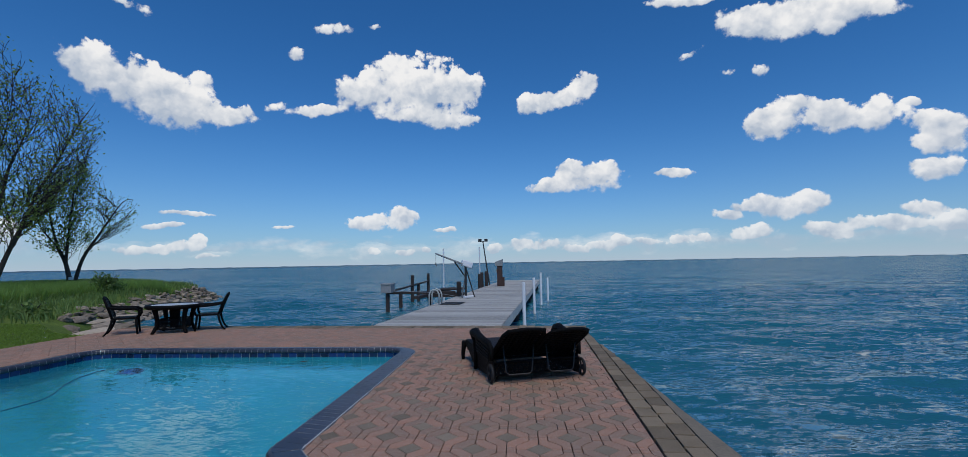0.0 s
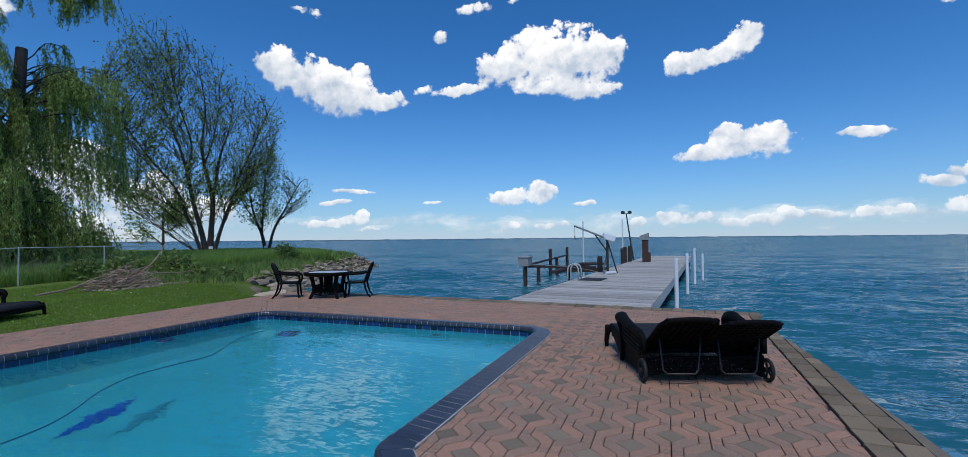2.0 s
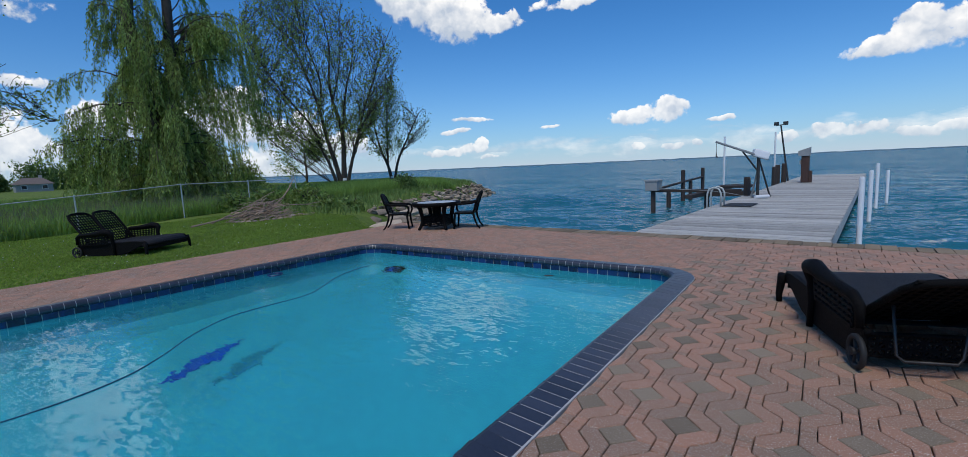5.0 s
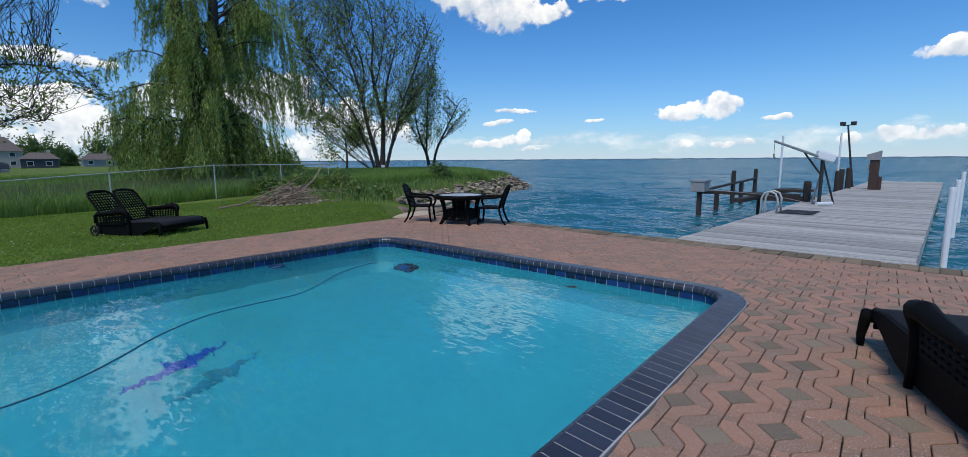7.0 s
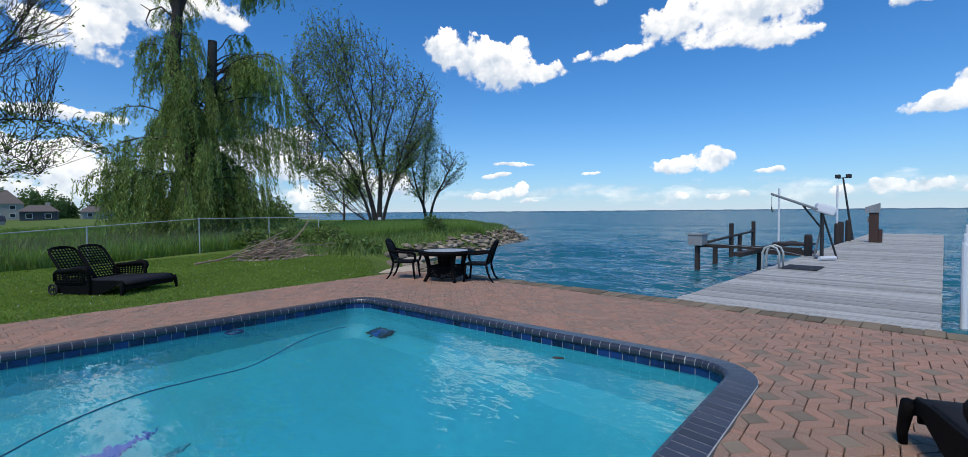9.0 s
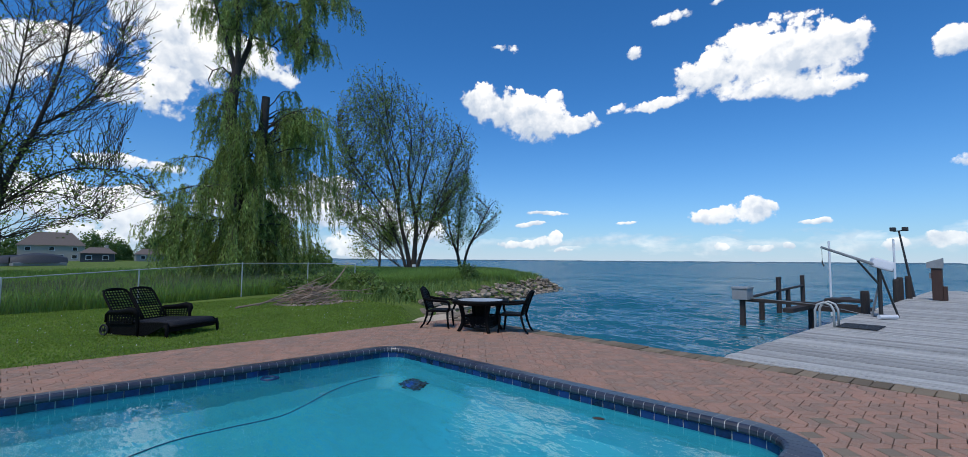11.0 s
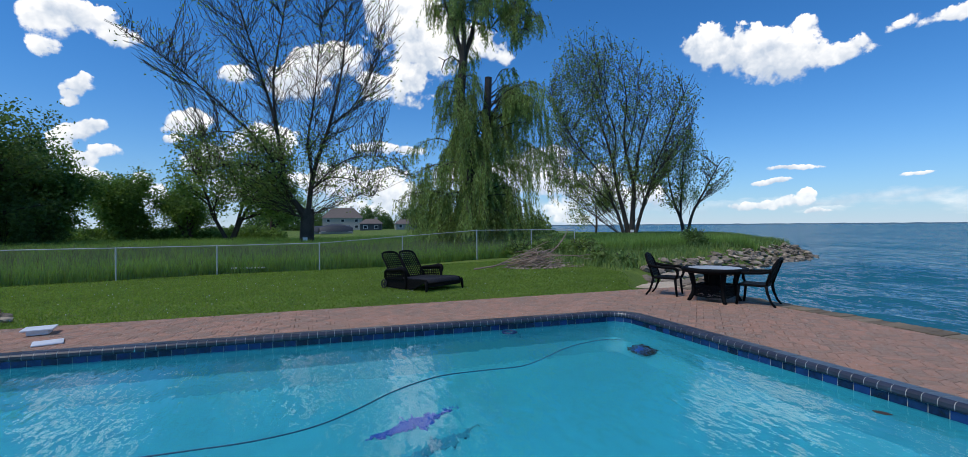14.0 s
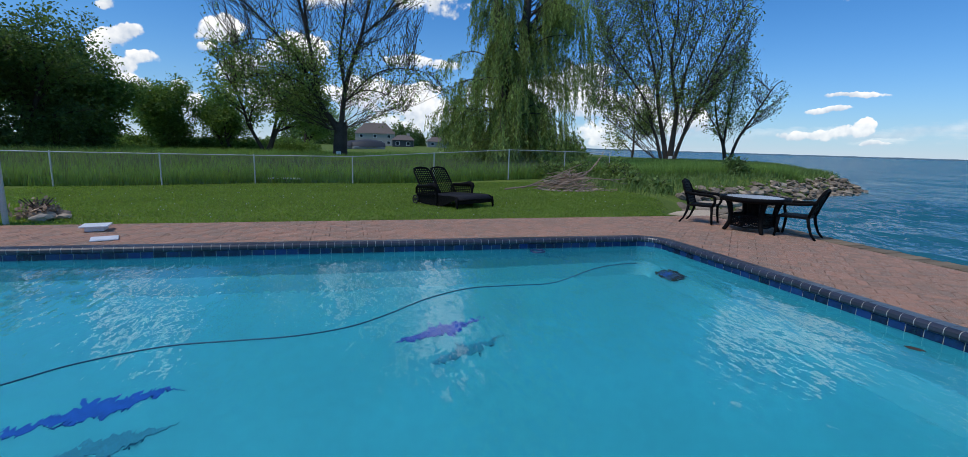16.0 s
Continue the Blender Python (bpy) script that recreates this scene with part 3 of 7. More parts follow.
SHORE = [(-11.0, 12.9), (-13.2, 13.7), (-14.6, 15.6), (-16.4, 19), (-18.8, 24), (-21.4, 29.5), (-23.4, 33.5), (-26.0, 39.3), (-30, 42.5), (-38, 49),
         (-50, 59), (-62, 62), (-80, 61), (-120, 68), (-220, 90), (-600, 160), (-4400, 600)]
LAND = SHORE + [(-4400, -4400), (4400, -4400), (4400, -60), (2.6, -60), (2.6, 12.9)]


def shore_distance(x, y):
    best = 1e9
    for (x0, y0), (x1, y1) in zip(SHORE, SHORE[1:]):
        dx, dy = x1 - x0, y1 - y0
        t = min(1, max(0, ((x - x0) * dx + (y - y0) * dy) / (dx * dx + dy * dy)))
        best = min(best, math.hypot(x - x0 - t * dx, y - y0 - t * dy))
    return best


def land_z(x, y):
    """The height of the ground."""
    if not inside(LAND, x, y):
        return -1.8 - min(2.0, shore_distance(x, y) * 0.1)
    if DECK_W + 0.03 < x < 2.6 and -11.9 < y < 12.9:
        return -3.0
    z = -0.05 - 0.05 * smooth(-11.5, -16, x)
    z += 0.16 * smooth(5.5, 12.5, y) * smooth(-12.5, -19, x)
    z += 0.24 * smooth(14, 26, y) * smooth(-12, -17, x)
    z += 0.10 * noise.noise((x * 0.15, y * 0.15, 0.3)) * smooth(-13, -18, x)
    d = shore_distance(x, y)
    if d < 6:
        z = min(z, -0.92 + 0.62 * d)
    return z


# ---- ground, lake, far shore ----
def graded(lo, hi, near_lo, near_hi, step, extra=(), growth=1.28):
    vals, v = [], near_lo
    while v < near_hi:
        vals.append(v)
        v += step
    vals.append(near_hi)
    s, v = step, near_lo
    while v > lo:
        s *= growth
        v -= s
        vals.append(max(v, lo))
    s, v = step, near_hi
    while v < hi:
        s *= growth
        v += s
        vals.append(min(v, hi))
    return sorted(set([round(q, 3) for q in vals] + list(extra)))


def build_ground():
    xs = graded(-4400, 4400, -40, 3.2, 0.7, (DECK_W, DECK_W + 0.04))
    ys = graded(-4400, 4400, -8, 46, 0.7, (12.88, 12.92))
    verts = [(x, y, land_z(x, y)) for y in ys for x in xs]
    w = len(xs)
    faces = [(j * w + i, j * w + i + 1, j * w + w + i + 1, j * w + w + i) for j in range(len(ys) - 1) for i in range(w - 1)]
    tagged(new("ground", mesh_of("ground", verts, faces, LAWN, True)), "green lawn and meadow running down to a rocky lake shore", "ground", kind="structure")


def build_lake():
    """The lake, wrapped round the deck, with real waves near the walk."""
    xs = graded(-4800, 4800, -14, 24, 0.17, (sea_edge(12) - 0.12,), 1.07)
    ys = graded(-300, 4800, -4, 34, 0.17, (12.15,), 1.07)
    verts, index, faces = [], {}, []
    cut_x, cut_y = sea_edge(12) - 0.12, 12.15

    def v(i, j):
        if (i, j) not in index:
            x, y = xs[i], ys[j]
            cell = 0.17 + 0.07 * max(0.0, -14 - x, x - 24, y - 34)
            h = 0.0
            for wave, tall in ((0.9, 0.045), (2.0, 0.075), (4.8, 0.095), (12.0, 0.11)):
                fade = smooth(0.45, 0.2, cell / wave)
                if fade > 0:
                    a = (x * 0.42 + y * 0.91) / wave
                    c = (x * 0.91 - y * 0.42) / (1.35 * wave)
                    h += fade * tall * (0.55 - 2.0 * abs(noise.noise((a, c, wave))))
            index[(i, j)] = len(verts)
            verts.append((x, y, WATER + h))
        return index[(i, j)]

    for j in range(len(ys) - 1):
        for i in range(len(xs) - 1):
            if xs[i + 1] <= cut_x + 1e-6 and ys[j + 1] <= cut_y + 1e-6:
                continue
            faces.append((v(i, j), v(i + 1, j), v(i + 1, j + 1), v(i, j + 1)))
    tagged(new("water", mesh_of("water", verts, faces, LAKE, True)), "choppy deep blue lake water under a summer sky", "lake", kind="structure")


def build_far_shore():
    verts, faces = [], []
    az = -70.0
    while az < 60:
        d = direction(az, 0)
        h = 9 + 4 * noise.noise((az * 0.9, 0, 0)) + 2 * noise.noise((az * 4, 3, 0)) - 6 * smooth(-5, 35, az)
        k = len(verts)
        verts += [(d.x * 4600, d.y * 4600, WATER - 1), (d.x * 4600, d.y * 4600, WATER + max(1.0, h))]
        if k:
            faces.append((k - 2, k, k + 1, k - 1))
        az += 0.35
    tagged(new("backdrop", mesh_of("backdrop", verts, faces, FAR_LAND)), "hazy blue strip of far shore on the horizon", "far shore", kind="structure")


# ---- pool ----
def arc(cx, cy, r, a0, a1, n):
    return [(cx + r * math.cos(radians(a0 + (a1 - a0) * k / n)), cy + r * math.sin(radians(a0 + (a1 - a0) * k / n))) for k in range(n + 1)]


def pool_outline(inset):
    """The pool's rim, set in by inset from the outer edge of its coping."""
    i = inset
    r1, r2 = 0.66 - i, 0.62 - i
    # the side steps out at a blunt corner of the deck, round which the coping bends
    turn, r = 39.0, max(abs(i), 0.004)
    pts = [(-1.60 - i, -6.0), (-1.60 - i, 3.718 - i * math.tan(radians(turn / 2)))]
    pts += [(-1.95 + r * math.cos(radians(180 + turn * q)), 4.15 + r * math.sin(radians(180 + turn * q))) for q in (1, 0.8, 0.6, 0.4, 0.2, 0)]
    pts += arc(-1.95 - 0.66, 9.28 - 0.66, r1, 0, 90, 8)
    pts += arc(-8.77 + 0.62, 9.28 - 0.62, r2, 90, 180, 8)
    pts += [(-9.32 + i, -6.0)]
    return pts


def resample(pts, step, closed=True):
    """Points and headings at even steps along a line."""
    pts = [Vector((p[0], p[1])) for p in pts]
    if closed:
        pts.append(pts[0])
    length = sum((b - a).length for a, b in zip(pts, pts[1:]))
    n = max(1, round(length / step))
    def at(s):
        s %= length
        for a, b in zip(pts, pts[1:]):
            seg = (b - a).length
            if s <= seg or b is pts[-1]:
                return a + (b - a) * (s / max(seg, 1e-9))
            s -= seg

    out = []
    for k in range(n):
        s = (k + 0.5) * length / n
        d = at(s + 0.07) - at(s - 0.07)
        out.append((at(s), math.degrees(math.atan2(d.y, d.x))))
    return out, length / n


def build_pool():
    inner = pool_outline(0.25)
    n = len(inner)
    basin = thing("pool_basin", (0, 0, 0), "turquoise plastered swimming pool with blue waterline tiles", "swimming pool", kind="structure")
    bm = bmesh.new()
    top = [bm.verts.new((x, y, 0.0)) for x, y in inner]
    lip = [bm.verts.new((x, y, -0.22)) for x, y in inner]
    low = [bm.verts.new((x + 0.20 * (-5.3 - x) / 3.5, y + (0.2 if y < 0 else -0.20), POOL_FLOOR + 0.40)) for x, y in inner]
    bot = [bm.verts.new((x + 0.55 * (-5.3 - x) / 3.5, y + (0.5 if y < 0 else -0.52), POOL_FLOOR)) for x, y in inner]
    for a, b in ((top, lip), (lip, low), (low, bot)):
        for k in range(n):
            bm.faces.new((a[k], b[k], b[(k + 1) % n], a[(k + 1) % n]))
    bm.faces.new(bot)
    part("pool_shell", bm, PLASTER, basin)
    bm = bmesh.new()
    grid = pool_outline(0.252)
    bm.faces.new([bm.verts.new((x, y, POOL_LEVEL)) for x, y in grid])
    surface = part("pool_water", bm, POOL, basin, "clear rippled turquoise water")
    surface.visible_shadow = False
    # grout bed and coping
    bed = [(0.001, -0.08), (0.001, 0.007), (0.012, 0.0115), (0.244, 0.0335), (0.269, 0.0245), (0.2855, 0.005), (0.2873, -0.026), (0.280, -0.0435), (0.266, -0.052), (0.257, -0.053), (0.257, -0.150)]
    bm = bmesh.new()
    rings = [[bm.verts.new((x, y, z)) for x, y in pool_outline(i)] for i, z in bed]
    for p, q in zip(rings, rings[1:]):
        for k in range(n):
            bm.faces.new((p[k], p[(k + 1) % n], q[(k + 1) % n], q[k]))
    part("grout_bed", bm, GROUT, basin, "pale grout")
    # one coping tile: flat top, rounded nose over the water
    spots, step = resample(pool_outline(0.0), 0.122)
    w = step / 2 - 0.0042
    prof = [(0.005, -0.01), (0.005, 0.008), (0.012, 0.0135), (0.245, 0.036), (0.272, 0.027), (0.288, 0.006), (0.290, -0.026), (0.282, -0.046), (0.266, -0.055), (0.24, -0.056)]
    m = len(prof)
    faces = [(k, k + 1, m + k + 1, m + k) for k in range(m - 1)] + [tuple(range(m))[::-1], tuple(range(m, 2 * m))]

    def coping(turn):
        """A coping tile, its sides cut to a wedge on a bend of the given degrees."""
        verts = []
        for s in (-1, 1):
            lean = math.tan(radians(turn / 2)) * s
            verts += [(s * w - lean * y, y, z) for y, z in prof]
        return mesh_of("coping_tile", verts, faces, COPING)

    me = coping(0)
    tile_me = finish("waterline_tile", one_box(-0.0755, 0.0755, 0.004, 0.015, -0.057, 0.057, 0.003), TILE)
    for k, (p, ang) in enumerate(spots):
        if p.y < -3.5:
            continue
        turn = ((spots[(k + 1) % len(spots)][1] - spots[k - 1][1] + 180) % 360 - 180) / 2
        piece("coping_tile", me if abs(turn) < 0.4 else coping(turn), basin, pose(p.x, p.y, 0, 0, 0, ang))
    # wedge tiles round the blunt corner
    for k in range(4):
        verts = []
        for a in (180.6 + 9.75 * k, 189.2 + 9.75 * k):
            verts += [(-1.95 + (y + 0.004) * math.cos(radians(a)), 4.15 + (y + 0.004) * math.sin(radians(a)), z + 0.002) for y, z in prof]
        piece("coping_tile", mesh_of("coping_tile", verts, [f[::-1] for f in faces], COPING), basin)
    spots, step = resample(pool_outline(0.25), 0.16)
    for p, ang in spots:
        if p.y < -3.5:
            continue
        piece("waterline_tile", tile_me, basin, pose(p.x, p.y, -0.092, 0, 0, ang))
    # mosaic inlays on the floor, kept as plain streaks, a dull one beside each as its drawn shadow
    streak = [(-0.50, 0.03), (-0.44, -0.05), (-0.2, -0.08), (0.02, -0.10), (0.06, -0.19), (0.14, -0.10), (0.34, -0.05), (0.58, 0.0), (0.34, 0.06), (0.12, 0.09), (-0.04, 0.17), (-0.06, 0.09), (-0.25, 0.06)]
    for x, y, rz in ((-6.62, 4.72, 111), (-5.64, 1.56, 115)):
        for name, material, label, big, ox, oy, z in (("floor_inlay", MOSAIC, "cobalt mosaic streak", 1.15, 0, 0, 0.003), ("shadow_inlay", SHADOW_MOSAIC, "dull grey-teal mosaic streak drawn as a shadow", 0.95, 0.50, 0.22, 0.002)):
            bm = prism(bmesh.new(), [(a * big, b * big) for a, b in streak], 0, 0.012)
            ob = part(name, bm, material, basin, label)
            ob.matrix_basis = pose(x + ox, y + oy, POOL_FLOOR + z, 0, 0, rz)


# ---- deck ----
def paver_cells():
    """Outlines of the interlocking pavers: kind, outline, centre."""
    px, py, d = 0.284, 0.5625, 0.115
    wide, thin, q = 0.0036, 0.0032, 0.062
    x0, y0 = -1.005, 5.345
    h = py / 2
    n = (px - d) / 2
    # a band beside a diamond and the small stone at its tip, in the strip between two columns
    k = (h - px + 2 * n) / 2
    band = [(d, thin), (wide, d + thin), (wide, h - q - thin), (n - thin, h - q - thin), (n - thin, h - k - thin), (px - n - thin, k - thin), (px - n - thin, thin)]
    tip = [(wide, h - q + thin), (wide, h - thin), (n - thin, h - thin), (n - thin, h - q + thin)]
    out = []
    for ci in range(-40, 12):
        cx = x0 + ci * px
        for k in range(-30, 16):
            cy = y0 + (k + 0.5 * (ci % 2)) * py
            e = d - thin
            out.append(("diamond", [(cx - e, cy), (cx, cy - e), (cx + e, cy), (cx, cy + e)], cx, cy))
            for s in (1, -1):
                for kind, shape in (("paver", band), ("stone", tip)):
                    for turned in (False, True):
                        pts = [((px - x, h - y) if turned else (x, y)) for x, y in shape]
                        pts = [(cx + x, cy + s * y) for x, y in pts]
                        out.append((kind, pts, sum(p[0] for p in pts) / len(pts), sum(p[1] for p in pts) / len(pts)))
    return out


def onto(line, x, y):
    """The nearest place on a closed line."""
    best = (1e9, x, y)
    for (x0, y0), (x1, y1) in zip(line, line[1:] + line[:1]):
        dx, dy = x1 - x0, y1 - y0
        t = min(1, max(0, ((x - x0) * dx + (y - y0) * dy) / max(1e-9, dx * dx + dy * dy)))
        px, py = x0 + t * dx, y0 + t * dy
        best = min(best, (math.hypot(x - px, y - py), px, py))
    return best[1], best[2]


def trim(pts, keep):
    """The part of an outline where keep(x, y) is positive."""
    out = []
    for (ax, ay), (bx, by) in zip(pts, pts[1:] + pts[:1]):
        ka, kb = keep(ax, ay), keep(bx, by)
        if ka > 0:
            out.append((ax, ay))
        if (ka > 0) != (kb > 0):
            q = ka / (ka - kb)
            out.append((ax + (bx - ax) * q, ay + (by - ay) * q))
    return out


def build_deck():
    deck = thing("floor", (0, 0, 0), "brick-red interlocking paver pool deck with grey diamond insets", "pool deck", kind="structure")
    rim = pool_outline(-0.002)
    # bed of joint sand, in one sheet round the pool
    bm = bmesh.new()
    z = -0.034

    def quad(pts):
        bm.faces.new([bm.verts.new((x, y, z)) for x, y in pts])

    quad([(DECK_W, -12), (-9.45, -12), (-8.70, 8.6), (-8.74, far_edge(-8.74)), (DECK_W, far_edge(DECK_W))])
    quad([(-8.74, 9.26), (-1.98, 9.26), (-1.98, far_edge(-1.98)), (-8.74, far_edge(-8.74))])
    quad([(-1.98, 4.2), (1.56, 4.2), (1.60, 7.0), (1.46, far_edge(1.5)), (-1.98, far_edge(-1.98))])
    quad([(-1.62, -12), (1.13, -12), (1.56, 4.2), (-1.62, 4.2)])
    quad([(-1.98, 4.2), (-1.96, 4.14), (-1.62, 3.72), (-1.62, 4.2)])
    quad([(-9.45, -12), (-1.62, -12), (-1.62, -5.9), (-9.25, -5.9)])
    quad([(-1.98, 9.26), (-2.7, 9.26), (-2.2, 9.05), (-1.98, 8.6)])
    quad([(-8.74, 9.26), (-8.74, 8.6), (-8.55, 9.05), (-8.1, 9.26)])
    part("sand_bed", bm, JOINT, deck, "dark joint sand")
    # retaining edge under the deck towards the lake
    bm = bmesh.new()
    pts = [(DECK_W, far_edge(DECK_W)), (sea_edge(12.1) - 0.02, far_edge(1.5))]
    for (xa, ya), (xb, yb) in zip(pts, pts[1:]):
        vs = [bm.verts.new(p) for p in ((xa, ya, -0.02), (xb, yb, -0.02), (xb, yb, -2.6), (xa, ya, -2.6))]
        bm.faces.new(vs)
        vs2 = [bm.verts.new(p) for p in ((xa, ya - 0.3, -0.02), (xb, yb - 0.3, -0.02))]
        bm.faces.new((vs[0], vs[1], vs2[1], vs2[0]))
    part("retaining_wall", bm, WALL_WOOD, deck, "wet dark retaining wall")

    border = 0.47
    near, rest = [], []
    for kind, pts, cx, cy in paver_cells():
        if cy < -6 or all(inside(rim, x, y) for x, y in pts):
            continue
        pts = trim(pts, lambda x, y: paver_edge(y) - 0.014 - x)
        pts = trim(pts, lambda x, y: far_edge(x) - border - 0.006 - 0.06 * max(0.0, noise.noise((x * 1.4, 0.0, 5.0))) - y)
        pts = trim(pts, lambda x, y: x - DECK_W - 0.005)
        pts = [onto(rim, x, y) if inside(rim, x, y) else (x, y) for x, y in pts]
        pts = [p for k, p in enumerate(pts) if math.dist(p, pts[k - 1]) > 0.004]
        area = 0.5 * sum(a[0] * b[1] - b[0] * a[1] for a, b in zip(pts, pts[1:] + pts[:1]))
        if len(pts) < 3 or abs(area) < 0.0012:
            continue
        pts = pts[::-1] if area < 0 else pts
        grey = kind == "diamond" and cx > -2.2 and cy < 10.3
        tip = noise.noise((cx * 7.1, cy * 5.3, 1.7))
        if -2.3 < cx < 1.0 and 4.4 < cy < 8.4 and len(near) < 300:
            near.append((kind, pts, grey, tip))
        else:
            rest.append((kind, pts, grey, tip))
    shared = {}
    for kind, pts, grey, tip in near:
        ax, ay = pts[0]
        key = (kind, grey, tuple((round(x - ax, 3), round(y - ay, 3)) for x, y in pts))
        if key not in shared:
            shared[key] = finish("paver", prism(bmesh.new(), [(x - ax, y - ay) for x, y in pts], -0.05, 0.0, 0.006), GREY_PAVER if grey else BRICK_PART)
        piece("grey_paver" if grey else "paver", shared[key], deck, pose(ax, ay, 0.002 * tip, 0.25 * tip, 0.2 * tip, 0))
    for want_grey, material in ((False, BRICK), (True, GREY_PAVER)):
        verts, faces = [], []
        for kind, pts, grey, tip in rest:
            if grey != want_grey:
                continue
            n, k = len(pts), len(verts)
            mx, my = sum(p[0] for p in pts) / n, sum(p[1] for p in pts) / n
            zt = 0.003 * tip
            verts += [(x, y, -0.03) for x, y in pts] + [(x, y, zt - 0.005) for x, y in pts]
            verts += [(x + (mx - x) * 0.05, y + (my - y) * 0.05, zt) for x, y in pts]
            for a in (0, n):
                faces += [(k + a + i, k + a + (i + 1) % n, k + a + n + (i + 1) % n, k + a + n + i) for i in range(n)]
            faces.append(tuple(k + 2 * n + i for i in range(n)))
        ob = new("far_pavers", mesh_of("far_pavers", verts, faces, material))
        ob.parent = deck
        tagged(ob, kind="stuff")
    # border blocks: two rows on the seawall side, one along the far edge
    block = finish("border_block", one_box(-0.098, 0.098, -0.145, 0.145, -0.06, 0.0, 0.008), BORDER)
    rng = random.Random(4)
    y = -6.0
    while y < far_edge(1.4) - 0.32:
        for row in (0, 1):
            yy = y + 0.13 * row
            room = sea_edge(yy) - 0.015 - paver_edge(yy) - 0.212 * row
            wide = min(1.0, room / 0.206)
            if wide > 0.25:
                x = paver_edge(yy) + 0.212 * row + 0.103 * wide + 0.002
                piece("border_block", block, deck, pose(x, yy, 0.002 + 0.004 * rng.random() - 0.010 * row, rng.uniform(-1.0, 1.0), rng.uniform(-1.6, 1.6) + 0.8 * row, -1.5 + rng.uniform(-2.2, 2.2)) @ Matrix.Diagonal((wide * rng.uniform(0.93, 1.0), rng.uniform(0.91, 0.99), 1, 1)))
        y += 0.304
    x = DECK_W + 0.2
    while x < paver_edge(12) + 0.3:
        piece("border_block", block, deck, pose(x, far_edge(x) - 0.222 + rng.uniform(-0.008, 0.008), 0.001 + 0.016 * (rng.random() - 0.5), rng.uniform(-1.2, 1.2), rng.uniform(-2, 2), -3.4 + rng.uniform(-2, 2)) @ Matrix.Diagonal((1, 1.48, 1, 1)))
        x += 0.209
    # concrete and timber cap of the seawall
    bm = bmesh.new()
    ys = [-12 + 0.5 * k for k in range(49)] + [far_edge(1.5)]
    rows = []
    for y in ys:
        wob = 0.012 * noise.noise((0, y * 1.7, 3))
        e = sea_edge(y) + wob
        i = min(paver_edge(y) + 0.432, e - 0.05)
        rows.append([bm.verts.new(p) for p in ((i, y, -0.09), (i + 0.012, y, -0.030 + wob), (e - 0.02, y, -0.038 + wob), (e, y, -0.06), (e, y, -0.3), (e - 0.03, y, -0.32), (e - 0.03, y, -2.4))])
    for a, b in zip(rows, rows[1:]):
        for k in range(6):
            bm.faces.new((a[k], a[k + 1], b[k + 1], b[k]))
    part("seawall", bm, CONCRETE, deck, "brown stained seawall cap")


# ---- furniture ----
def lattice(bm, corners, nu, nv, w, depth, cross=False):
    """An open wicker weave across the quad of four corners: crossing strands and a rim."""
    a, b, c, d = [Vector(p) for p in corners]
    nrm = (b - a).cross(d - a).normalized() * depth

    def at(u, v):
        return (a * (1 - u) + b * u) * (1 - v) + (d * (1 - u) + c * u) * v

    def strand(p, q, off):
        t = (q - p).normalized().cross(nrm).normalized() * w
        vs = [bm.verts.new(x + off) for x in (p - t, q - t, q + t, p + t)]
        back = [bm.verts.new(x + off + nrm) for x in (p - t, q - t, q + t, p + t)]
        bm.faces.new(vs)
        bm.faces.new(back[::-1])
        for k in range(4):
            bm.faces.new((vs[k], back[k], back[(k + 1) % 4], vs[(k + 1) % 4]))

    for i in range(nu + 1):
        strand(at(i / nu, 0), at(i / nu, 1), nrm * 0.0)
    for j in range(nv + 1):
        strand(at(0, j / nv), at(1, j / nv), nrm * 0.3)
    for i in range(nu if cross else 0):
        for j in range(nv):
            if (i + j) % 2 == 0:
                strand(at(i / nu, j / nv), at((i + 1) / nu, (j + 1) / nv), nrm * 0.15)
            else:
                strand(at((i + 1) / nu, j / nv), at(i / nu, (j + 1) / nv), nrm * 0.15)
    return bm


def sheet(corners, thick):
    """A thin slung panel across four corners."""
    bm = bmesh.new()
    a, b, c, d = [Vector(p) for p in corners]
    nrm = (b - a).cross(d - a).normalized() * thick
    lo = [bm.verts.new(p) for p in (a, b, c, d)]
    hi = [bm.verts.new(p + nrm) for p in (a, b, c, d)]
    bm.faces.new(lo[::-1])
    bm.faces.new(hi)
    for k in range(4):
        bm.faces.new((lo[k], lo[(k + 1) % 4], hi[(k + 1) % 4], hi[k]))
    return bm


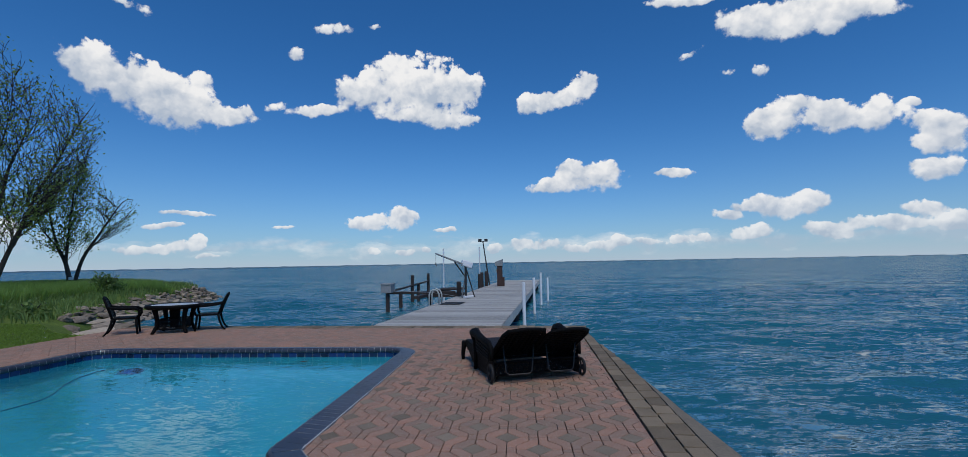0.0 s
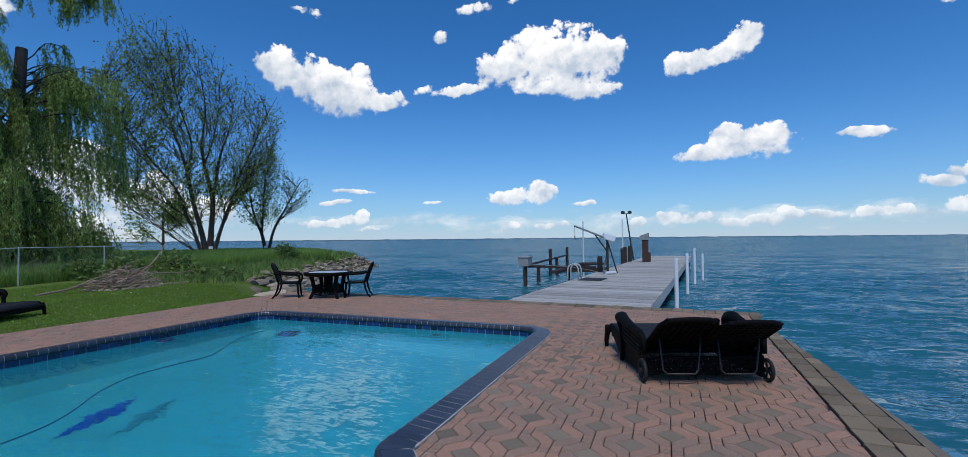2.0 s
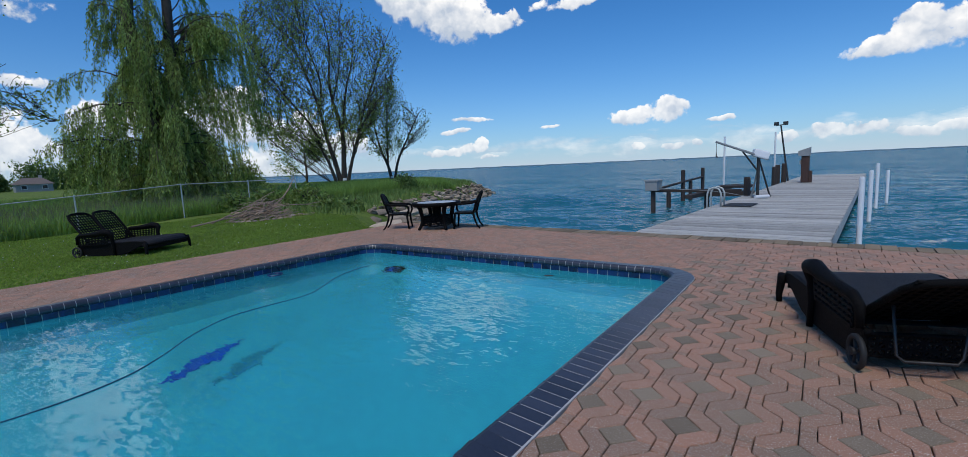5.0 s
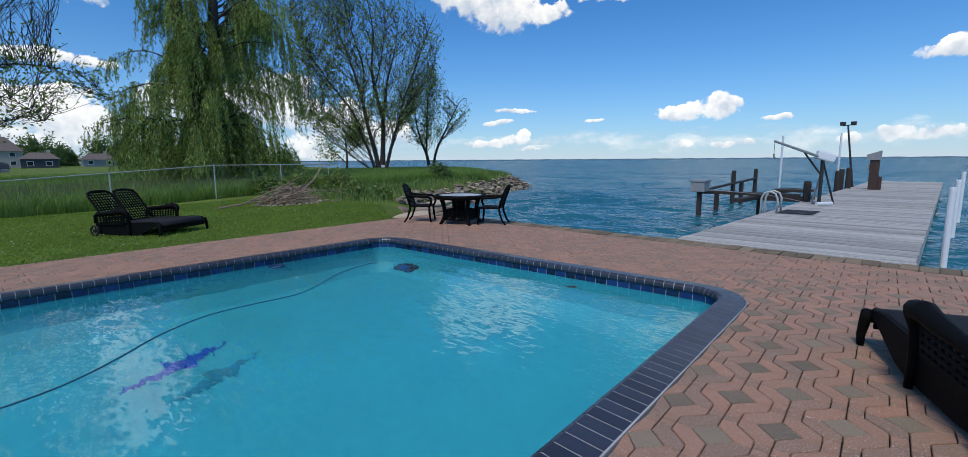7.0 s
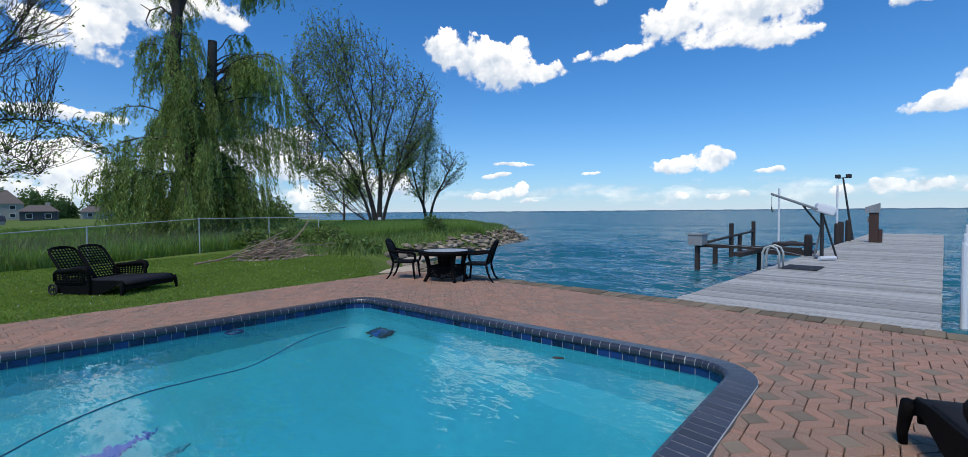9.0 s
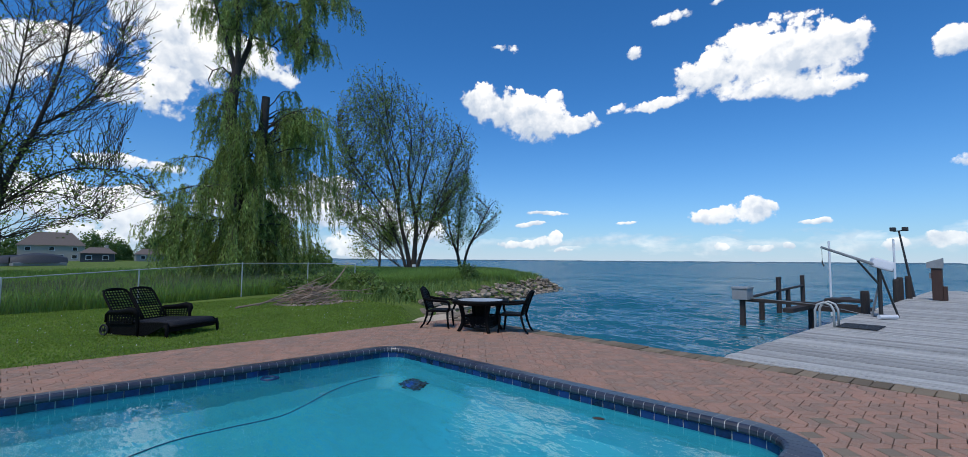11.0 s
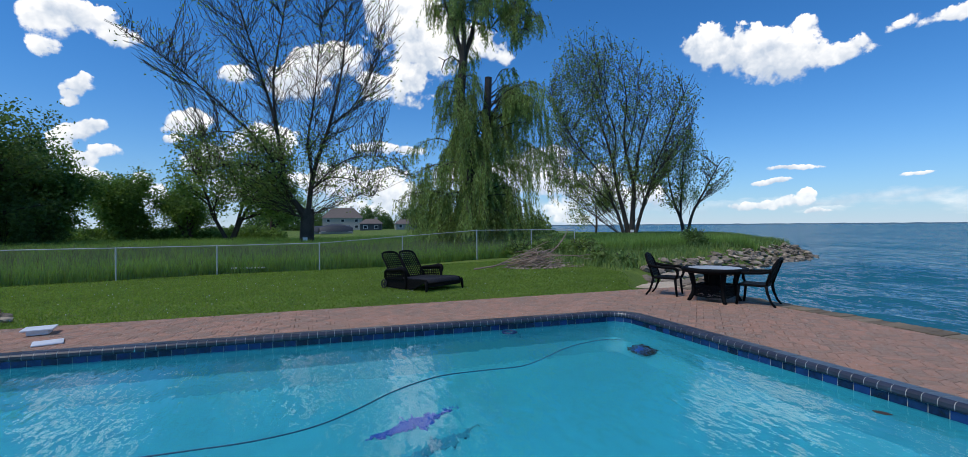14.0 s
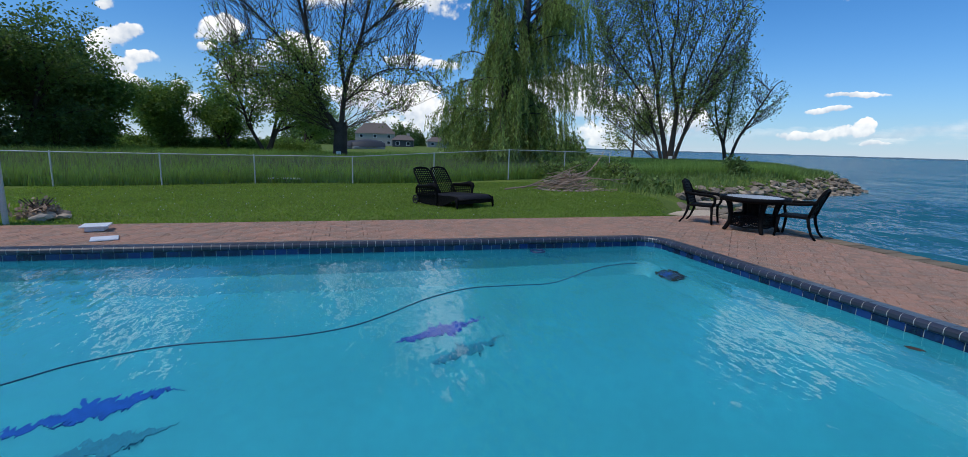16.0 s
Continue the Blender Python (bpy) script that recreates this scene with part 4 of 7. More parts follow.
def double_chaise(at, rz, angles, label):
    """A two-seat wicker lounger on wheels; angles: how far each back is raised."""
    c = thing("double_chaise_lounge", at, label, "lounge chair", "wicker loungers", rz=rz)
    W, L = 0.65, 1.74
    # seat frame and slung seat
    bm = bmesh.new()
    for s in (-1, 1):
        tube(bm, [(s * (W - 0.05), 0.0, 0.27), (s * (W - 0.05), 0.9, 0.30), (s * (W - 0.05), 1.5, 0.33), (s * (W - 0.05), 1.68, 0.32), (s * (W - 0.05), L, 0.25)], 0.028)
    tube(bm, [(-W + 0.05, 0.0, 0.27), (W - 0.05, 0.0, 0.27)], 0.015)
    tube(bm, [(-W + 0.05, L, 0.25), (W - 0.05, L, 0.25)], 0.03)
    tube(bm, [(-W + 0.05, 0.72, 0.29), (W - 0.05, 0.72, 0.29)], 0.022)
    part("seat_frame", bm, WICKER, c, smooth=True)
    bm = bmesh.new()
    prof = [(0.29, 0.30), (0.6, 0.318), (1.0, 0.33), (1.3, 0.342), (1.55, 0.356), (1.66, 0.345), (1.72, 0.30), (1.73, 0.25)]
    rows = [[bm.verts.new((x, y, z - 0.012 * (1 - (x / W) ** 2) * (1 if y < 1.6 else 0))) for x in (-W + 0.03, -0.3, -0.02, 0.02, 0.3, W - 0.03)] for y, z in prof]
    under = [[bm.verts.new((x, y, z - 0.05)) for x in (-W + 0.03, W - 0.03)] for y, z in prof]
    for a, b in zip(rows, rows[1:]):
        for k in range(5):
            bm.faces.new((a[k], a[k + 1], b[k + 1], b[k]))
    for (a, b), (ra, rb) in zip(zip(under, under[1:]), zip(rows, rows[1:])):
        bm.faces.new((a[1], a[0], b[0], b[1]))
        bm.faces.new((a[0], ra[0], rb[0], b[0]))
        bm.faces.new((ra[-1], a[1], b[1], rb[-1]))
    part("seat_sling", bm, SLING, c, "charcoal sling seat", True)
    # wicker skirts under the seat
    for s in (-1, 1):
        x = s * (W - 0.04)
        bm = bmesh.new()
        lattice(bm, [(x, 0.05, 0.13), (x, 0.85, 0.13), (x, 0.85, 0.30), (x, 0.05, 0.28)], 12, 4, 0.009, 0.012)
        part("side_skirt", bm, WICKER, c)
        low = [(0.02, 0.05), (0.5, 0.035), (1.0, 0.035), (1.2, 0.07), (1.4, 0.16), (1.58, 0.245), (1.68, 0.25)]
        high = [(1.68, 0.33), (1.5, 0.345), (0.9, 0.32), (0.02, 0.28)]
        bm = bmesh.new()
        near_side = [bm.verts.new((x + 0.022 * s, y, z)) for y, z in low + high]
        far_side = [bm.verts.new((x - 0.010 * s, y, z)) for y, z in low + high]
        bm.faces.new(near_side)
        bm.faces.new(far_side[::-1])
        for k in range(len(near_side)):
            bm.faces.new((near_side[k - 1], near_side[k], far_side[k], far_side[k - 1]))
        bmesh.ops.recalc_face_normals(bm, faces=bm.faces)
        part("side_apron", bm, WICKER, c, "closely woven wicker apron")
    bm = bmesh.new()
    lattice(bm, [(-W + 0.05, 0.03, 0.10), (W - 0.05, 0.03, 0.10), (W - 0.05, 0.03, 0.27), (-W + 0.05, 0.03, 0.27)], 22, 3, 0.008, 0.010, True)
    tube(bm, [(-W + 0.05, 0.03, 0.10), (W - 0.05, 0.03, 0.10)], 0.016, 6)
    part("rear_skirt", bm, WICKER, c)
    part("foot_apron", one_box(-W + 0.06, W - 0.06, 1.715, 1.745, 0.15, 0.27, 0.008), WICKER, c, "closely woven wicker apron")
    # arms: woven panel with a rolled rail that swells at the front
    for s in (-1, 1):
        x = s * W
        part("arm_panel", lattice(bmesh.new(), [(x, 0.12, 0.28), (x, 0.80, 0.30), (x, 0.86, 0.56), (x, 0.10, 0.50)], 9, 5, 0.0125, 0.018 * s), WICKER, c)
        rail = [(x, 0.04, 0.30), (x, 0.05, 0.46), (x + 0.01 * s, 0.14, 0.515), (x + 0.02 * s, 0.40, 0.53), (x + 0.03 * s, 0.62, 0.55), (x + 0.03 * s, 0.78, 0.58), (x + 0.03 * s, 0.89, 0.56), (x + 0.02 * s, 0.935, 0.52), (x, 0.92, 0.42), (x - 0.01 * s, 0.93, 0.22), (x, 0.94, 0.0)]
        part("arm_rail", one_tube(rail, [0.03, 0.035, 0.042, 0.048, 0.062, 0.072, 0.07, 0.055, 0.042, 0.036, 0.026], 10), WICKER, c, smooth=True)
        foot = [(x, 1.70, 0.30), (x, 1.74, 0.20), (x * 1.02, 1.75, 0.08), (x * 1.02, 1.735, 0.0)]
        part("leg", one_tube(foot, [0.045, 0.04, 0.032, 0.026], 8), WICKER, c, smooth=True)
        # wheel
        wheel = thing("wheel", (s * (W + 0.02), 0.02, 0.129), "", "")
        wheel.parent = c
        for key in list(wheel.keys()):
            del wheel[key]
        ring = [(0.0, 0.108 * math.cos(k * math.pi / 12), 0.108 * math.sin(k * math.pi / 12)) for k in range(24)]
        part("tyre", one_tube(ring, 0.021, 8, True), RUBBER, wheel, "black rubber tyre", True)
        bm = bmesh.new()
        tube(bm, [(-0.03, 0, 0), (0.03, 0, 0)], 0.03, 10)
        for k in range(5):
            a = k * 2 * math.pi / 5
            tube(bm, [(0, 0.02 * math.cos(a), 0.02 * math.sin(a)), (0, 0.10 * math.cos(a), 0.10 * math.sin(a))], 0.012, 6)
        part("rim", bm, RUBBER, wheel)
    # backs
    for s, ang in zip((-1, 1), angles):
        bx0, bx1 = (0.02, W - 0.06)
        ca, sa = math.cos(radians(ang)), math.sin(radians(ang))

        def back(u, v, lift=0.0):
            x = s * (bx0 + (bx1 - bx0) * u)
            return (x, 0.30 - v * ca - lift * sa, 0.285 + v * sa - lift * ca)

        H = 0.86
        rim = [back(0, 0), back(0, 0.3), back(0, H - 0.12), back(0.06, H - 0.03), back(0.2, H + 0.015), back(0.5, H + 0.035), back(0.8, H + 0.015), back(0.94, H - 0.03), back(1, H - 0.12), back(1, 0.3), back(1, 0)]
        frame_ob = part("backrest", one_tube(rim, 0.026, 8), WICKER, c, smooth=True)
        part("back_weave", lattice(bmesh.new(), [back(0.02, 0.02), back(0.98, 0.02), back(0.96, H), back(0.04, H)], 8, 12, 0.0115, 0.012), WICKER, frame_ob)
        if ang < 45:
            part("back_sling", sheet([back(0.03, 0.0, -0.02), back(0.97, 0.0, -0.02), back(0.95, H, -0.02), back(0.05, H, -0.02)], 0.006), SLING, frame_ob, "charcoal sling")
        prop = [back(0.12, 0.45, 0.02), (s * (bx0 + 0.10), -0.10, 0.16), (s * (bx0 + 0.14), -0.12, 0.125), (s * (bx1 - 0.14), -0.12, 0.125), (s * (bx1 - 0.10), -0.10, 0.16), back(0.88, 0.45, 0.02)]
        if ang < 45:
            part("prop_bar", one_tube(prop, 0.011, 6), TUBE, c, "thin dark steel bar", True)
    return c


def patio_table(at, rz):
    t = thing("patio_table", at, "round black wicker patio table with a pale top", "table", rz=rz)
    R, h = 0.65, 0.70
    bm = bmesh.new()
    prof = [(R - 0.11, h - 0.075), (R - 0.04, h - 0.088), (R, h - 0.055), (R + 0.008, h - 0.018), (R - 0.014, h + 0.012), (R - 0.06, h + 0.016), (R - 0.14, h + 0.004)]
    n = 40
    rings = [[bm.verts.new((r * math.cos(2 * math.pi * k / n), r * math.sin(2 * math.pi * k / n), z)) for k in range(n)] for r, z in prof]
    for a, b in zip(rings, rings[1:] + rings[:1]):
        for k in range(n):
            bm.faces.new((a[k], a[(k + 1) % n], b[(k + 1) % n], b[k]))
    part("rim", bm, WICKER, t, smooth=True)
    bm = bmesh.new()
    bmesh.ops.create_cone(bm, cap_ends=True, segments=40, radius1=R - 0.13, radius2=R - 0.13, depth=0.02, matrix=Matrix.Translation((0, 0, h - 0.004)))
    part("tabletop", bm, TABLE_TOP, t, "pale stone-look top")
    bm = bmesh.new()
    bmesh.ops.create_cone(bm, cap_ends=True, segments=20, radius1=0.10, radius2=0.13, depth=0.5, matrix=Matrix.Translation((0, 0, 0.42)))
    part("pedestal", bm, WICKER, t)
    for k in range(4):
        a = math.pi / 4 + k * math.pi / 2
        cx, cy = math.cos(a), math.sin(a)
        prof = [(0.50, h - 0.06), (0.46, 0.52), (0.42, 0.34), (0.43, 0.18), (0.50, 0.05), (0.54, 0.0)]
        part("leg", one_tube([(r * cx, r * cy, z) for r, z in prof], [0.062, 0.056, 0.05, 0.046, 0.042, 0.036], 8), WICKER, t, smooth=True)
        a2 = a + math.pi / 2
        p, q = Vector((0.42 * cx, 0.42 * cy, 0)), Vector((0.42 * math.cos(a2), 0.42 * math.sin(a2), 0))
        bm = lattice(bmesh.new(), [p + Vector((0, 0, 0.13)), q + Vector((0, 0, 0.13)), q + Vector((0, 0, 0.33)), p + Vector((0, 0, 0.33))], 8, 4, 0.008, 0.010, True)
        tube(bm, [p + Vector((0, 0, 0.34)), (p + q) / 2 + Vector((0, 0, 0.34)), q + Vector((0, 0, 0.34))], 0.022, 6)
        tube(bm, [p + Vector((0, 0, 0.12)), (p + q) / 2 + Vector((0, 0, 0.09)), q + Vector((0, 0, 0.12))], 0.016, 6)
        part("apron", bm, WICKER, t)
    return t


def patio_chair(at, rz):
    c = thing("patio_chair", at, "black wicker patio armchair with curved legs", "chair", "chairs round the table", rz=rz)
    # faces +x
    bm = one_box(-0.24, 0.27, -0.27, 0.27, 0.38, 0.43, 0.02)
    part("seat", bm, WICKER, c)
    back = part("backrest", one_tube([(-0.24, -0.26, 0.42), (-0.30, -0.27, 0.62), (-0.38, -0.25, 0.82), (-0.43, -0.17, 0.92), (-0.445, 0, 0.95), (-0.43, 0.17, 0.92), (-0.38, 0.25, 0.82), (-0.30, 0.27, 0.62), (-0.24, 0.26, 0.42)], 0.028, 8), WICKER, c, smooth=True)
    part("back_weave", lattice(bmesh.new(), [(-0.25, -0.25, 0.45), (-0.25, 0.25, 0.45), (-0.42, 0.18, 0.91), (-0.42, -0.18, 0.91)], 8, 8, 0.016, 0.014), WICKER, back)
    for s in (-1, 1):
        y = s * 0.29
        arm = [(-0.34, y, 0.70), (-0.18, y, 0.665), (0.05, y, 0.65), (0.22, y, 0.645), (0.30, y, 0.60), (0.31, y, 0.50), (0.27, y, 0.40)]
        part("arm", one_tube(arm, [0.03, 0.032, 0.034, 0.036, 0.034, 0.03, 0.028], 8), WICKER, c, smooth=True)
        part("leg", one_tube([(0.25, y * 0.9, 0.40), (0.265, y * 0.92, 0.2), (0.29, y * 0.95, 0.0)], [0.03, 0.026, 0.022], 8), WICKER, c, smooth=True)
        part("leg", one_tube([(-0.23, y * 0.9, 0.42), (-0.26, y * 0.9, 0.26), (-0.32, y * 0.92, 0.1), (-0.40, y * 0.95, 0.0)], [0.03, 0.026, 0.022, 0.02], 8), WICKER, c, smooth=True)
    return c


# ---- dock ----
DOCK_A = -4.2                       # degrees: the dock's line against the deck's


def dock_m(x, y, z):
    """From the dock's own metres (x across from its left edge, y along from the deck) to the plan."""
    return Matrix.Translation((-3.95, 12.55, 0)) @ pose(0, 0, 0, 0, 0, DOCK_A) @ Matrix.Translation((x, y, z))


def build_dock():
    dock = thing("dock", (-3.95, 12.55, 0), "long weathered grey plank dock reaching out over the lake", "dock", rz=DOCK_A)
    L, W = 31.5, 3.45
    rng = random.Random(8)
    me = finish("plank", one_box(-W / 2, W / 2, -0.0640, 0.0640, -0.04, 0.0, 0.004), PLANK)
    y, k = 0.08, 0
    while y < L:
        z = 0.012 + rng.uniform(-0.006, 0.006)
        piece("plank", me, dock, pose(W / 2 + rng.uniform(-0.012, 0.012), y, z, 0, 0, rng.uniform(-0.12, 0.12)))
        y += 0.143
    for x in (0.03, W - 0.03):
        part("fascia_beam", one_box(x - 0.03, x + 0.03, 0, L, -0.30, -0.034, 0.004), PLANK, dock, "grey side beam")
    part("end_beam", one_box(0.06, W - 0.06, L - 0.06, L, -0.30, -0.034, 0.004), PLANK, dock)
    for x in (0.7, W / 2, W - 0.7):
        part("joist", one_box(x - 0.04, x + 0.04, 0.05, L - 0.1, -0.26, -0.034), TIMBER, dock)
    for y in (2.6, 7.5, 12.5, 17.5, 22.5, 27.5, 31.2):
        for x in (0.22, W - 0.22):
            part("support_post", one_tube([(x, y, -2.6), (x, y, -0.05)], 0.11, 10), TIMBER, dock)
        part("cross_beam", one_box(0.1, W - 0.1, y - 0.06, y + 0.06, -0.48, -0.30), TIMBER, dock)
    # white mooring pipes on the lake side
    first = None
    for y, h, off in ((4.4, 0.94, 0.31), (9.6, 0.92, 0.44), (14.9, 1.03, 0.60), (17.0, 0.68, 0.95)):
        if first is None:
            first = tagged(new("mooring_post", finish("mooring_post", one_tube([(0, 0, -2.4), (0, 0, 0.98), (0, 0, 1.02)], [0.06, 0.06, 0.05], 12), WHITE)),
                           "white plastic mooring pipe beside the dock", "mooring post", "white mooring pipes")
            first.matrix_basis = dock_m(W + off, y, h - 1.02)
        else:
            copy_thing(first, dock_m(W + off, y, h - 1.02))
    # boarding ladder
    ladder = thing("boarding_ladder", (0, 0, 0), "bent stainless boarding ladder on the dock edge", "ladder")
    ladder.matrix_basis = dock_m(0.02, 6.3, 0)
    for y in (-0.22, 0.22):
        part("rail", one_tube([(0.28, y, 0.0), (0.28, y, 0.42), (0.22, y, 0.56), (0.08, y, 0.62), (-0.06, y, 0.56), (-0.12, y, 0.42), (-0.14, y, -1.4)], 0.028, 8), STEEL, ladder, smooth=True)
    for z in (-0.25, -0.55, -0.85, -1.15):
        part("rung", one_tube([(-0.135, -0.22, z), (-0.135, 0.22, z)], 0.018, 8), CHROME, ladder)
    # rubber mat
    mat = thing("door_mat", (0, 0, 0), "dark ribbed rubber mat lying on the planks", "mat")
    mat.matrix_basis = dock_m(0.72, 6.65, 0.022)
    part("mat_base", one_box(-0.42, 0.42, -0.55, 0.55, 0, 0.012, 0.003), RUBBER, mat)
    for k in range(9):
        part("rib", one_box(-0.40, 0.40, -0.50 + k * 0.125 - 0.02, -0.50 + k * 0.125 + 0.02, 0.012, 0.02), SCREEN, mat)


def build_boat_lift():
    lift = thing("boat_lift", (0, 0, 0), "old timber and steel boat lift with a grey motor box", "boat lift")
    lift.matrix_basis = dock_m(0, 0, 0)
    # piles in the water
    for x, y, top in ((-3.54, 10.8, 0.20), (-3.66, 13.2, 0.10), (-3.88, 16.1, 0.97), (-3.99, 17.8, 0.35), (-4.2, 21.0, 0.97), (-1.66, 12.1, 0.0)):
        part("support_post", one_tube([(x, y, -2.6), (x, y, top - 0.02), (x, y, top)], [0.11, 0.10, 0.09], 10), TIMBER, lift)
    part("cross_beam", one_box(-3.6, -0.1, 10.92, 11.12, 0.14, 0.26, 0.01), TIMBER, lift)
    part("cross_beam", one_box(-1.75, 0.15, 11.9, 12.3, -0.10, 0.12, 0.01), TIMBER, lift)
    part("side_beam", one_tube([(-3.55, 10.9, 0.24), (-3.88, 16.1, 0.34), (-4.2, 21.0, 0.42)], 0.06, 8), TIMBER, lift)
    part("cradle_beam", one_box(-1.75, -1.45, 9.2, 17.5, 0.0, 0.14, 0.01), TIMBER, lift)
    motor = part("motor_box", one_box(-3.82, -3.28, 10.55, 11.15, 0.22, 0.66, 0.03), BOX_GREY, lift, "grey steel motor box")
    part("lid", one_box(-3.85, -3.25, 10.52, 11.18, 0.62, 0.70, 0.02), BOX_GREY, motor)
    part("cable", one_tube([(-3.3, 10.85, 0.32), (-2.4, 10.8, 0.27), (-1.2, 10.7, 0.22), (-0.3, 10.2, 0.14), (0.5, 9.6, 0.04)], 0.012, 6), BOX_GREY, lift, "pale hose", True)
    part("step_box", one_box(-1.5, -0.2, 13.2, 14.2, 0.18, 0.28, 0.02), TIMBER, lift)
    # davit crane at the dock edge
    crane = thing("davit_crane", (0, 0, 0), "small grey davit crane with a white winch cover", "crane")
    crane.matrix_basis = dock_m(0.64, 10.0, 0.016)
    part("mast", one_tube([(0, 0, 0), (0, 0, 1.55)], 0.055, 10), TUBE, crane)
    part("base_plate", one_box(-0.2, 0.2, -0.2, 0.2, 0, 0.02, 0.004), TUBE, crane)
    part("boom", one_tube([(0.30, 0.1, 1.40), (-1.22, -1.0, 2.10)], [0.05, 0.04], 8), BOX_GREY, crane)
    part("brace", one_tube([(0, 0, 0.95), (-0.45, -0.38, 1.70)], 0.03, 8), TUBE, crane)
    part("stay", one_tube([(0.02, 0.0, 1.4), (0.36, 0.30, 0.0)], 0.03, 8), TUBE, crane)
    part("stay", one_tube([(0.02, 0.0, 1.2), (-0.26, 0.30, 0.0)], 0.03, 8), BOX_GREY, crane)
    part("winch_cover", box(bmesh.new(), -0.27, 0.27, -0.17, 0.17, -0.14, 0.14, 0.05, pose(0.06, 0.02, 1.58, 0, 18, 24)), WHITE, crane, "white plastic winch cover")
    part("wire", one_tube([(-1.20, -1.0, 2.07), (-1.20, -1.0, 1.65)], 0.008, 5), TUBE, crane)
    part("hook", one_tube([(-1.20, -1.0, 1.67), (-1.20, -1.0, 1.58), (-1.16, -1.0, 1.55), (-1.18, -1.0, 1.50)], 0.022, 6), TUBE, crane)
    pile = tagged(new("dock_bollard", finish("dock_bollard", one_tube([(0, 0, -2.4), (0, 0, 0.62), (0, 0, 0.70)], [0.13, 0.12, 0.10], 12), TIMBER)), "dark timber bollard beside the dock", "bollard", "dock bollards")
    pile.matrix_basis = dock_m(0.12, 10.9, 0.04)
    copy_thing(pile, dock_m(-0.22, 19.6, 0.22))
    copy_thing(pile, dock_m(-0.16, 20.2, 0.30))
    copy_thing(pile, dock_m(0.05, 20.9, 0.36))
    pipe = tagged(new("drain_pipe", finish("drain_pipe", one_tube([(0, 0, 0.08), (0.34, 0.46, 0.08)], 0.06, 10), WHITE)), "white plastic pipe lying on the dock", "pipe")
    pipe.matrix_basis = dock_m(0.72, 9.1, 0.012)
    # tall white poles
    for x, y, h in ((-2.1, 17.0, 2.6), (-0.42, 21.0, 2.8)):
        pole = tagged(new("white_pole", finish("white_pole", one_tube([(0, 0, -2.2), (0, 0, h)], 0.045, 8), WHITE)), "tall thin white pole beside the dock", "pole", "white poles")
        pole.matrix_basis = dock_m(x, y, 0)
    # leaning lamp pole with two floodlights
    lamp = thing("flood_lamp", (0, 0, 0), "leaning dark pole with two floodlights", "lamp")
    lamp.matrix_basis = dock_m(0.10, 22.5, 0)
    part("pole", one_tube([(0, 0, -0.3), (-0.50, 0.1, 3.25)], [0.06, 0.04], 8), TUBE, lamp)
    part("cross_arm", one_tube([(-0.72, 0.1, 3.24), (-0.24, 0.1, 3.28)], 0.025, 6), TUBE, lamp)
    for x in (-0.72, -0.26):
        part("lamp_head", box(bmesh.new(), x - 0.12, x + 0.12, -0.04, 0.20, 3.24, 3.44, 0.03), TUBE, lamp, "dark floodlight head")
    # cedar service pillar with a sloping roof
    cab = thing("service_pillar", (0, 0, 0), "stained cedar service pillar with a sloping roof", "cabinet")
    cab.matrix_basis = dock_m(1.08, 20.5, 0.022)
    part("body", one_box(-0.19, 0.16, -0.18, 0.18, 0, 1.42, 0.015), CABINET, cab)
    part("side_box", one_box(0.163, 0.30, -0.13, 0.13, 0.004, 0.62, 0.015), CABINET, cab)
    bm = bmesh.new()
    prism(bm, [(-0.33, -0.23), (0.20, -0.23), (0.20, 0.23), (-0.33, 0.23)], 1.41, 1.60)
    for v in bm.verts:
        if v.co.z > 1.5:
            v.co.z += 0.15 + 0.35 * (v.co.x + 0.1)
    part("roof", bm, BOX_GREY, cab, "weathered grey sloping roof")
    part("outlet_box", one_box(-0.27, -0.193, -0.1, 0.1, 0.95, 1.2, 0.01), BOX_GREY, cab)


# ---- lawn side ----
FENCE = [(-19.7, -8.4), (-19.7, -5.4), (-20.0, -2.45), (-20.5, 0.42), (-20.55, 3.92), (-21.4, 7.3), (-22.3, 11.0), (-22.6, 14.0), (-22.8, 16.6)]
RAIL = (0.97, 0.97, 0.97, 0.97, 1.0, 1.2, 1.42, 1.42, 1.40)


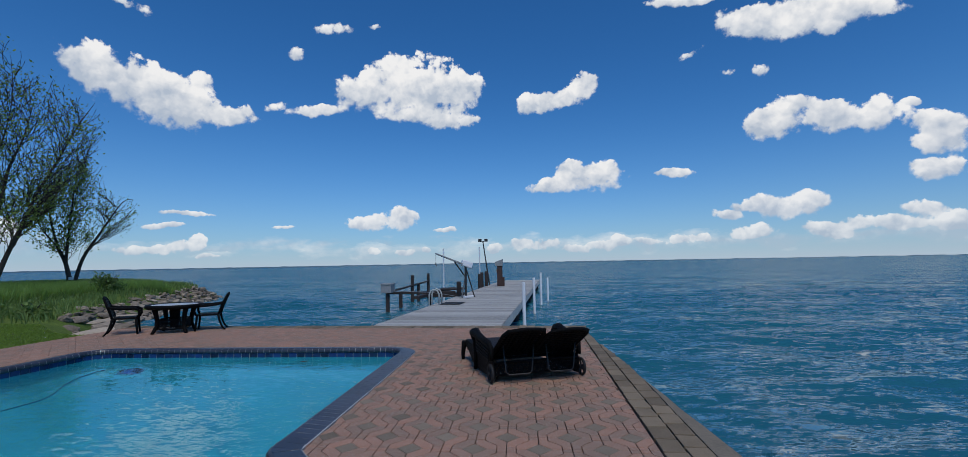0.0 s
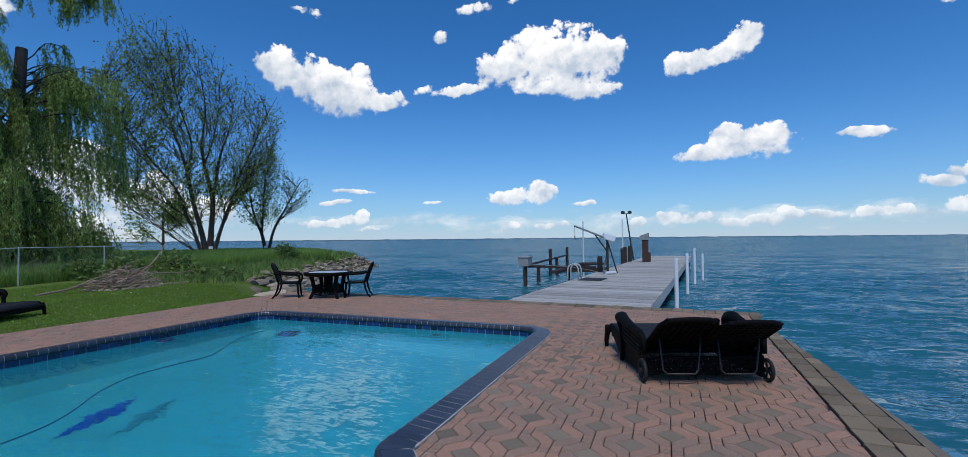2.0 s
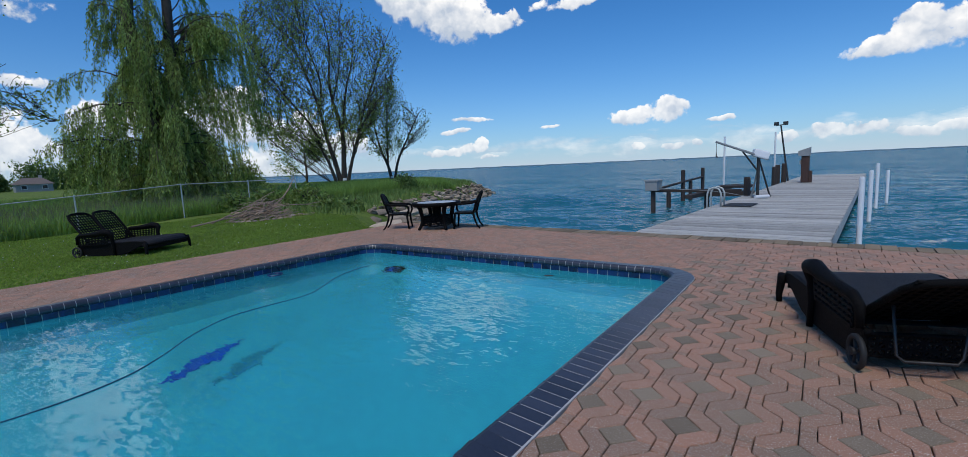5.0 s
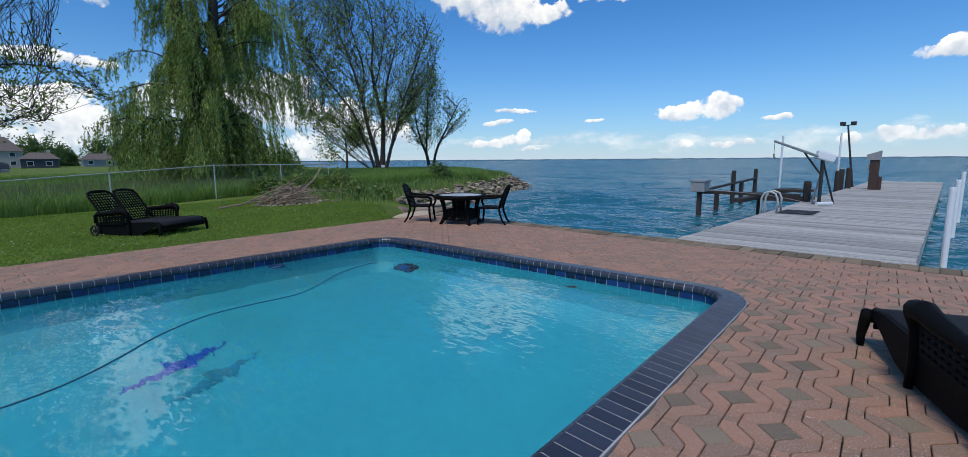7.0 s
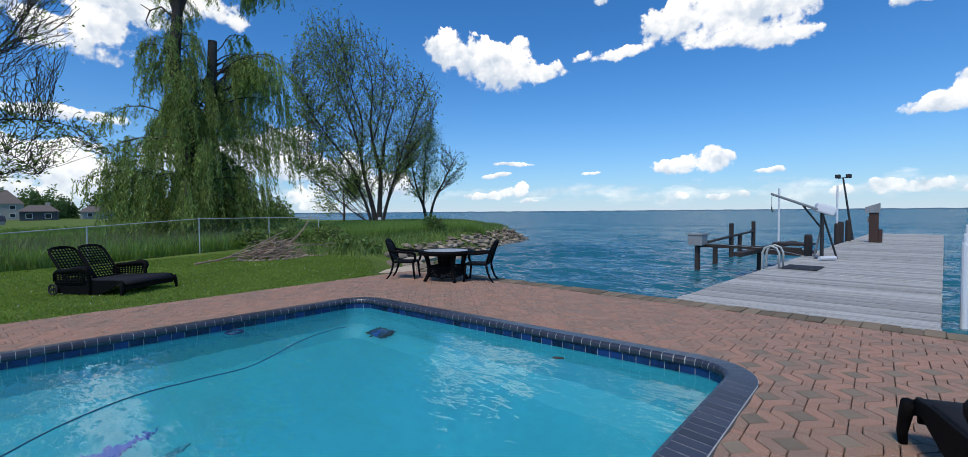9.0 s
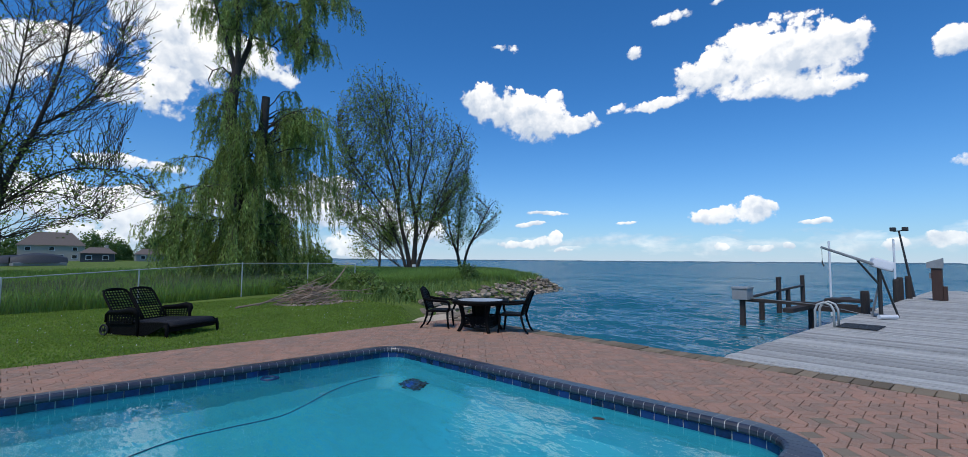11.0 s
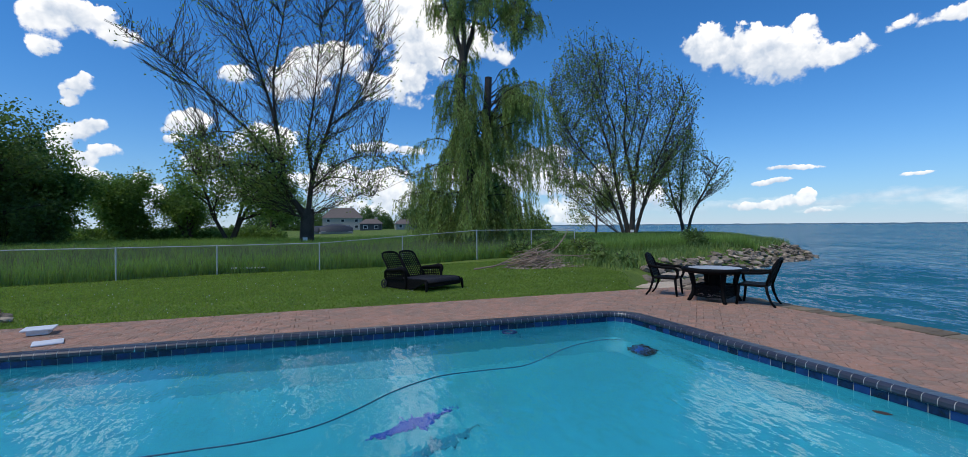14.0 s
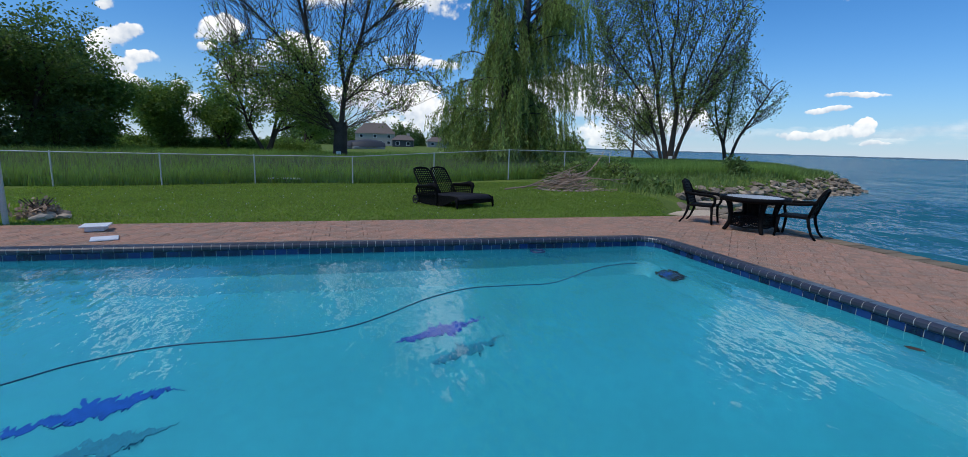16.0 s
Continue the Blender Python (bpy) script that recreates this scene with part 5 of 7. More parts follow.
def build_fence():
    fence = thing("chain_link_fence", (0, 0, 0), "low galvanised chain-link fence in long grass", "fence")
    tops = []
    for (x, y), top in zip(FENCE, RAIL):
        part("post", one_tube([(x, y, land_z(x, y) - 0.4), (x, y, top + 0.01), (x, y, top + 0.04)], [0.025, 0.025, 0.018], 8), STEEL, fence)
        tops.append(Vector((x, y, top)))
    part("top_rail", one_tube(tops, 0.016, 8), STEEL, fence)
    verts, faces = [], []
    w = 0.0011
    for a, b in zip(tops, tops[1:]):
        length = (b - a).length
        d = (b - a) / length
        n = int(length / 0.075)
        for k in range(-14, n + 14):
            for s in (1, -1):
                p0, p1 = k * 0.075, k * 0.075 + s * 1.02
                ends = []
                for p, zz in ((p0, -1.04), (p1, -0.02)):
                    ends.append([p, zz])
                # keep the wire within its bay
                (pa, za), (pb, zb) = ends
                lo, hi = min(pa, pb), max(pa, pb)
                if hi <= 0 or lo >= length:
                    continue

                def clip(p, z, q, zq):
                    if p < 0:
                        f = (0 - p) / (q - p)
                        return 0, z + (zq - z) * f
                    if p > length:
                        f = (length - p) / (q - p)
                        return length, z + (zq - z) * f
                    return p, z
                a1 = clip(pa, za, pb, zb)
                b1 = clip(pb, zb, pa, za)
                i = len(verts)
                for p, zz in (a1, b1):
                    base = a + d * p
                    verts.extend([(base.x - d.x * w, base.y - d.y * w, base.z + zz), (base.x + d.x * w, base.y + d.y * w, base.z + zz)])
                faces.append((i, i + 1, i + 3, i + 2))
    ob = new("wire_mesh", mesh_of("wire_mesh", verts, faces, WIRE))
    ob.parent = fence
    tagged(ob, kind="stuff")


def rock_mesh(seed, rough=0.55):
    rng = random.Random(seed)
    bm = bmesh.new()
    bmesh.ops.create_icosphere(bm, subdivisions=2, radius=0.5)
    off = rng.uniform(0, 50)
    for v in bm.verts:
        n = noise.noise(v.co * 1.8 + Vector((off, 0, 0))) * rough + noise.noise(v.co * 4.5 + Vector((0, off, 0))) * rough * 0.35
        v.co *= 1 + n
        v.co.z *= 0.48
    return finish("rock", bm, ROCK)


def build_rocks():
    rng = random.Random(21)
    meshes = [rock_mesh(k) for k in range(9)]
    for (x0, y0), (x1, y1) in zip(SHORE[:9], SHORE[1:9]):
        seg = math.hypot(x1 - x0, y1 - y0)
        nx, ny = -(y1 - y0) / seg, (x1 - x0) / seg
        n = int(seg * 8.5)
        for k in range(n):
            t = rng.random()
            inward = rng.uniform(-0.4, 1.7)
            s = 0.16 + 0.48 * rng.random() ** 2.4
            x, y = x0 + (x1 - x0) * t + nx * -inward, y0 + (y1 - y0) * t + ny * -inward
            if x > -11.6 and y < 12.9 or y - 3.75 < 0.80 * (-1.14 - x):
                continue
            if not inside(LAND, x, y) and inward > 0.2:
                x, y = x0 + (x1 - x0) * t + nx * inward, y0 + (y1 - y0) * t + ny * inward
            if y - 3.75 < 0.80 * (-1.14 - x):
                continue
            z = max(land_z(x, y), WATER - 0.2) + 0.05 * s
            ob = new("rock", meshes[rng.randrange(9)])
            ob.matrix_basis = pose(x, y, z, rng.uniform(-15, 15), rng.uniform(-15, 15), rng.uniform(0, 360)) @ Matrix.Diagonal((s * rng.uniform(0.9, 1.6), s, s * rng.uniform(0.7, 1.1), 1))
            tagged(ob, "weathered tan shore rock at the water's edge", "rock", "shore rocks")
    # broken stone between the larger rocks
    small = [[(v.co.copy()) for v in me.vertices] for me in meshes[:4]]
    polys = [[tuple(p.vertices) for p in me.polygons] for me in meshes[:4]]
    verts, faces = [], []
    for (x0, y0), (x1, y1) in zip(SHORE[:9], SHORE[1:9]):
        seg = math.hypot(x1 - x0, y1 - y0)
        nx, ny = (y1 - y0) / seg, -(x1 - x0) / seg
        for k in range(int(seg * 22)):
            t, inward = rng.random(), rng.uniform(-0.35, 1.5)
            x, y = x0 + (x1 - x0) * t - nx * inward, y0 + (y1 - y0) * t - ny * inward
            if x > -11.6 and y < 12.95 or y - 3.75 < 0.80 * (-1.14 - x):
                continue
            sc = 0.12 + 0.32 * rng.random() ** 1.6
            m = pose(x, y, max(land_z(x, y), WATER - 0.2) + 0.10 * rng.random(), rng.uniform(-25, 25), rng.uniform(-25, 25), rng.uniform(0, 360)) @ Matrix.Diagonal((sc * 1.4, sc, sc, 1))
            j, n = rng.randrange(4), len(verts)
            verts += [m @ v for v in small[j]]
            faces += [tuple(i + n for i in f) for f in polys[j]]
    tagged(new("shore_rubble", mesh_of("shore_rubble", verts, faces, RUBBLE)), "brown broken stone along the water's edge", "rubble", kind="stuff")
    # larger flat slabs beside the table corner
    for x, y, z, s, rz in ((-12.4, 13.6, -0.42, 0.9, 20), (-13.3, 14.1, -0.32, 0.9, 70), (-13.9, 15.0, -0.25, 0.8, 110), (-12.7, 14.3, -0.42, 0.8, 40), (-14.5, 15.6, -0.15, 0.7, 10), (-14.9, 16.5, -0.2, 0.9, 60), (-13.4, 14.7, -0.28, 1.0, 0)):
        ob = new("rock", meshes[int(x * -7) % 9])
        ob.matrix_basis = pose(x, y, z, 6, -5, rz) @ Matrix.Diagonal((s * 1.5, s * 0.9, s * 0.5, 1))
        tagged(ob, "large pale slab of rock at the lake edge", "rock", "shore rocks")


def blades(spots, material, name, label, height, width, lean, parent=None):
    """A stand of grass: each spot gets one bent blade of two quads."""
    rng = np.random.default_rng(5)
    n = len(spots)
    pos = np.array(spots)
    ang = rng.uniform(0, 2 * np.pi, n)
    h = height * rng.uniform(0.55, 1.25, n)
    w = width * rng.uniform(0.6, 1.2, n)
    dx, dy = np.cos(ang), np.sin(ang)
    lx, ly = rng.normal(0, lean, n) * h, rng.normal(0, lean, n) * h
    v = np.zeros((n, 5, 3))
    for k, s in ((0, -1), (1, 1)):
        v[:, k, 0], v[:, k, 1], v[:, k, 2] = pos[:, 0] + s * dx * w, pos[:, 1] + s * dy * w, pos[:, 2]
    for k, s in ((2, 0.8), (3, -0.8)):
        v[:, k, 0], v[:, k, 1], v[:, k, 2] = pos[:, 0] + s * dx * w + lx * 0.35, pos[:, 1] + s * dy * w + ly * 0.35, pos[:, 2] + h * 0.6
    v[:, 4, 0], v[:, 4, 1], v[:, 4, 2] = pos[:, 0] + lx, pos[:, 1] + ly, pos[:, 2] + h
    base = np.arange(n)[:, None] * 5
    me = bpy.data.meshes.new(name)
    quads = (base + np.array([0, 1, 2, 3])).tolist()
    tris = (base + np.array([3, 2, 4])).tolist()
    me.from_pydata(v.reshape(-1, 3).tolist(), [], quads + tris)
    me.materials.append(material)
    ob = new(name, me)
    return tagged(ob, label, "grass", kind="stuff")


def fence_x(y):
    for (x0, y0), (x1, y1) in zip(FENCE, FENCE[1:]):
        if y0 <= y <= y1:
            return x0 + (x1 - x0) * (y - y0) / (y1 - y0)
    return FENCE[0][0] if y < FENCE[0][1] else FENCE[-1][0]


def build_grass():
    rng = random.Random(12)
    spots = []
    while len(spots) < 130000:
        x, y = rng.uniform(-21, DECK_W - 0.01), rng.uniform(-6, 14)
        if x < fence_x(y) or not inside(LAND, x, y) or shore_distance(x, y) < 0.9:
            continue
        spots.append((x, y, land_z(x, y) - 0.01))
    blades(spots, BLADE, "lawn_grass", "short mown green lawn grass", 0.045, 0.012, 0.6)
    spots = []
    while len(spots) < 85000:
        x, y = fence_x(0) - 13 * rng.random() ** 1.4 - 0.1, rng.uniform(-14, 30)
        x += fence_x(y) - fence_x(0)
        if not inside(LAND, x, y) or shore_distance(x, y) < 0.6:
            continue
        spots.append((x, y, land_z(x, y) - 0.02))
    while len(spots) < 130000:
        x, y = rng.uniform(-64, -33), rng.uniform(-42, 24)
        if inside(LAND, x, y):
            spots.append((x, y, land_z(x, y) - 0.02))
    blades(spots, TALL, "meadow_grass", "tall uncut meadow grass behind the fence", 0.62, 0.015, 0.30)
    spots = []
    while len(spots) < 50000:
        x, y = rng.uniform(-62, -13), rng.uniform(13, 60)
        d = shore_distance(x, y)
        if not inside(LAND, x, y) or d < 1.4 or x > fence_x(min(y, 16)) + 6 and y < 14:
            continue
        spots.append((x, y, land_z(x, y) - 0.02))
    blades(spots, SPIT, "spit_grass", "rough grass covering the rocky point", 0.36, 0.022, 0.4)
    spots = []
    while len(spots) < 9000:
        x, y = rng.uniform(-33, -20), rng.uniform(-14, 14)
        if x > fence_x(y) - 0.3:
            continue
        spots.append((x, y, land_z(x, y) + 0.2))
    blades(spots, SEED, "seed_heads", "pale seed heads above the meadow grass", 0.62, 0.012, 0.2)
    # clover flowers on the lawn
    verts, faces = [], []
    for _ in range(160):
        x, y = rng.uniform(-19, -11.4), rng.uniform(-4, 12.5)
        z, k, r = land_z(x, y) + 0.05, len(verts), 0.010
        verts += [(x - r, y, z), (x, y - r, z), (x + r, y, z), (x, y + r, z), (x, y, z + r * 1.4), (x, y, z - r)]
        for a, b in ((0, 1), (1, 2), (2, 3), (3, 0)):
            faces += [(k + a, k + b, k + 4), (k + b, k + a, k + 5)]
    tagged(new("clover_flowers", mesh_of("clover_flowers", verts, faces, WHITE)), "small white clover flowers in the lawn", "flowers", kind="stuff")


def build_brush_pile():
    rng = random.Random(31)
    px, py = -17.75, 11.85
    pile = thing("brush_pile", (px, py, land_z(px, py)), "heap of dry cut branches on the lawn", "brush pile")
    for k in range(190):
        a = rng.gauss(90, 38)
        L = rng.uniform(0.4, 1.4)
        r = 0.006 + 0.017 * rng.random() ** 2
        cx, cy = rng.gauss(0, 0.30), rng.gauss(0, 0.44)
        z = max(0.04, 0.74 - 0.52 * math.hypot(cx / 0.6, (cy - 0.15) / 0.85)) * rng.random() ** 0.7 + 0.02
        d = Vector((math.cos(radians(a)) * 0.7, math.sin(radians(a)), rng.gauss(0.03, 0.10) if k % 7 else rng.uniform(0.1, 0.45))).normalized()
        p0 = Vector((cx, cy, z))
        pts = []
        for q in (-0.5, -0.2, 0.1, 0.35, 0.5):
            p = p0 + d * L * q + Vector((rng.gauss(0, 0.05), rng.gauss(0, 0.05), rng.gauss(0.02, 0.04)))
            pts.append(Vector((p.x, p.y, max(p.z, 0.015))))
        part("branch", one_tube(pts, [r, r * 0.9, r * 0.75, r * 0.5, r * 0.3], 5), STICK, pile)
    for pts, r in (([(-0.2, 0.5, 0.35), (-0.3, 1.1, 0.75), (-0.4, 1.5, 1.15), (-0.5, 1.75, 1.5)], 0.034), ([(-0.35, 1.2, 0.85), (-0.5, 1.45, 0.95), (-0.6, 1.6, 1.2)], 0.016),
                   ([(0.45, -2.7, 0.04), (0.35, -1.9, 0.12), (0.2, -1.0, 0.30), (0.1, -0.1, 0.52), (0.0, 0.9, 0.72)], 0.032), ([(0.3, -2.0, 0.05), (0.3, -1.2, 0.36), (0.1, -0.5, 0.55), (0.0, 0.2, 0.85), (-0.1, 0.6, 0.98)], 0.020),
                   ([(0.3, 0.2, 0.42), (0.35, 1.0, 0.44), (0.4, 1.7, 0.40), (0.45, 2.2, 0.46)], 0.024), ([(0.4, 1.6, 0.40), (0.5, 1.9, 0.30), (0.5, 2.3, 0.26)], 0.014)):
        part("branch", one_tube(pts, [r * (1 - 0.55 * k / (len(pts) - 1)) for k in range(len(pts))], 6), STICK, pile)
    ring = rock_mesh(77)
    for k in range(16):
        a = radians(-95 + k * 12)
        ob = new("fire_ring_stone", ring)
        x, y = px + 0.75 * math.cos(a), py + 1.15 * math.sin(a)
        ob.matrix_basis = pose(x, y, land_z(x, y) + 0.03, 0, 0, k * 50) @ Matrix.Diagonal((0.20, 0.16, 0.17, 1))
        tagged(ob, "small pale stone edging the brush heap", "stone", "edging stones")


# ---- trees ----
class Tree:
    """Collects limbs and leaves for one tree."""

    def __init__(self, seed):
        self.rng = random.Random(seed)
        self.v, self.f, self.tips = [], [], []

    def limb(self, pts, r0, r1, sides):
        n = len(pts)
        base = len(self.v)
        for i, p in enumerate(pts):
            d = (pts[min(i + 1, n - 1)] - pts[max(i - 1, 0)]).normalized()
            a = d.cross(Vector((0.3, 0.9, 0.2))).normalized()
            b = d.cross(a)
            r = r0 + (r1 - r0) * i / (n - 1)
            for k in range(sides):
                t = 2 * math.pi * k / sides
                self.v.append(p + (a * math.cos(t) + b * math.sin(t)) * r)
        for i in range(n - 1):
            for k in range(sides):
                self.f.append((base + i * sides + k, base + i * sides + (k + 1) % sides, base + (i + 1) * sides + (k + 1) % sides, base + (i + 1) * sides + k))

    def grow(self, p, d, length, r, depth, spread, up, steps=4, kids=(3, 4), shrink=0.68, first=0.35):
        rng = self.rng
        pts, q, dd = [p.copy()], p.copy(), d.normalized()
        for _ in range(steps):
            dd = (dd + Vector((rng.gauss(0, 0.11), rng.gauss(0, 0.11), rng.gauss(0, 0.07) + up))).normalized()
            q = q + dd * (length / steps)
            pts.append(q.copy())
        self.limb(pts, r, r * (0.45 if depth > 0 else 0.25), 7 if r > 0.12 else 5 if r > 0.04 else 3)
        if depth <= 1:
            self.tips.extend((pts[k], dd) for k in range(1, len(pts)))
        if depth == 0:
            return
        n = rng.randint(*kids)
        for k in range(n):
            t = first + (1 - first) * (k + rng.random()) / n
            i = min(steps - 1, int(t * steps))
            base = pts[i].lerp(pts[i + 1], t * steps - i)
            side = Vector((rng.gauss(0, 1), rng.gauss(0, 1), rng.gauss(0, 0.4)))
            side = (side - dd * side.dot(dd)).normalized()
            nd = (dd * math.cos(spread) + side * math.sin(spread)).normalized()
            self.grow(base, nd, length * shrink * rng.uniform(0.75, 1.15), r * 0.5 * (1.15 - 0.5 * t), depth - 1, spread, up, steps, kids, shrink, first)

    def taper(self, pts, radii):
        """A limb with a radius at each of its points."""
        sides = 8 if radii[0] > 0.12 else 5 if radii[0] > 0.035 else 3
        n, base = len(pts), len(self.v)
        for i, p in enumerate(pts):
            d = (pts[min(i + 1, n - 1)] - pts[max(i - 1, 0)])
            d = d.normalized() if d.length > 1e-6 else Vector((0, 0, 1))
            a = d.cross(Vector((0.3, 0.9, 0.2))).normalized()
            b = d.cross(a)
            for k in range(sides):
                q = 2 * math.pi * k / sides
                self.v.append(p + (a * math.cos(q) + b * math.sin(q)) * radii[i])
        for i in range(n - 1):
            for k in range(sides):
                self.f.append((base + i * sides + k, base + i * sides + (k + 1) % sides, base + (i + 1) * sides + (k + 1) % sides, base + (i + 1) * sides + k))

    def leaves(self, per, size, scatter, keep=None, droop=0.0):
        rng = self.rng
        verts, faces = [], []
        for p, d in self.tips:
            if keep and not keep(p):
                continue
            n = int(per) + (rng.random() < per - int(per))
            for _ in range(n):
                c = p + Vector((rng.gauss(0, scatter), rng.gauss(0, scatter), rng.gauss(0, scatter) - droop))
                s = size * rng.uniform(0.6, 1.3)
                u = Vector((rng.gauss(0, 1), rng.gauss(0, 1), rng.gauss(0, 0.7))).normalized()
                w = u.cross(Vector((rng.gauss(0, 1), rng.gauss(0, 1), rng.gauss(0, 1)))).normalized()
                k = len(verts)
                verts += [c - u * s, c + w * s * 0.55, c + u * s, c - w * s * 0.55]
                faces.append((k, k + 1, k + 2, k + 3))
        return verts, faces

    def build(self, name, at, label, leaf, verts, faces, crown_label="", group=""):
        root = thing(name, at, label, "tree", group)
        trunk = new("trunk", mesh_of("trunk", self.v, self.f, BARK, True))
        trunk.parent = root
        crown = new("crown", mesh_of("crown", verts, faces, leaf))
        crown.parent = root
        tagged(crown, crown_label)
        return root


def flow_tree(t, stems, spots, step, join, slope, r_tip, power, wander=0.12, fan=0.0):
    """Branches that run from many spots in the crown down to the stems, joining one another on the way.
    stems: lists of (point, radius) from the foot up; slope: how steeply the branches climb; fan: how far the twigs point outward."""
    rng = t.rng
    np_rng = np.random.RandomState(rng.randrange(10 ** 6))
    stem_pts = []
    for line in stems:
        for (p, _), (q, _) in zip(line, line[1:]):
            n = max(1, int((q - p).length / step))
            stem_pts += [p.lerp(q, k / n) for k in range(n)]
        stem_pts.append(line[-1][0])
    S = np.array([tuple(p) for p in stem_pts])
    nodes = [np.array(p) for p in spots]
    kids = [[] for _ in spots]
    active = list(range(len(spots)))
    heading = {}
    top = max(p[2] for p in nodes)
    for i in active:
        inward = np.array((0.0, 0.0, 0.35 * top)) - nodes[i]
        heading[i] = (1 - fan) * np.array((0, 0, -1.0)) + fan * inward / max(np.linalg.norm(inward), 1e-6)
    roots = []
    for _ in range(160):
        if not active:
            break
        P = np.array([nodes[i] for i in active])
        flat = np.hypot(P[:, None, 0] - S[None, :, 0], P[:, None, 1] - S[None, :, 1])
        drop = P[:, None, 2] - S[None, :, 2]
        cost = np.sqrt(flat ** 2 + drop ** 2) + 3.0 * np.maximum(0, slope * flat - drop)
        best = cost.argmin(1)
        aim = S[best] - P
        dist = np.linalg.norm(aim, axis=1)
        sq = (P ** 2).sum(1)
        gap = np.sqrt(np.maximum(0, sq[:, None] + sq[None] - 2 * P @ P.T)) + np.eye(len(P)) * 1e6
        gap = gap + 2.0 * np.maximum(0, P[None, :, 2] - P[:, None, 2])
        mate = gap.argmin(1)
        moved = {}
        for k, i in enumerate(active):
            if dist[k] < step * 1.2:
                nodes.append(S[best[k]].copy())
                kids.append([i])
                roots.append(len(nodes) - 1)
                continue
            a = aim[k] / max(dist[k], 1e-6)
            m = P[mate[k]] - P[k]
            gm = np.linalg.norm(m)
            d = a + heading[i] * 0.9 + np_rng.normal(0, wander, 3)
            if gm < 6 * step:
                d = d + 0.8 * m / max(gm, 1e-6)
            d = d / np.linalg.norm(d)
            moved[i] = (P[k] + d * step, d)
        fresh = []
        order = [i for i in active if i in moved]
        M = np.array([moved[i][0] for i in order]).reshape(-1, 3)
        free = np.ones(len(order), bool)
        for k in range(len(order)):
            if not free[k]:
                continue
            near_ones = np.nonzero(free & (((M - M[k]) ** 2).sum(1) < join * join))[0]
            free[near_ones] = False
            group = [order[j] for j in near_ones]
            nodes.append(M[near_ones].mean(0))
            kids.append(group)
            heading[len(nodes) - 1] = sum(moved[j][1] for j in group) / len(group)
            fresh.append(len(nodes) - 1)
        active = fresh
    roots += active
    weight = [0] * len(nodes)
    for i in range(len(nodes)):
        weight[i] = sum(weight[j] for j in kids[i]) if kids[i] else 1
    todo = [(r, None) for r in roots]
    while todo:
        i, start = todo.pop()
        line, rad = ([start[0]], [start[1]]) if start else ([], [])
        while True:
            r = r_tip * weight[i] ** power
            line.append(Vector(nodes[i]))
            rad.append(min(r, rad[0]) if rad else r)
            if not kids[i]:
                break
            big = max(kids[i], key=lambda j: weight[j])
            for j in kids[i]:
                if j != big:
                    todo.append((j, (line[-1], r_tip * weight[j] ** power)))
            i = big
        if len(line) > 1:
            t.taper(line, rad)
        for k in range(max(0, len(line) - 6), len(line)):
            t.tips.append((line[k], Vector((0, 0, 1))))
    for line in stems:
        fine, rad = [], []
        for i in range(len(line) - 1):
            p0, p1, p2, p3 = [line[min(max(i + k, 0), len(line) - 1)][0] for k in (-1, 0, 1, 2)]
            for q in (0, 0.25, 0.5, 0.75):
                fine.append(0.5 * (2 * p1 + (p2 - p0) * q + (2 * p0 - 5 * p1 + 4 * p2 - p3) * q * q + (3 * p1 - p0 - 3 * p2 + p3) * q ** 3))
                rad.append(line[i][1] * (1 - q) + line[i + 1][1] * q)
        fine.append(line[-1][0])
        rad.append(line[-1][1])
        t.taper(fine, rad)


def crown_spots(rng, outline, count, depth, placed):
    """Evenly scattered spots inside a crown of the given side view and depth."""
    xs, zs = [p[0] for p in outline], [p[1] for p in outline]
    mid, half = (min(xs) + max(xs)) / 2, (max(xs) - min(xs)) / 2
    out = []
    while len(out) < count:
        a, z = rng.uniform(min(xs), max(xs)), rng.uniform(min(zs), max(zs))
        if not inside(outline, a, z):
            continue
        d = depth * math.sqrt(max(0.05, 1 - ((a - mid) / (half * 1.1)) ** 2))
        out.append(placed(a, rng.uniform(-d, d), z))
    return out


def polar(az, dist, z=None):
    """A place by its bearing and distance from the far end of the walk."""
    x, y = -1.2 + dist * math.sin(radians(az)), 3.7 + dist * math.cos(radians(az))
    return (x, y, land_z(x, y) if z is None else z)


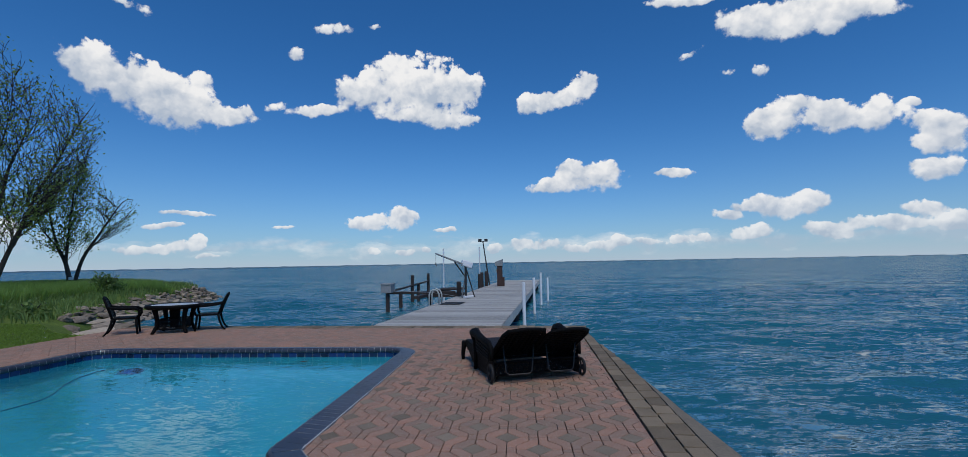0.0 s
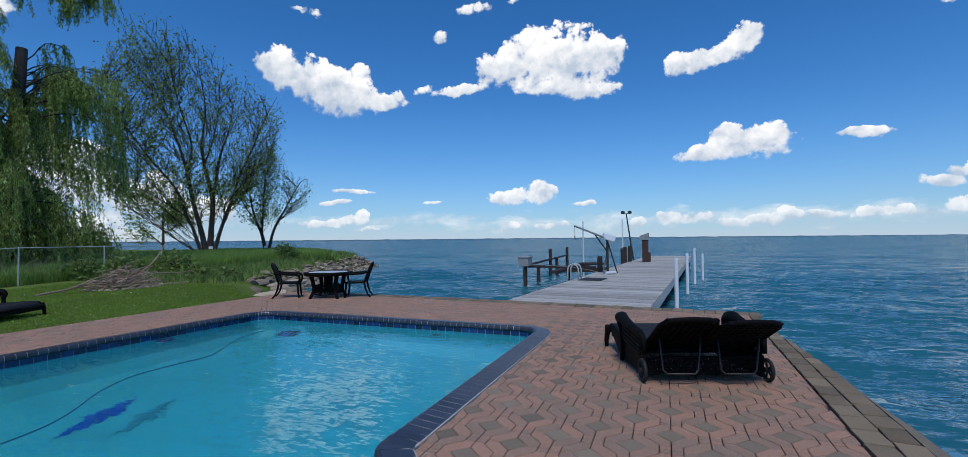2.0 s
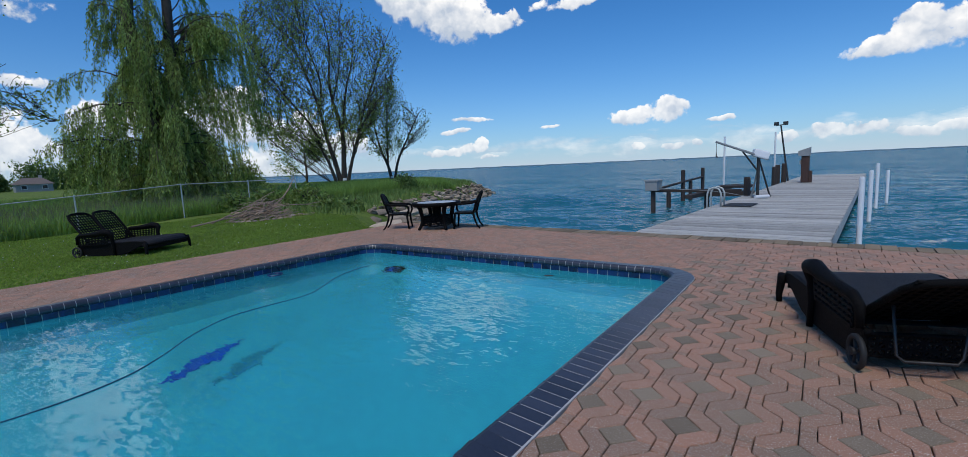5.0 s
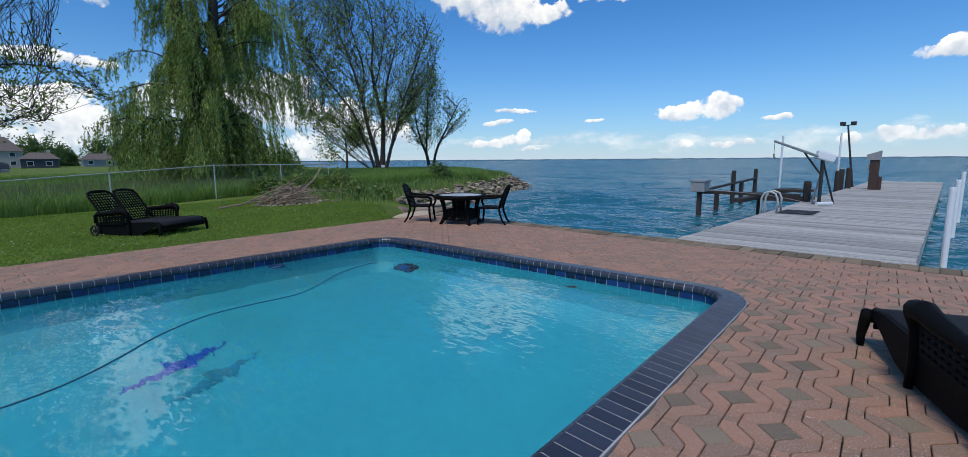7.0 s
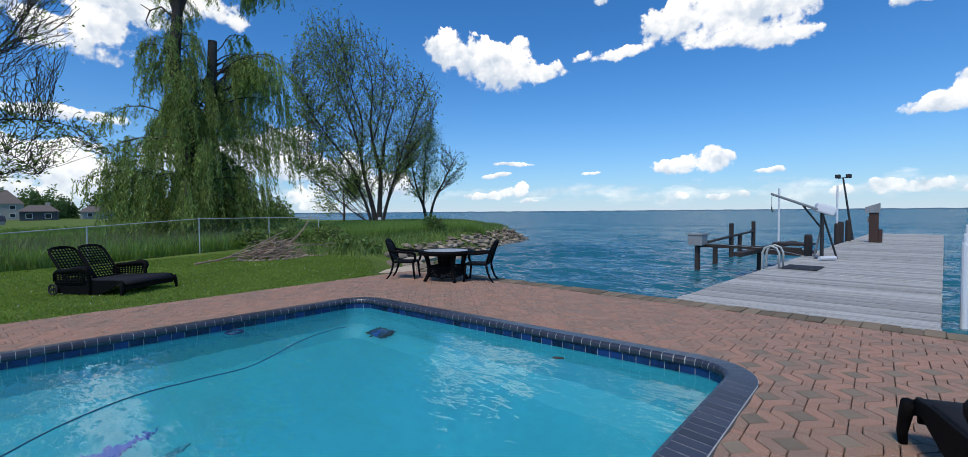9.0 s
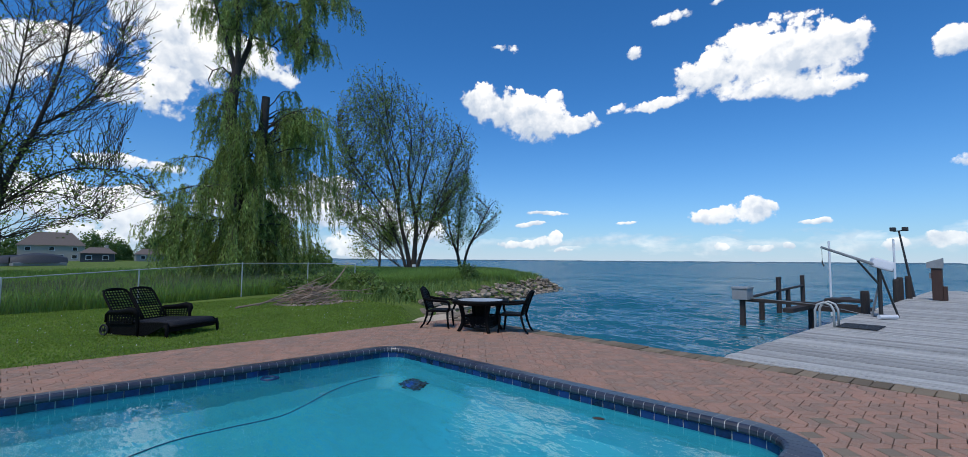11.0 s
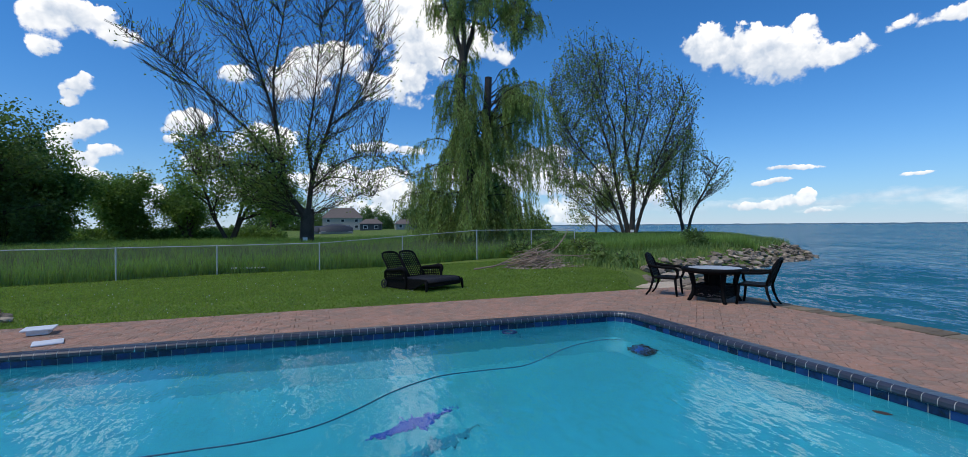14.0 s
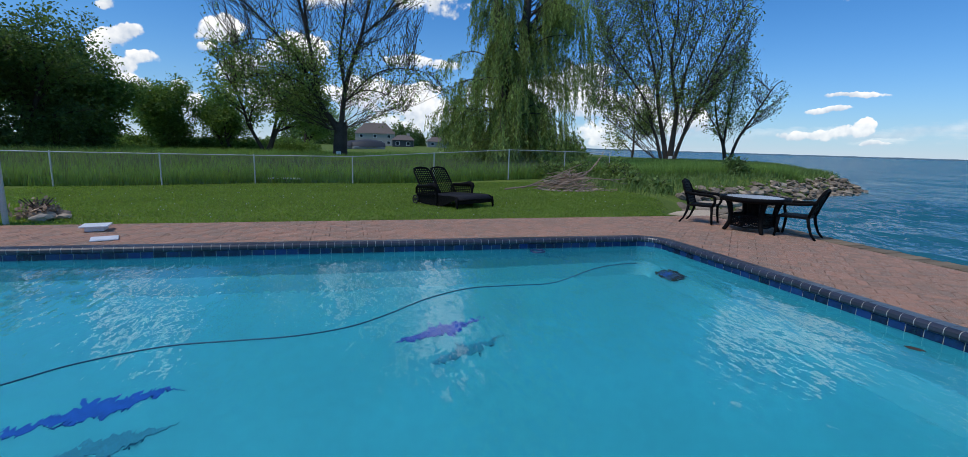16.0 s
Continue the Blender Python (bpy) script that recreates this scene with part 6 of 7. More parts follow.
def build_trees():
    # many-stemmed poplar on the point
    t = Tree(101)
    across = Vector((math.cos(radians(-53)), -math.sin(radians(-53)), 0))
    away = Vector((math.sin(radians(-53)), math.cos(radians(-53)), 0))

    def stand(a, b, z):
        return across * a + away * b + Vector((0, 0, z))

    def stem(rows):
        return [(stand(a, b, z), 0.82 * r) for a, b, z, r in rows]

    stems = [
        stem([(0.0, 0, -0.3, 0.52), (0.2, 0.1, 3.0, 0.40), (0.3, 0, 6.6, 0.34), (-0.6, -0.4, 10.5, 0.22), (-0.8, -0.8, 13.6, 0.17), (-0.5, -1.2, 17.2, 0.11), (-1.2, -1.5, 22, 0.05), (-1.3, -1.6, 24.5, 0.02)]),
        stem([(-0.3, 0.2, -0.3, 0.46), (-0.9, 0.3, 2.8, 0.36), (-1.7, 0.6, 6.0, 0.30), (-2.3, 1.0, 9.5, 0.24), (-3.2, 1.4, 13, 0.18), (-4.6, 1.9, 17, 0.12), (-6.1, 2.2, 21, 0.06), (-6.9, 2.4, 24.8, 0.02)]),
        stem([(-0.8, -0.2, -0.3, 0.30), (-1.7, -0.4, 2.8, 0.22), (-2.3, -0.6, 4.2, 0.20), (-3.4, -1.2, 7.4, 0.16), (-6.4, -2.0, 11.4, 0.11), (-8.8, -2.6, 15.4, 0.06), (-10.2, -3.0, 18.2, 0.02)]),
        stem([(0.3, 0, 6.4, 0.26), (0.7, 0.6, 8.8, 0.22), (1.2, 1.4, 12.2, 0.16), (2.2, 2.2, 15.7, 0.10), (2.9, 2.8, 20.0, 0.03)]),
        stem([(0.4, -0.1, -0.3, 0.34), (1.2, -0.4, 2.8, 0.26), (2.2, -0.8, 6.0, 0.22), (3.2, -1.2, 9.4, 0.16), (4.6, -1.6, 13.0, 0.12), (6.0, -2.0, 16.8, 0.07), (7.3, -2.2, 19.6, 0.02)]),
        stem([(-2.3, 1.0, 9.4, 0.18), (-1.9, 0.2, 13.0, 0.15), (-2.9, -0.6, 16.5, 0.11), (-3.9, -1.0, 20.7, 0.06), (-4.2, -1.2, 25.0, 0.02)]),
        stem([(2.2, -0.8, 6.0, 0.14), (3.6, 0.4, 8.8, 0.10), (5.6, 1.4, 11.2, 0.06), (7.3, 2.0, 13.0, 0.02)]),
        stem([(-2.3, -0.6, 4.2, 0.10), (-4.6, 0.8, 6.0, 0.08), (-7.3, 1.4, 7.6, 0.05), (-9.7, 1.6, 7.2, 0.02)]),
        stem([(-0.6, -0.4, 10.5, 0.13), (0.4, -2.0, 14, 0.09), (0.9, -2.8, 18.5, 0.05), (0.6, -3.2, 22.5, 0.02)]),
    ]
    outline = [(-10.6, 18.4), (-9.8, 23.2), (-8.0, 26.0), (-5.2, 26.6), (-2.8, 25.6), (0, 23.8), (2.9, 21.4), (5.0, 20.6), (7.6, 19.2), (8.5, 16.8), (7.6, 13), (5.8, 9), (3.4, 6.4), (1.4, 6.0), (-2.6, 6.0), (-5.0, 4.8), (-8.4, 5.2), (-10.8, 7.4), (-11.4, 12.8)]
    spots = crown_spots(t.rng, outline, 2200, 5.0, stand)
    flow_tree(t, stems, spots, 0.5, 0.32, 0.85, 0.021, 0.30, 0.16, 0.5)
    v, f = t.leaves(4.2, 0.15, 0.42, keep=lambda p: t.rng.random() < (0.95 if p.z < 10 or p.dot(across) < -4.0 else 0.5) * (0.6 + 0.9 * noise.noise(p * 0.5)))
    t.build("poplar_tree", polar(-52.6, 64), "tall many-stemmed tree in thin spring leaf on the point", LEAF_MAPLE, v, f, "sparse small green leaves")
    # smaller tree beside it
    t = Tree(102)
    stems = [
        stem([(0, 0, -0.3, 0.36), (-0.5, 0.1, 2.3, 0.27), (-1.2, 0.5, 4.2, 0.20), (-1.9, 0.9, 7.5, 0.12), (-2.3, 1.2, 11.5, 0.03)]),
        stem([(-0.5, 0.1, 2.4, 0.22), (-0.4, -0.4, 6.0, 0.15), (-0.2, -0.9, 10.4, 0.09), (0.1, -1.2, 13.8, 0.02)]),
        stem([(0.3, 0, -0.3, 0.28), (1.0, -0.2, 2.9, 0.22), (2.5, -0.5, 6.0, 0.14), (4.4, -0.8, 9.7, 0.06), (5.5, -1.0, 10.2, 0.02)]),
        stem([(-1.2, 0.5, 4.2, 0.12), (-2.6, -0.3, 6.0, 0.08), (-3.6, -0.6, 8.2, 0.03)]),
    ]
    outline = [(-3.4, 11.2), (-2.2, 13.8), (0.2, 15.2), (2.2, 14.3), (2.6, 11.4), (4.8, 11.0), (6.2, 9.8), (5.6, 6.6), (2.6, 5.4), (0.2, 4.6), (-2.0, 4.2), (-3.6, 5.0), (-3.8, 8)]
    spots = crown_spots(t.rng, outline, 460, 3.0, stand)
    flow_tree(t, stems, spots, 0.4, 0.28, 0.8, 0.020, 0.32, 0.2, 0.7)
    v, f = t.leaves(2.8, 0.15, 0.38, keep=lambda p: t.rng.random() < (0.9 if p.dot(across) < 1.6 else 0.25))
    t.build("young_poplar", polar(-46.9, 70), "smaller forked tree in thin leaf near the shore", LEAF_MAPLE, v, f, "sparse green leaves")
    # small trees behind
    for az, dist, h, seed in ((-56.6, 78, 9, 103),):
        t = Tree(seed)
        t.grow(Vector((0, 0, 0)), Vector((0.05, 0, 1)), h * 0.62, 0.20, 3, 0.75, 0.0, 4, (5, 6), 0.62, 0.12)
        v, f = t.leaves(7.0, 0.15, 0.6)
        t.build("young_tree", polar(az, dist), "slender green tree behind the poplars", LEAF_MAPLE, v, f)
    # old half-bare maple in the field
    t = Tree(105)
    trunk = [Vector((0, 0, -0.3)), Vector((0.05, 0, 1.2)), Vector((-0.1, 0.1, 2.6)), Vector((-0.1, 0.1, 3.6))]
    t.limb(trunk, 0.72, 0.58, 10)
    across = Vector((math.cos(radians(-90)), -math.sin(radians(-90)), 0))
    toward = Vector((1, 0, 0))
    def side_on(pts):
        return [across * a + toward * b + Vector((0, 0, z)) for a, z, b in pts]

    lines = [([(-0.1, 2.8, 0), (-0.9, 4.0, 0), (-1.8, 5.6, 0.2), (-2.8, 12, 0.5), (-4.2, 17, 0.4), (-6.5, 25, 0.8)], 0.46, 0.04),
             ([(0.1, 2.8, 0), (0.7, 7.3, -0.3), (2.2, 12, -0.5), (3.6, 18.5, -1.0), (4.0, 25, -1.2)], 0.38, 0.04),
             ([(0.6, 6.3, 0), (0.2, 10.3, 0.6), (0.9, 15, 1.2), (1.5, 22, 1.8)], 0.20, 0.03),
             ([(-1.2, 4.4, 0), (-3.5, 9, 0.8), (-6.5, 12.3, 1.2), (-11.5, 16.7, 1.5), (-16, 19.6, 1.2)], 0.19, 0.02),
             ([(0.9, 6, 0), (3, 8, 0.6), (5.2, 8.9, 0.9), (8.5, 8.7, 1.0), (10.8, 6.9, 1.0)], 0.13, 0.02),
             ([(-2.6, 11, 0.4), (-3.0, 16, -0.8), (-2.2, 22, -1.4), (-1.5, 27, -1.8)], 0.20, 0.03),
             ([(-2.2, 8, 0.3), (-5, 10.5, -0.8), (-8, 11, -1.5), (-11, 9.8, -1.8)], 0.14, 0.02),
             ([(-1.0, 4.2, 0.2), (-3, 6.8, 1.5), (-6, 7.5, 2.5), (-9, 6.5, 3.0)], 0.13, 0.02),
             ([(2.2, 12, -0.5), (4.5, 14.2, -1.2), (6.5, 18, -1.8), (7.3, 22, -2.0)], 0.14, 0.02),
             ([(0.6, 5.6, 0), (2.2, 6.6, 1.6), (4.5, 6.2, 2.6), (6.2, 4.8, 3.0)], 0.11, 0.02)]
    stems = []
    for rows, r0, r1 in lines:
        pts = side_on(rows)
        stems.append([(p, 0.78 * (r0 + (r1 - r0) * k / (len(pts) - 1))) for k, p in enumerate(pts)])
    outline = [(-14, 16.5), (-15.8, 19), (-14.5, 21), (-11, 20.5), (-9.8, 25), (-6, 29), (0, 30), (4, 29), (8.5, 26), (9.8, 22), (8.6, 15), (7.2, 12), (10.8, 8.2), (7, 5.2), (4.5, 4.2), (1.5, 6), (-3, 5.2), (-7, 4.0), (-10.5, 6.5), (-11.6, 10.5), (-10, 13.5)]
    spots = crown_spots(t.rng, outline, 3000, 5.5, lambda a, b, z: across * a + toward * b + Vector((0, 0, z)))
    flow_tree(t, stems, spots, 0.45, 0.28, 0.5, 0.019, 0.32, 0.26, 0.85)
    v, f = t.leaves(8.0, 0.135, 0.50, keep=lambda p: t.rng.random() < ((1.0 if p.dot(across) < -1 else 0.24) * (0.7 + 0.9 * noise.noise(p * 0.45)) if p.z < 10.5 + 2 * noise.noise(p * 0.3) else 0.03))
    t.build("old_maple", polar(-90.6, 50), "large old half-bare tree standing in the field", LEAF_MAPLE, v, f, "thin patchy green leaves")
    # rounder green tree behind the maple
    for az, dist, h, s in ((-98.5, 66, 11, 106), (-102.2, 72, 6.2, 116), (-94.5, 78, 8, 117)):
        t = Tree(s)
        for k in range(3):
            t.grow(Vector((0, 0.25 * k, 0)), Vector((t.rng.gauss(0, 0.25), t.rng.gauss(0, 0.25), 1)), h * 0.7, 0.25, 3, 0.6, 0.0, 4, (4, 5), 0.55, 0.25)
        v, f = t.leaves(8.0, 0.16, 0.62)
        t.build("green_tree", polar(az, dist), "leafy green tree at the edge of the field", LEAF_HEDGE, v, f)
    # dense dark trees by the field
    for az, dist, h, s in ((-122, 58, 12, 107), (-117.3, 60, 12, 108), (-114.0, 64, 8.5, 109), (-107.6, 74, 7.5, 110), (-126, 52, 11, 111)):
        t = Tree(s)
        for k in range(4):
            t.grow(Vector((0.3 * k - 0.45, 0.2 * k, 0)), Vector((t.rng.gauss(0, 0.3), t.rng.gauss(0, 0.3), 1)), h * 0.72, 0.24, 3, 0.55, 0.0, 4, (5, 6), 0.5, 0.12)
        round_one = az > -115
        v, f = t.leaves(11.0 if round_one else 6.5, 0.165, 0.62 if round_one else 0.5)
        t.build("dark_tree", polar(az, dist), "dense round green tree beyond the meadow" if round_one else "tall ragged dark green tree beyond the meadow", LEAF_HEDGE if round_one else LEAF_DARK, v, f)


def build_willow():
    t = Tree(201)
    across = Vector((math.cos(radians(-71)), -math.sin(radians(-71)), 0))
    depth = Vector((math.sin(radians(-71)), math.cos(radians(-71)), 0))
    # two old stems, the second broken off
    def at(a, b, z):
        return across * a + depth * b + Vector((0, 0, z))

    t.limb([at(0, 0, -0.3), at(-0.15, 0, 3), at(-0.7, 0, 7), at(-1.0, 0, 10), at(-0.75, 0, 12.8)], 0.50, 0.26, 10)
    t.limb([at(-0.75, 0, 12.6), at(-1.2, 0.2, 14.2), at(-1.7, 0.4, 15.8), at(-2.5, 0.6, 18.5)], 0.20, 0.05, 8)
    t.limb([at(-0.75, 0, 12.6), at(-0.7, -0.3, 14.6), at(-0.9, -0.5, 16.6), at(-0.4, -0.6, 20)], 0.19, 0.05, 8)
    t.limb([at(-0.75, 0, 12.6), at(-0.2, 0.2, 14.4), at(0.1, 0.4, 16.2), at(1.6, 0.5, 17.6), at(4.2, 0.6, 19)], 0.17, 0.04, 8)
    t.limb([at(0.2, 0, 0), at(0.55, 0, 4), at(0.75, 0, 8), at(0.9, 0, 11.5)], 0.42, 0.24, 10)
    t.limb([at(-0.85, 0, 12.4), at(-1.5, -0.1, 12.9), at(-2.0, -0.1, 12.6), at(-2.4, -0.2, 12.8)], 0.07, 0.02, 5)
    t.limb([at(-2.0, -0.1, 12.6), at(-2.2, -0.1, 12.0), at(-2.1, -0.1, 11.7)], 0.04, 0.015, 5)
    t.tips = []
    verts, faces = [], []
    rng = random.Random(203)

    def strand(s, out, fall, leaf):
        """A hanging twig: bends outward, then falls, with narrow leaves."""
        n = max(3, int(fall / 0.062))
        sway = Vector((rng.gauss(0, 0.10), rng.gauss(0, 0.10), 0))
        throw = rng.uniform(0.15, 0.5)
        path = []
        for j in range(n + 1):
            q = j / n
            path.append(s + out * throw * (1 - math.exp(-2.5 * q)) * min(1.0, fall) + sway * q * fall + Vector((0, 0, 0.10 * math.sin(min(1.0, q * 4) * math.pi) - q * fall)))
        t.limb(path[::max(1, n // 5)], 0.008, 0.004, 3)
        for c in path[1:]:
            for _ in range(1 if rng.random() < 0.5 else 2):
                L = leaf * rng.uniform(0.7, 1.3)
                u = Vector((rng.gauss(0, 0.55), rng.gauss(0, 0.55), -1)).normalized()
                w = u.cross(Vector((rng.gauss(0, 1), rng.gauss(0, 1), 0.1))).normalized()
                p = c + Vector((rng.gauss(0, 0.05), rng.gauss(0, 0.05), rng.gauss(0, 0.03)))
                i = len(verts)
                verts.extend((p - u * L * 0.3, p + w * L * 0.17, p + u * L, p - w * L * 0.17))
                faces.append((i, i + 1, i + 2, i + 3))

    def arch(root, out, reach, rise, drop, count, lo, hi, thick=0.05, leaf=0.15):
        """A limb that rises, arches over and carries strands along its outer part."""
        side = out.cross(Vector((0, 0, 1)))
        bend = rng.uniform(-0.25, 0.25) * reach
        pts = []
        for k in range(9):
            q = k / 8
            pts.append(root + out * reach * q + side * bend * q * q + Vector((rng.gauss(0, 0.04), rng.gauss(0, 0.04), rise * math.sin(q * 2.2) / 0.81 * 0.8 - drop * q * q)))
        t.limb(pts, thick, 0.012, 5)
        for _ in range(count):
            q = 0.25 + 0.75 * rng.random() ** 0.7
            i = min(7, int(q * 8))
            s = pts[i].lerp(pts[i + 1], q * 8 - i)
            o = (out + side * rng.gauss(0, 0.6)).normalized()
            s2 = s + o * abs(rng.gauss(0, 0.22)) + Vector((0, 0, rng.uniform(-0.1, 0.15)))
            t.limb([s, s2], 0.010, 0.006, 3)
            fall = min(s2.z - rng.uniform(0.3, 1.0), rng.uniform(lo, hi))
            if fall > 0.25:
                strand(s2, o, fall, leaf)

    def heading(a):
        return across * math.cos(a) + depth * math.sin(a)

    # skirt: limbs all round, longest low down
    for k in range(84):
        a = k * 2.4 + rng.uniform(-0.3, 0.3)
        if math.sin(a) < -0.75 and rng.random() < 0.35:
            continue
        z0 = 1.8 + 7.6 * rng.random() ** 1.25
        wide = 1.0 - 0.5 * smooth(4.0, 9.5, z0)
        root = at(rng.uniform(-0.8, 0.8), 0, z0 - 0.3)
        arch(root, heading(a), rng.uniform(1.2, 4.4) * wide, rng.uniform(0.5, 1.3), rng.uniform(0.3, 1.3), rng.randint(19, 30), 0.9, 3.9)
    # clumps that break the outline
    for a, z0, reach, rise, lo, hi in ((3.1, 6.6, 3.6, 1.2, 0.4, 1.3), (3.3, 3.2, 4.6, 1.0, 0.4, 1.4), (2.8, 5.0, 3.8, 1.2, 0.6, 1.8), (0.1, 6.0, 4.4, 1.4, 1.0, 3.6), (-0.3, 7.4, 4.0, 1.4, 1.0, 3.8), (0.4, 6.6, 4.6, 1.2, 0.8, 3.2), (0.0, 8.4, 4.4, 1.2, 1.0, 4.4)):
        arch(at(-0.6 if a > 2 else 0.7, 0, z0), heading(a), reach, rise, 0.8, 26, lo, hi)
    # long boughs over the shore side, from the broken stem
    for k in range(16):
        a = rng.uniform(-1.3, 1.3)
        arch(at(0.85, 0, 8.2 + 0.14 * k), heading(a), rng.uniform(1.8, 4.6), rng.uniform(0.8, 2.2), rng.uniform(-0.3, 0.8), 24, 0.3, 1.9, 0.04, 0.16)
    # leafy collar on the tall stem
    for k in range(20):
        arch(at(-0.95, 0, 8.6 + 0.14 * k), heading(k * 2.4), rng.uniform(0.6, 1.7), rng.uniform(0.3, 0.9), rng.uniform(0.2, 0.8), 16, 0.4, 1.8, 0.035, 0.14)
    for k in range(9):
        arch(at(-0.85, 0, 11.4 + 0.24 * k), heading(k * 2.4), rng.uniform(0.5, 1.1), rng.uniform(0.2, 0.6), rng.uniform(0.2, 0.6), 11, 0.3, 1.2, 0.03, 0.13)
    # crown over the fork
    for k in range(72):
        q = rng.random()
        arch(at(-1.9 + 6.0 * q ** 1.3, rng.uniform(-0.6, 0.6), 14.6 + 4.6 * rng.random()), heading(k * 2.4), rng.uniform(0.8, 2.6), rng.uniform(0.4, 1.3), rng.uniform(0.2, 0.9), 24, 0.3, 1.7, 0.045, 0.14)
    t.build("willow_tree", polar(-71.0, 31.5), "old weeping willow with hanging strands and a broken stem", LEAF_WILLOW, verts, faces, "hanging yellow-green willow strands")


def leaf_clump(name, at, size, count, leaf, material, label, category, group="", seed=1):
    """A shrub: short stems under an uneven mound of leaves."""
    rng = random.Random(seed)
    root = thing(name, at, label, category, group)
    bm = bmesh.new()
    for k in range(7):
        a = k * 0.9
        tube(bm, [(0, 0, -0.1), (0.25 * size[0] * math.cos(a), 0.25 * size[1] * math.sin(a), 0.5 * size[2]), (0.6 * size[0] * math.cos(a), 0.6 * size[1] * math.sin(a), 0.85 * size[2])], [0.03, 0.02, 0.008], 4)
    part("stems", bm, BARK, root)
    verts, faces = [], []
    off = rng.uniform(0, 99)
    while len(faces) < count:
        d = Vector((rng.gauss(0, 1), rng.gauss(0, 1), abs(rng.gauss(0, 0.9)))).normalized()
        r = (0.55 + 0.45 * rng.random()) * (0.85 + 0.5 * noise.noise(d * 2.2 + Vector((off, 0, 0))))
        c = Vector((d.x * size[0] * r, d.y * size[1] * r, d.z * size[2] * r))
        u = Vector((rng.gauss(0, 1), rng.gauss(0, 1), rng.gauss(0, 0.8))).normalized()
        w = u.cross(Vector((rng.gauss(0, 1), rng.gauss(0, 1), rng.gauss(0, 1)))).normalized()
        s = leaf * rng.uniform(0.6, 1.3)
        i = len(verts)
        verts += [c - u * s, c + w * s * 0.6, c + u * s, c - w * s * 0.6]
        faces.append((i, i + 1, i + 2, i + 3))
    crown = new("crown", mesh_of("crown", verts, faces, material))
    crown.parent = root
    return root


def build_shrubs():
    leaf_clump("shrub", polar(-45.9, 30.5), (0.95, 0.95, 1.3), 2400, 0.075, LEAF_DARK, "dark round bush on the rocky point", "bush", seed=3)
    # vines over the end of the fence
    for k, (x, y, s) in enumerate(((-22.6, 13.4, 0.9), (-22.9, 15.0, 1.0), (-22.2, 16.6, 1.0), (-20.6, 15.8, 0.8), (-18.6, 15.2, 0.6), (-17.0, 15.4, 0.5))):
        leaf_clump("vine_shrub", (x, y, land_z(x, y)), (s, 1.2 * s, 1.15 * s), 1000, 0.085, LEAF_MAPLE, "tangled green vine over the fence end", "shrub", "fence vines", seed=40 + k)
    leaf_clump("shrub", polar(-63.5, 46), (2.6, 2.0, 2.6), 1800, 0.16, LEAF_HEDGE, "rounded green shrub beyond the willow", "bush", seed=9)
    leaf_clump("shrub", polar(-66.5, 52), (2.4, 2.0, 2.2), 1500, 0.16, LEAF_MAPLE, "light green shrub beyond the willow", "bush", seed=10)
    # low spruces under the tall trees
    for k, (az, dist, w, h) in enumerate(((-124.5, 56, 3.0, 5.5), (-121.0, 58, 3.2, 6.0), (-118.0, 57, 2.8, 5.0), (-115.6, 60, 2.6, 5.6), (-113.4, 63, 2.4, 4.2))):
        leaf_clump("spruce", polar(az, dist), (w, w, h), 2600, 0.15, LEAF_DARK, "dark dense spruce at the edge of the meadow", "tree", "spruces", seed=140 + k)
    # hedge line across the field
    k = 0
    for az in range(-128, -92, 2):
        dist = 74 + 6 * noise.noise((az * 0.7, 0, 0))
        h = 2.3 + 1.2 * noise.noise((az * 1.3, 2, 0))
        leaf_clump("hedge_bush", polar(az, dist), (2.6, 2.2, h), 1900, 0.15, LEAF_HEDGE, "dark green bush in the hedge line", "bush", "hedge line", seed=60 + k)
        k += 1
    # far tree line behind the houses
    for az, dist, s, h in ((-83.6, 255, 9, 15), (-81.8, 270, 6, 10), (-79.0, 265, 8, 14), (-77.4, 275, 9, 13), (-75.6, 270, 9, 13), (-73.6, 280, 8, 10), (-71.8, 280, 9, 11), (-69.6, 290, 9, 10), (-67.4, 290, 8, 8), (-92, 260, 10, 13), (-89, 255, 9, 12), (-95, 250, 10, 13)):
        leaf_clump("distant_tree", polar(az, dist), (s, s, h), 3600, 0.50, LEAF_FAR, "distant green tree behind the houses", "tree", "far tree line", seed=90 + k)
        k += 1


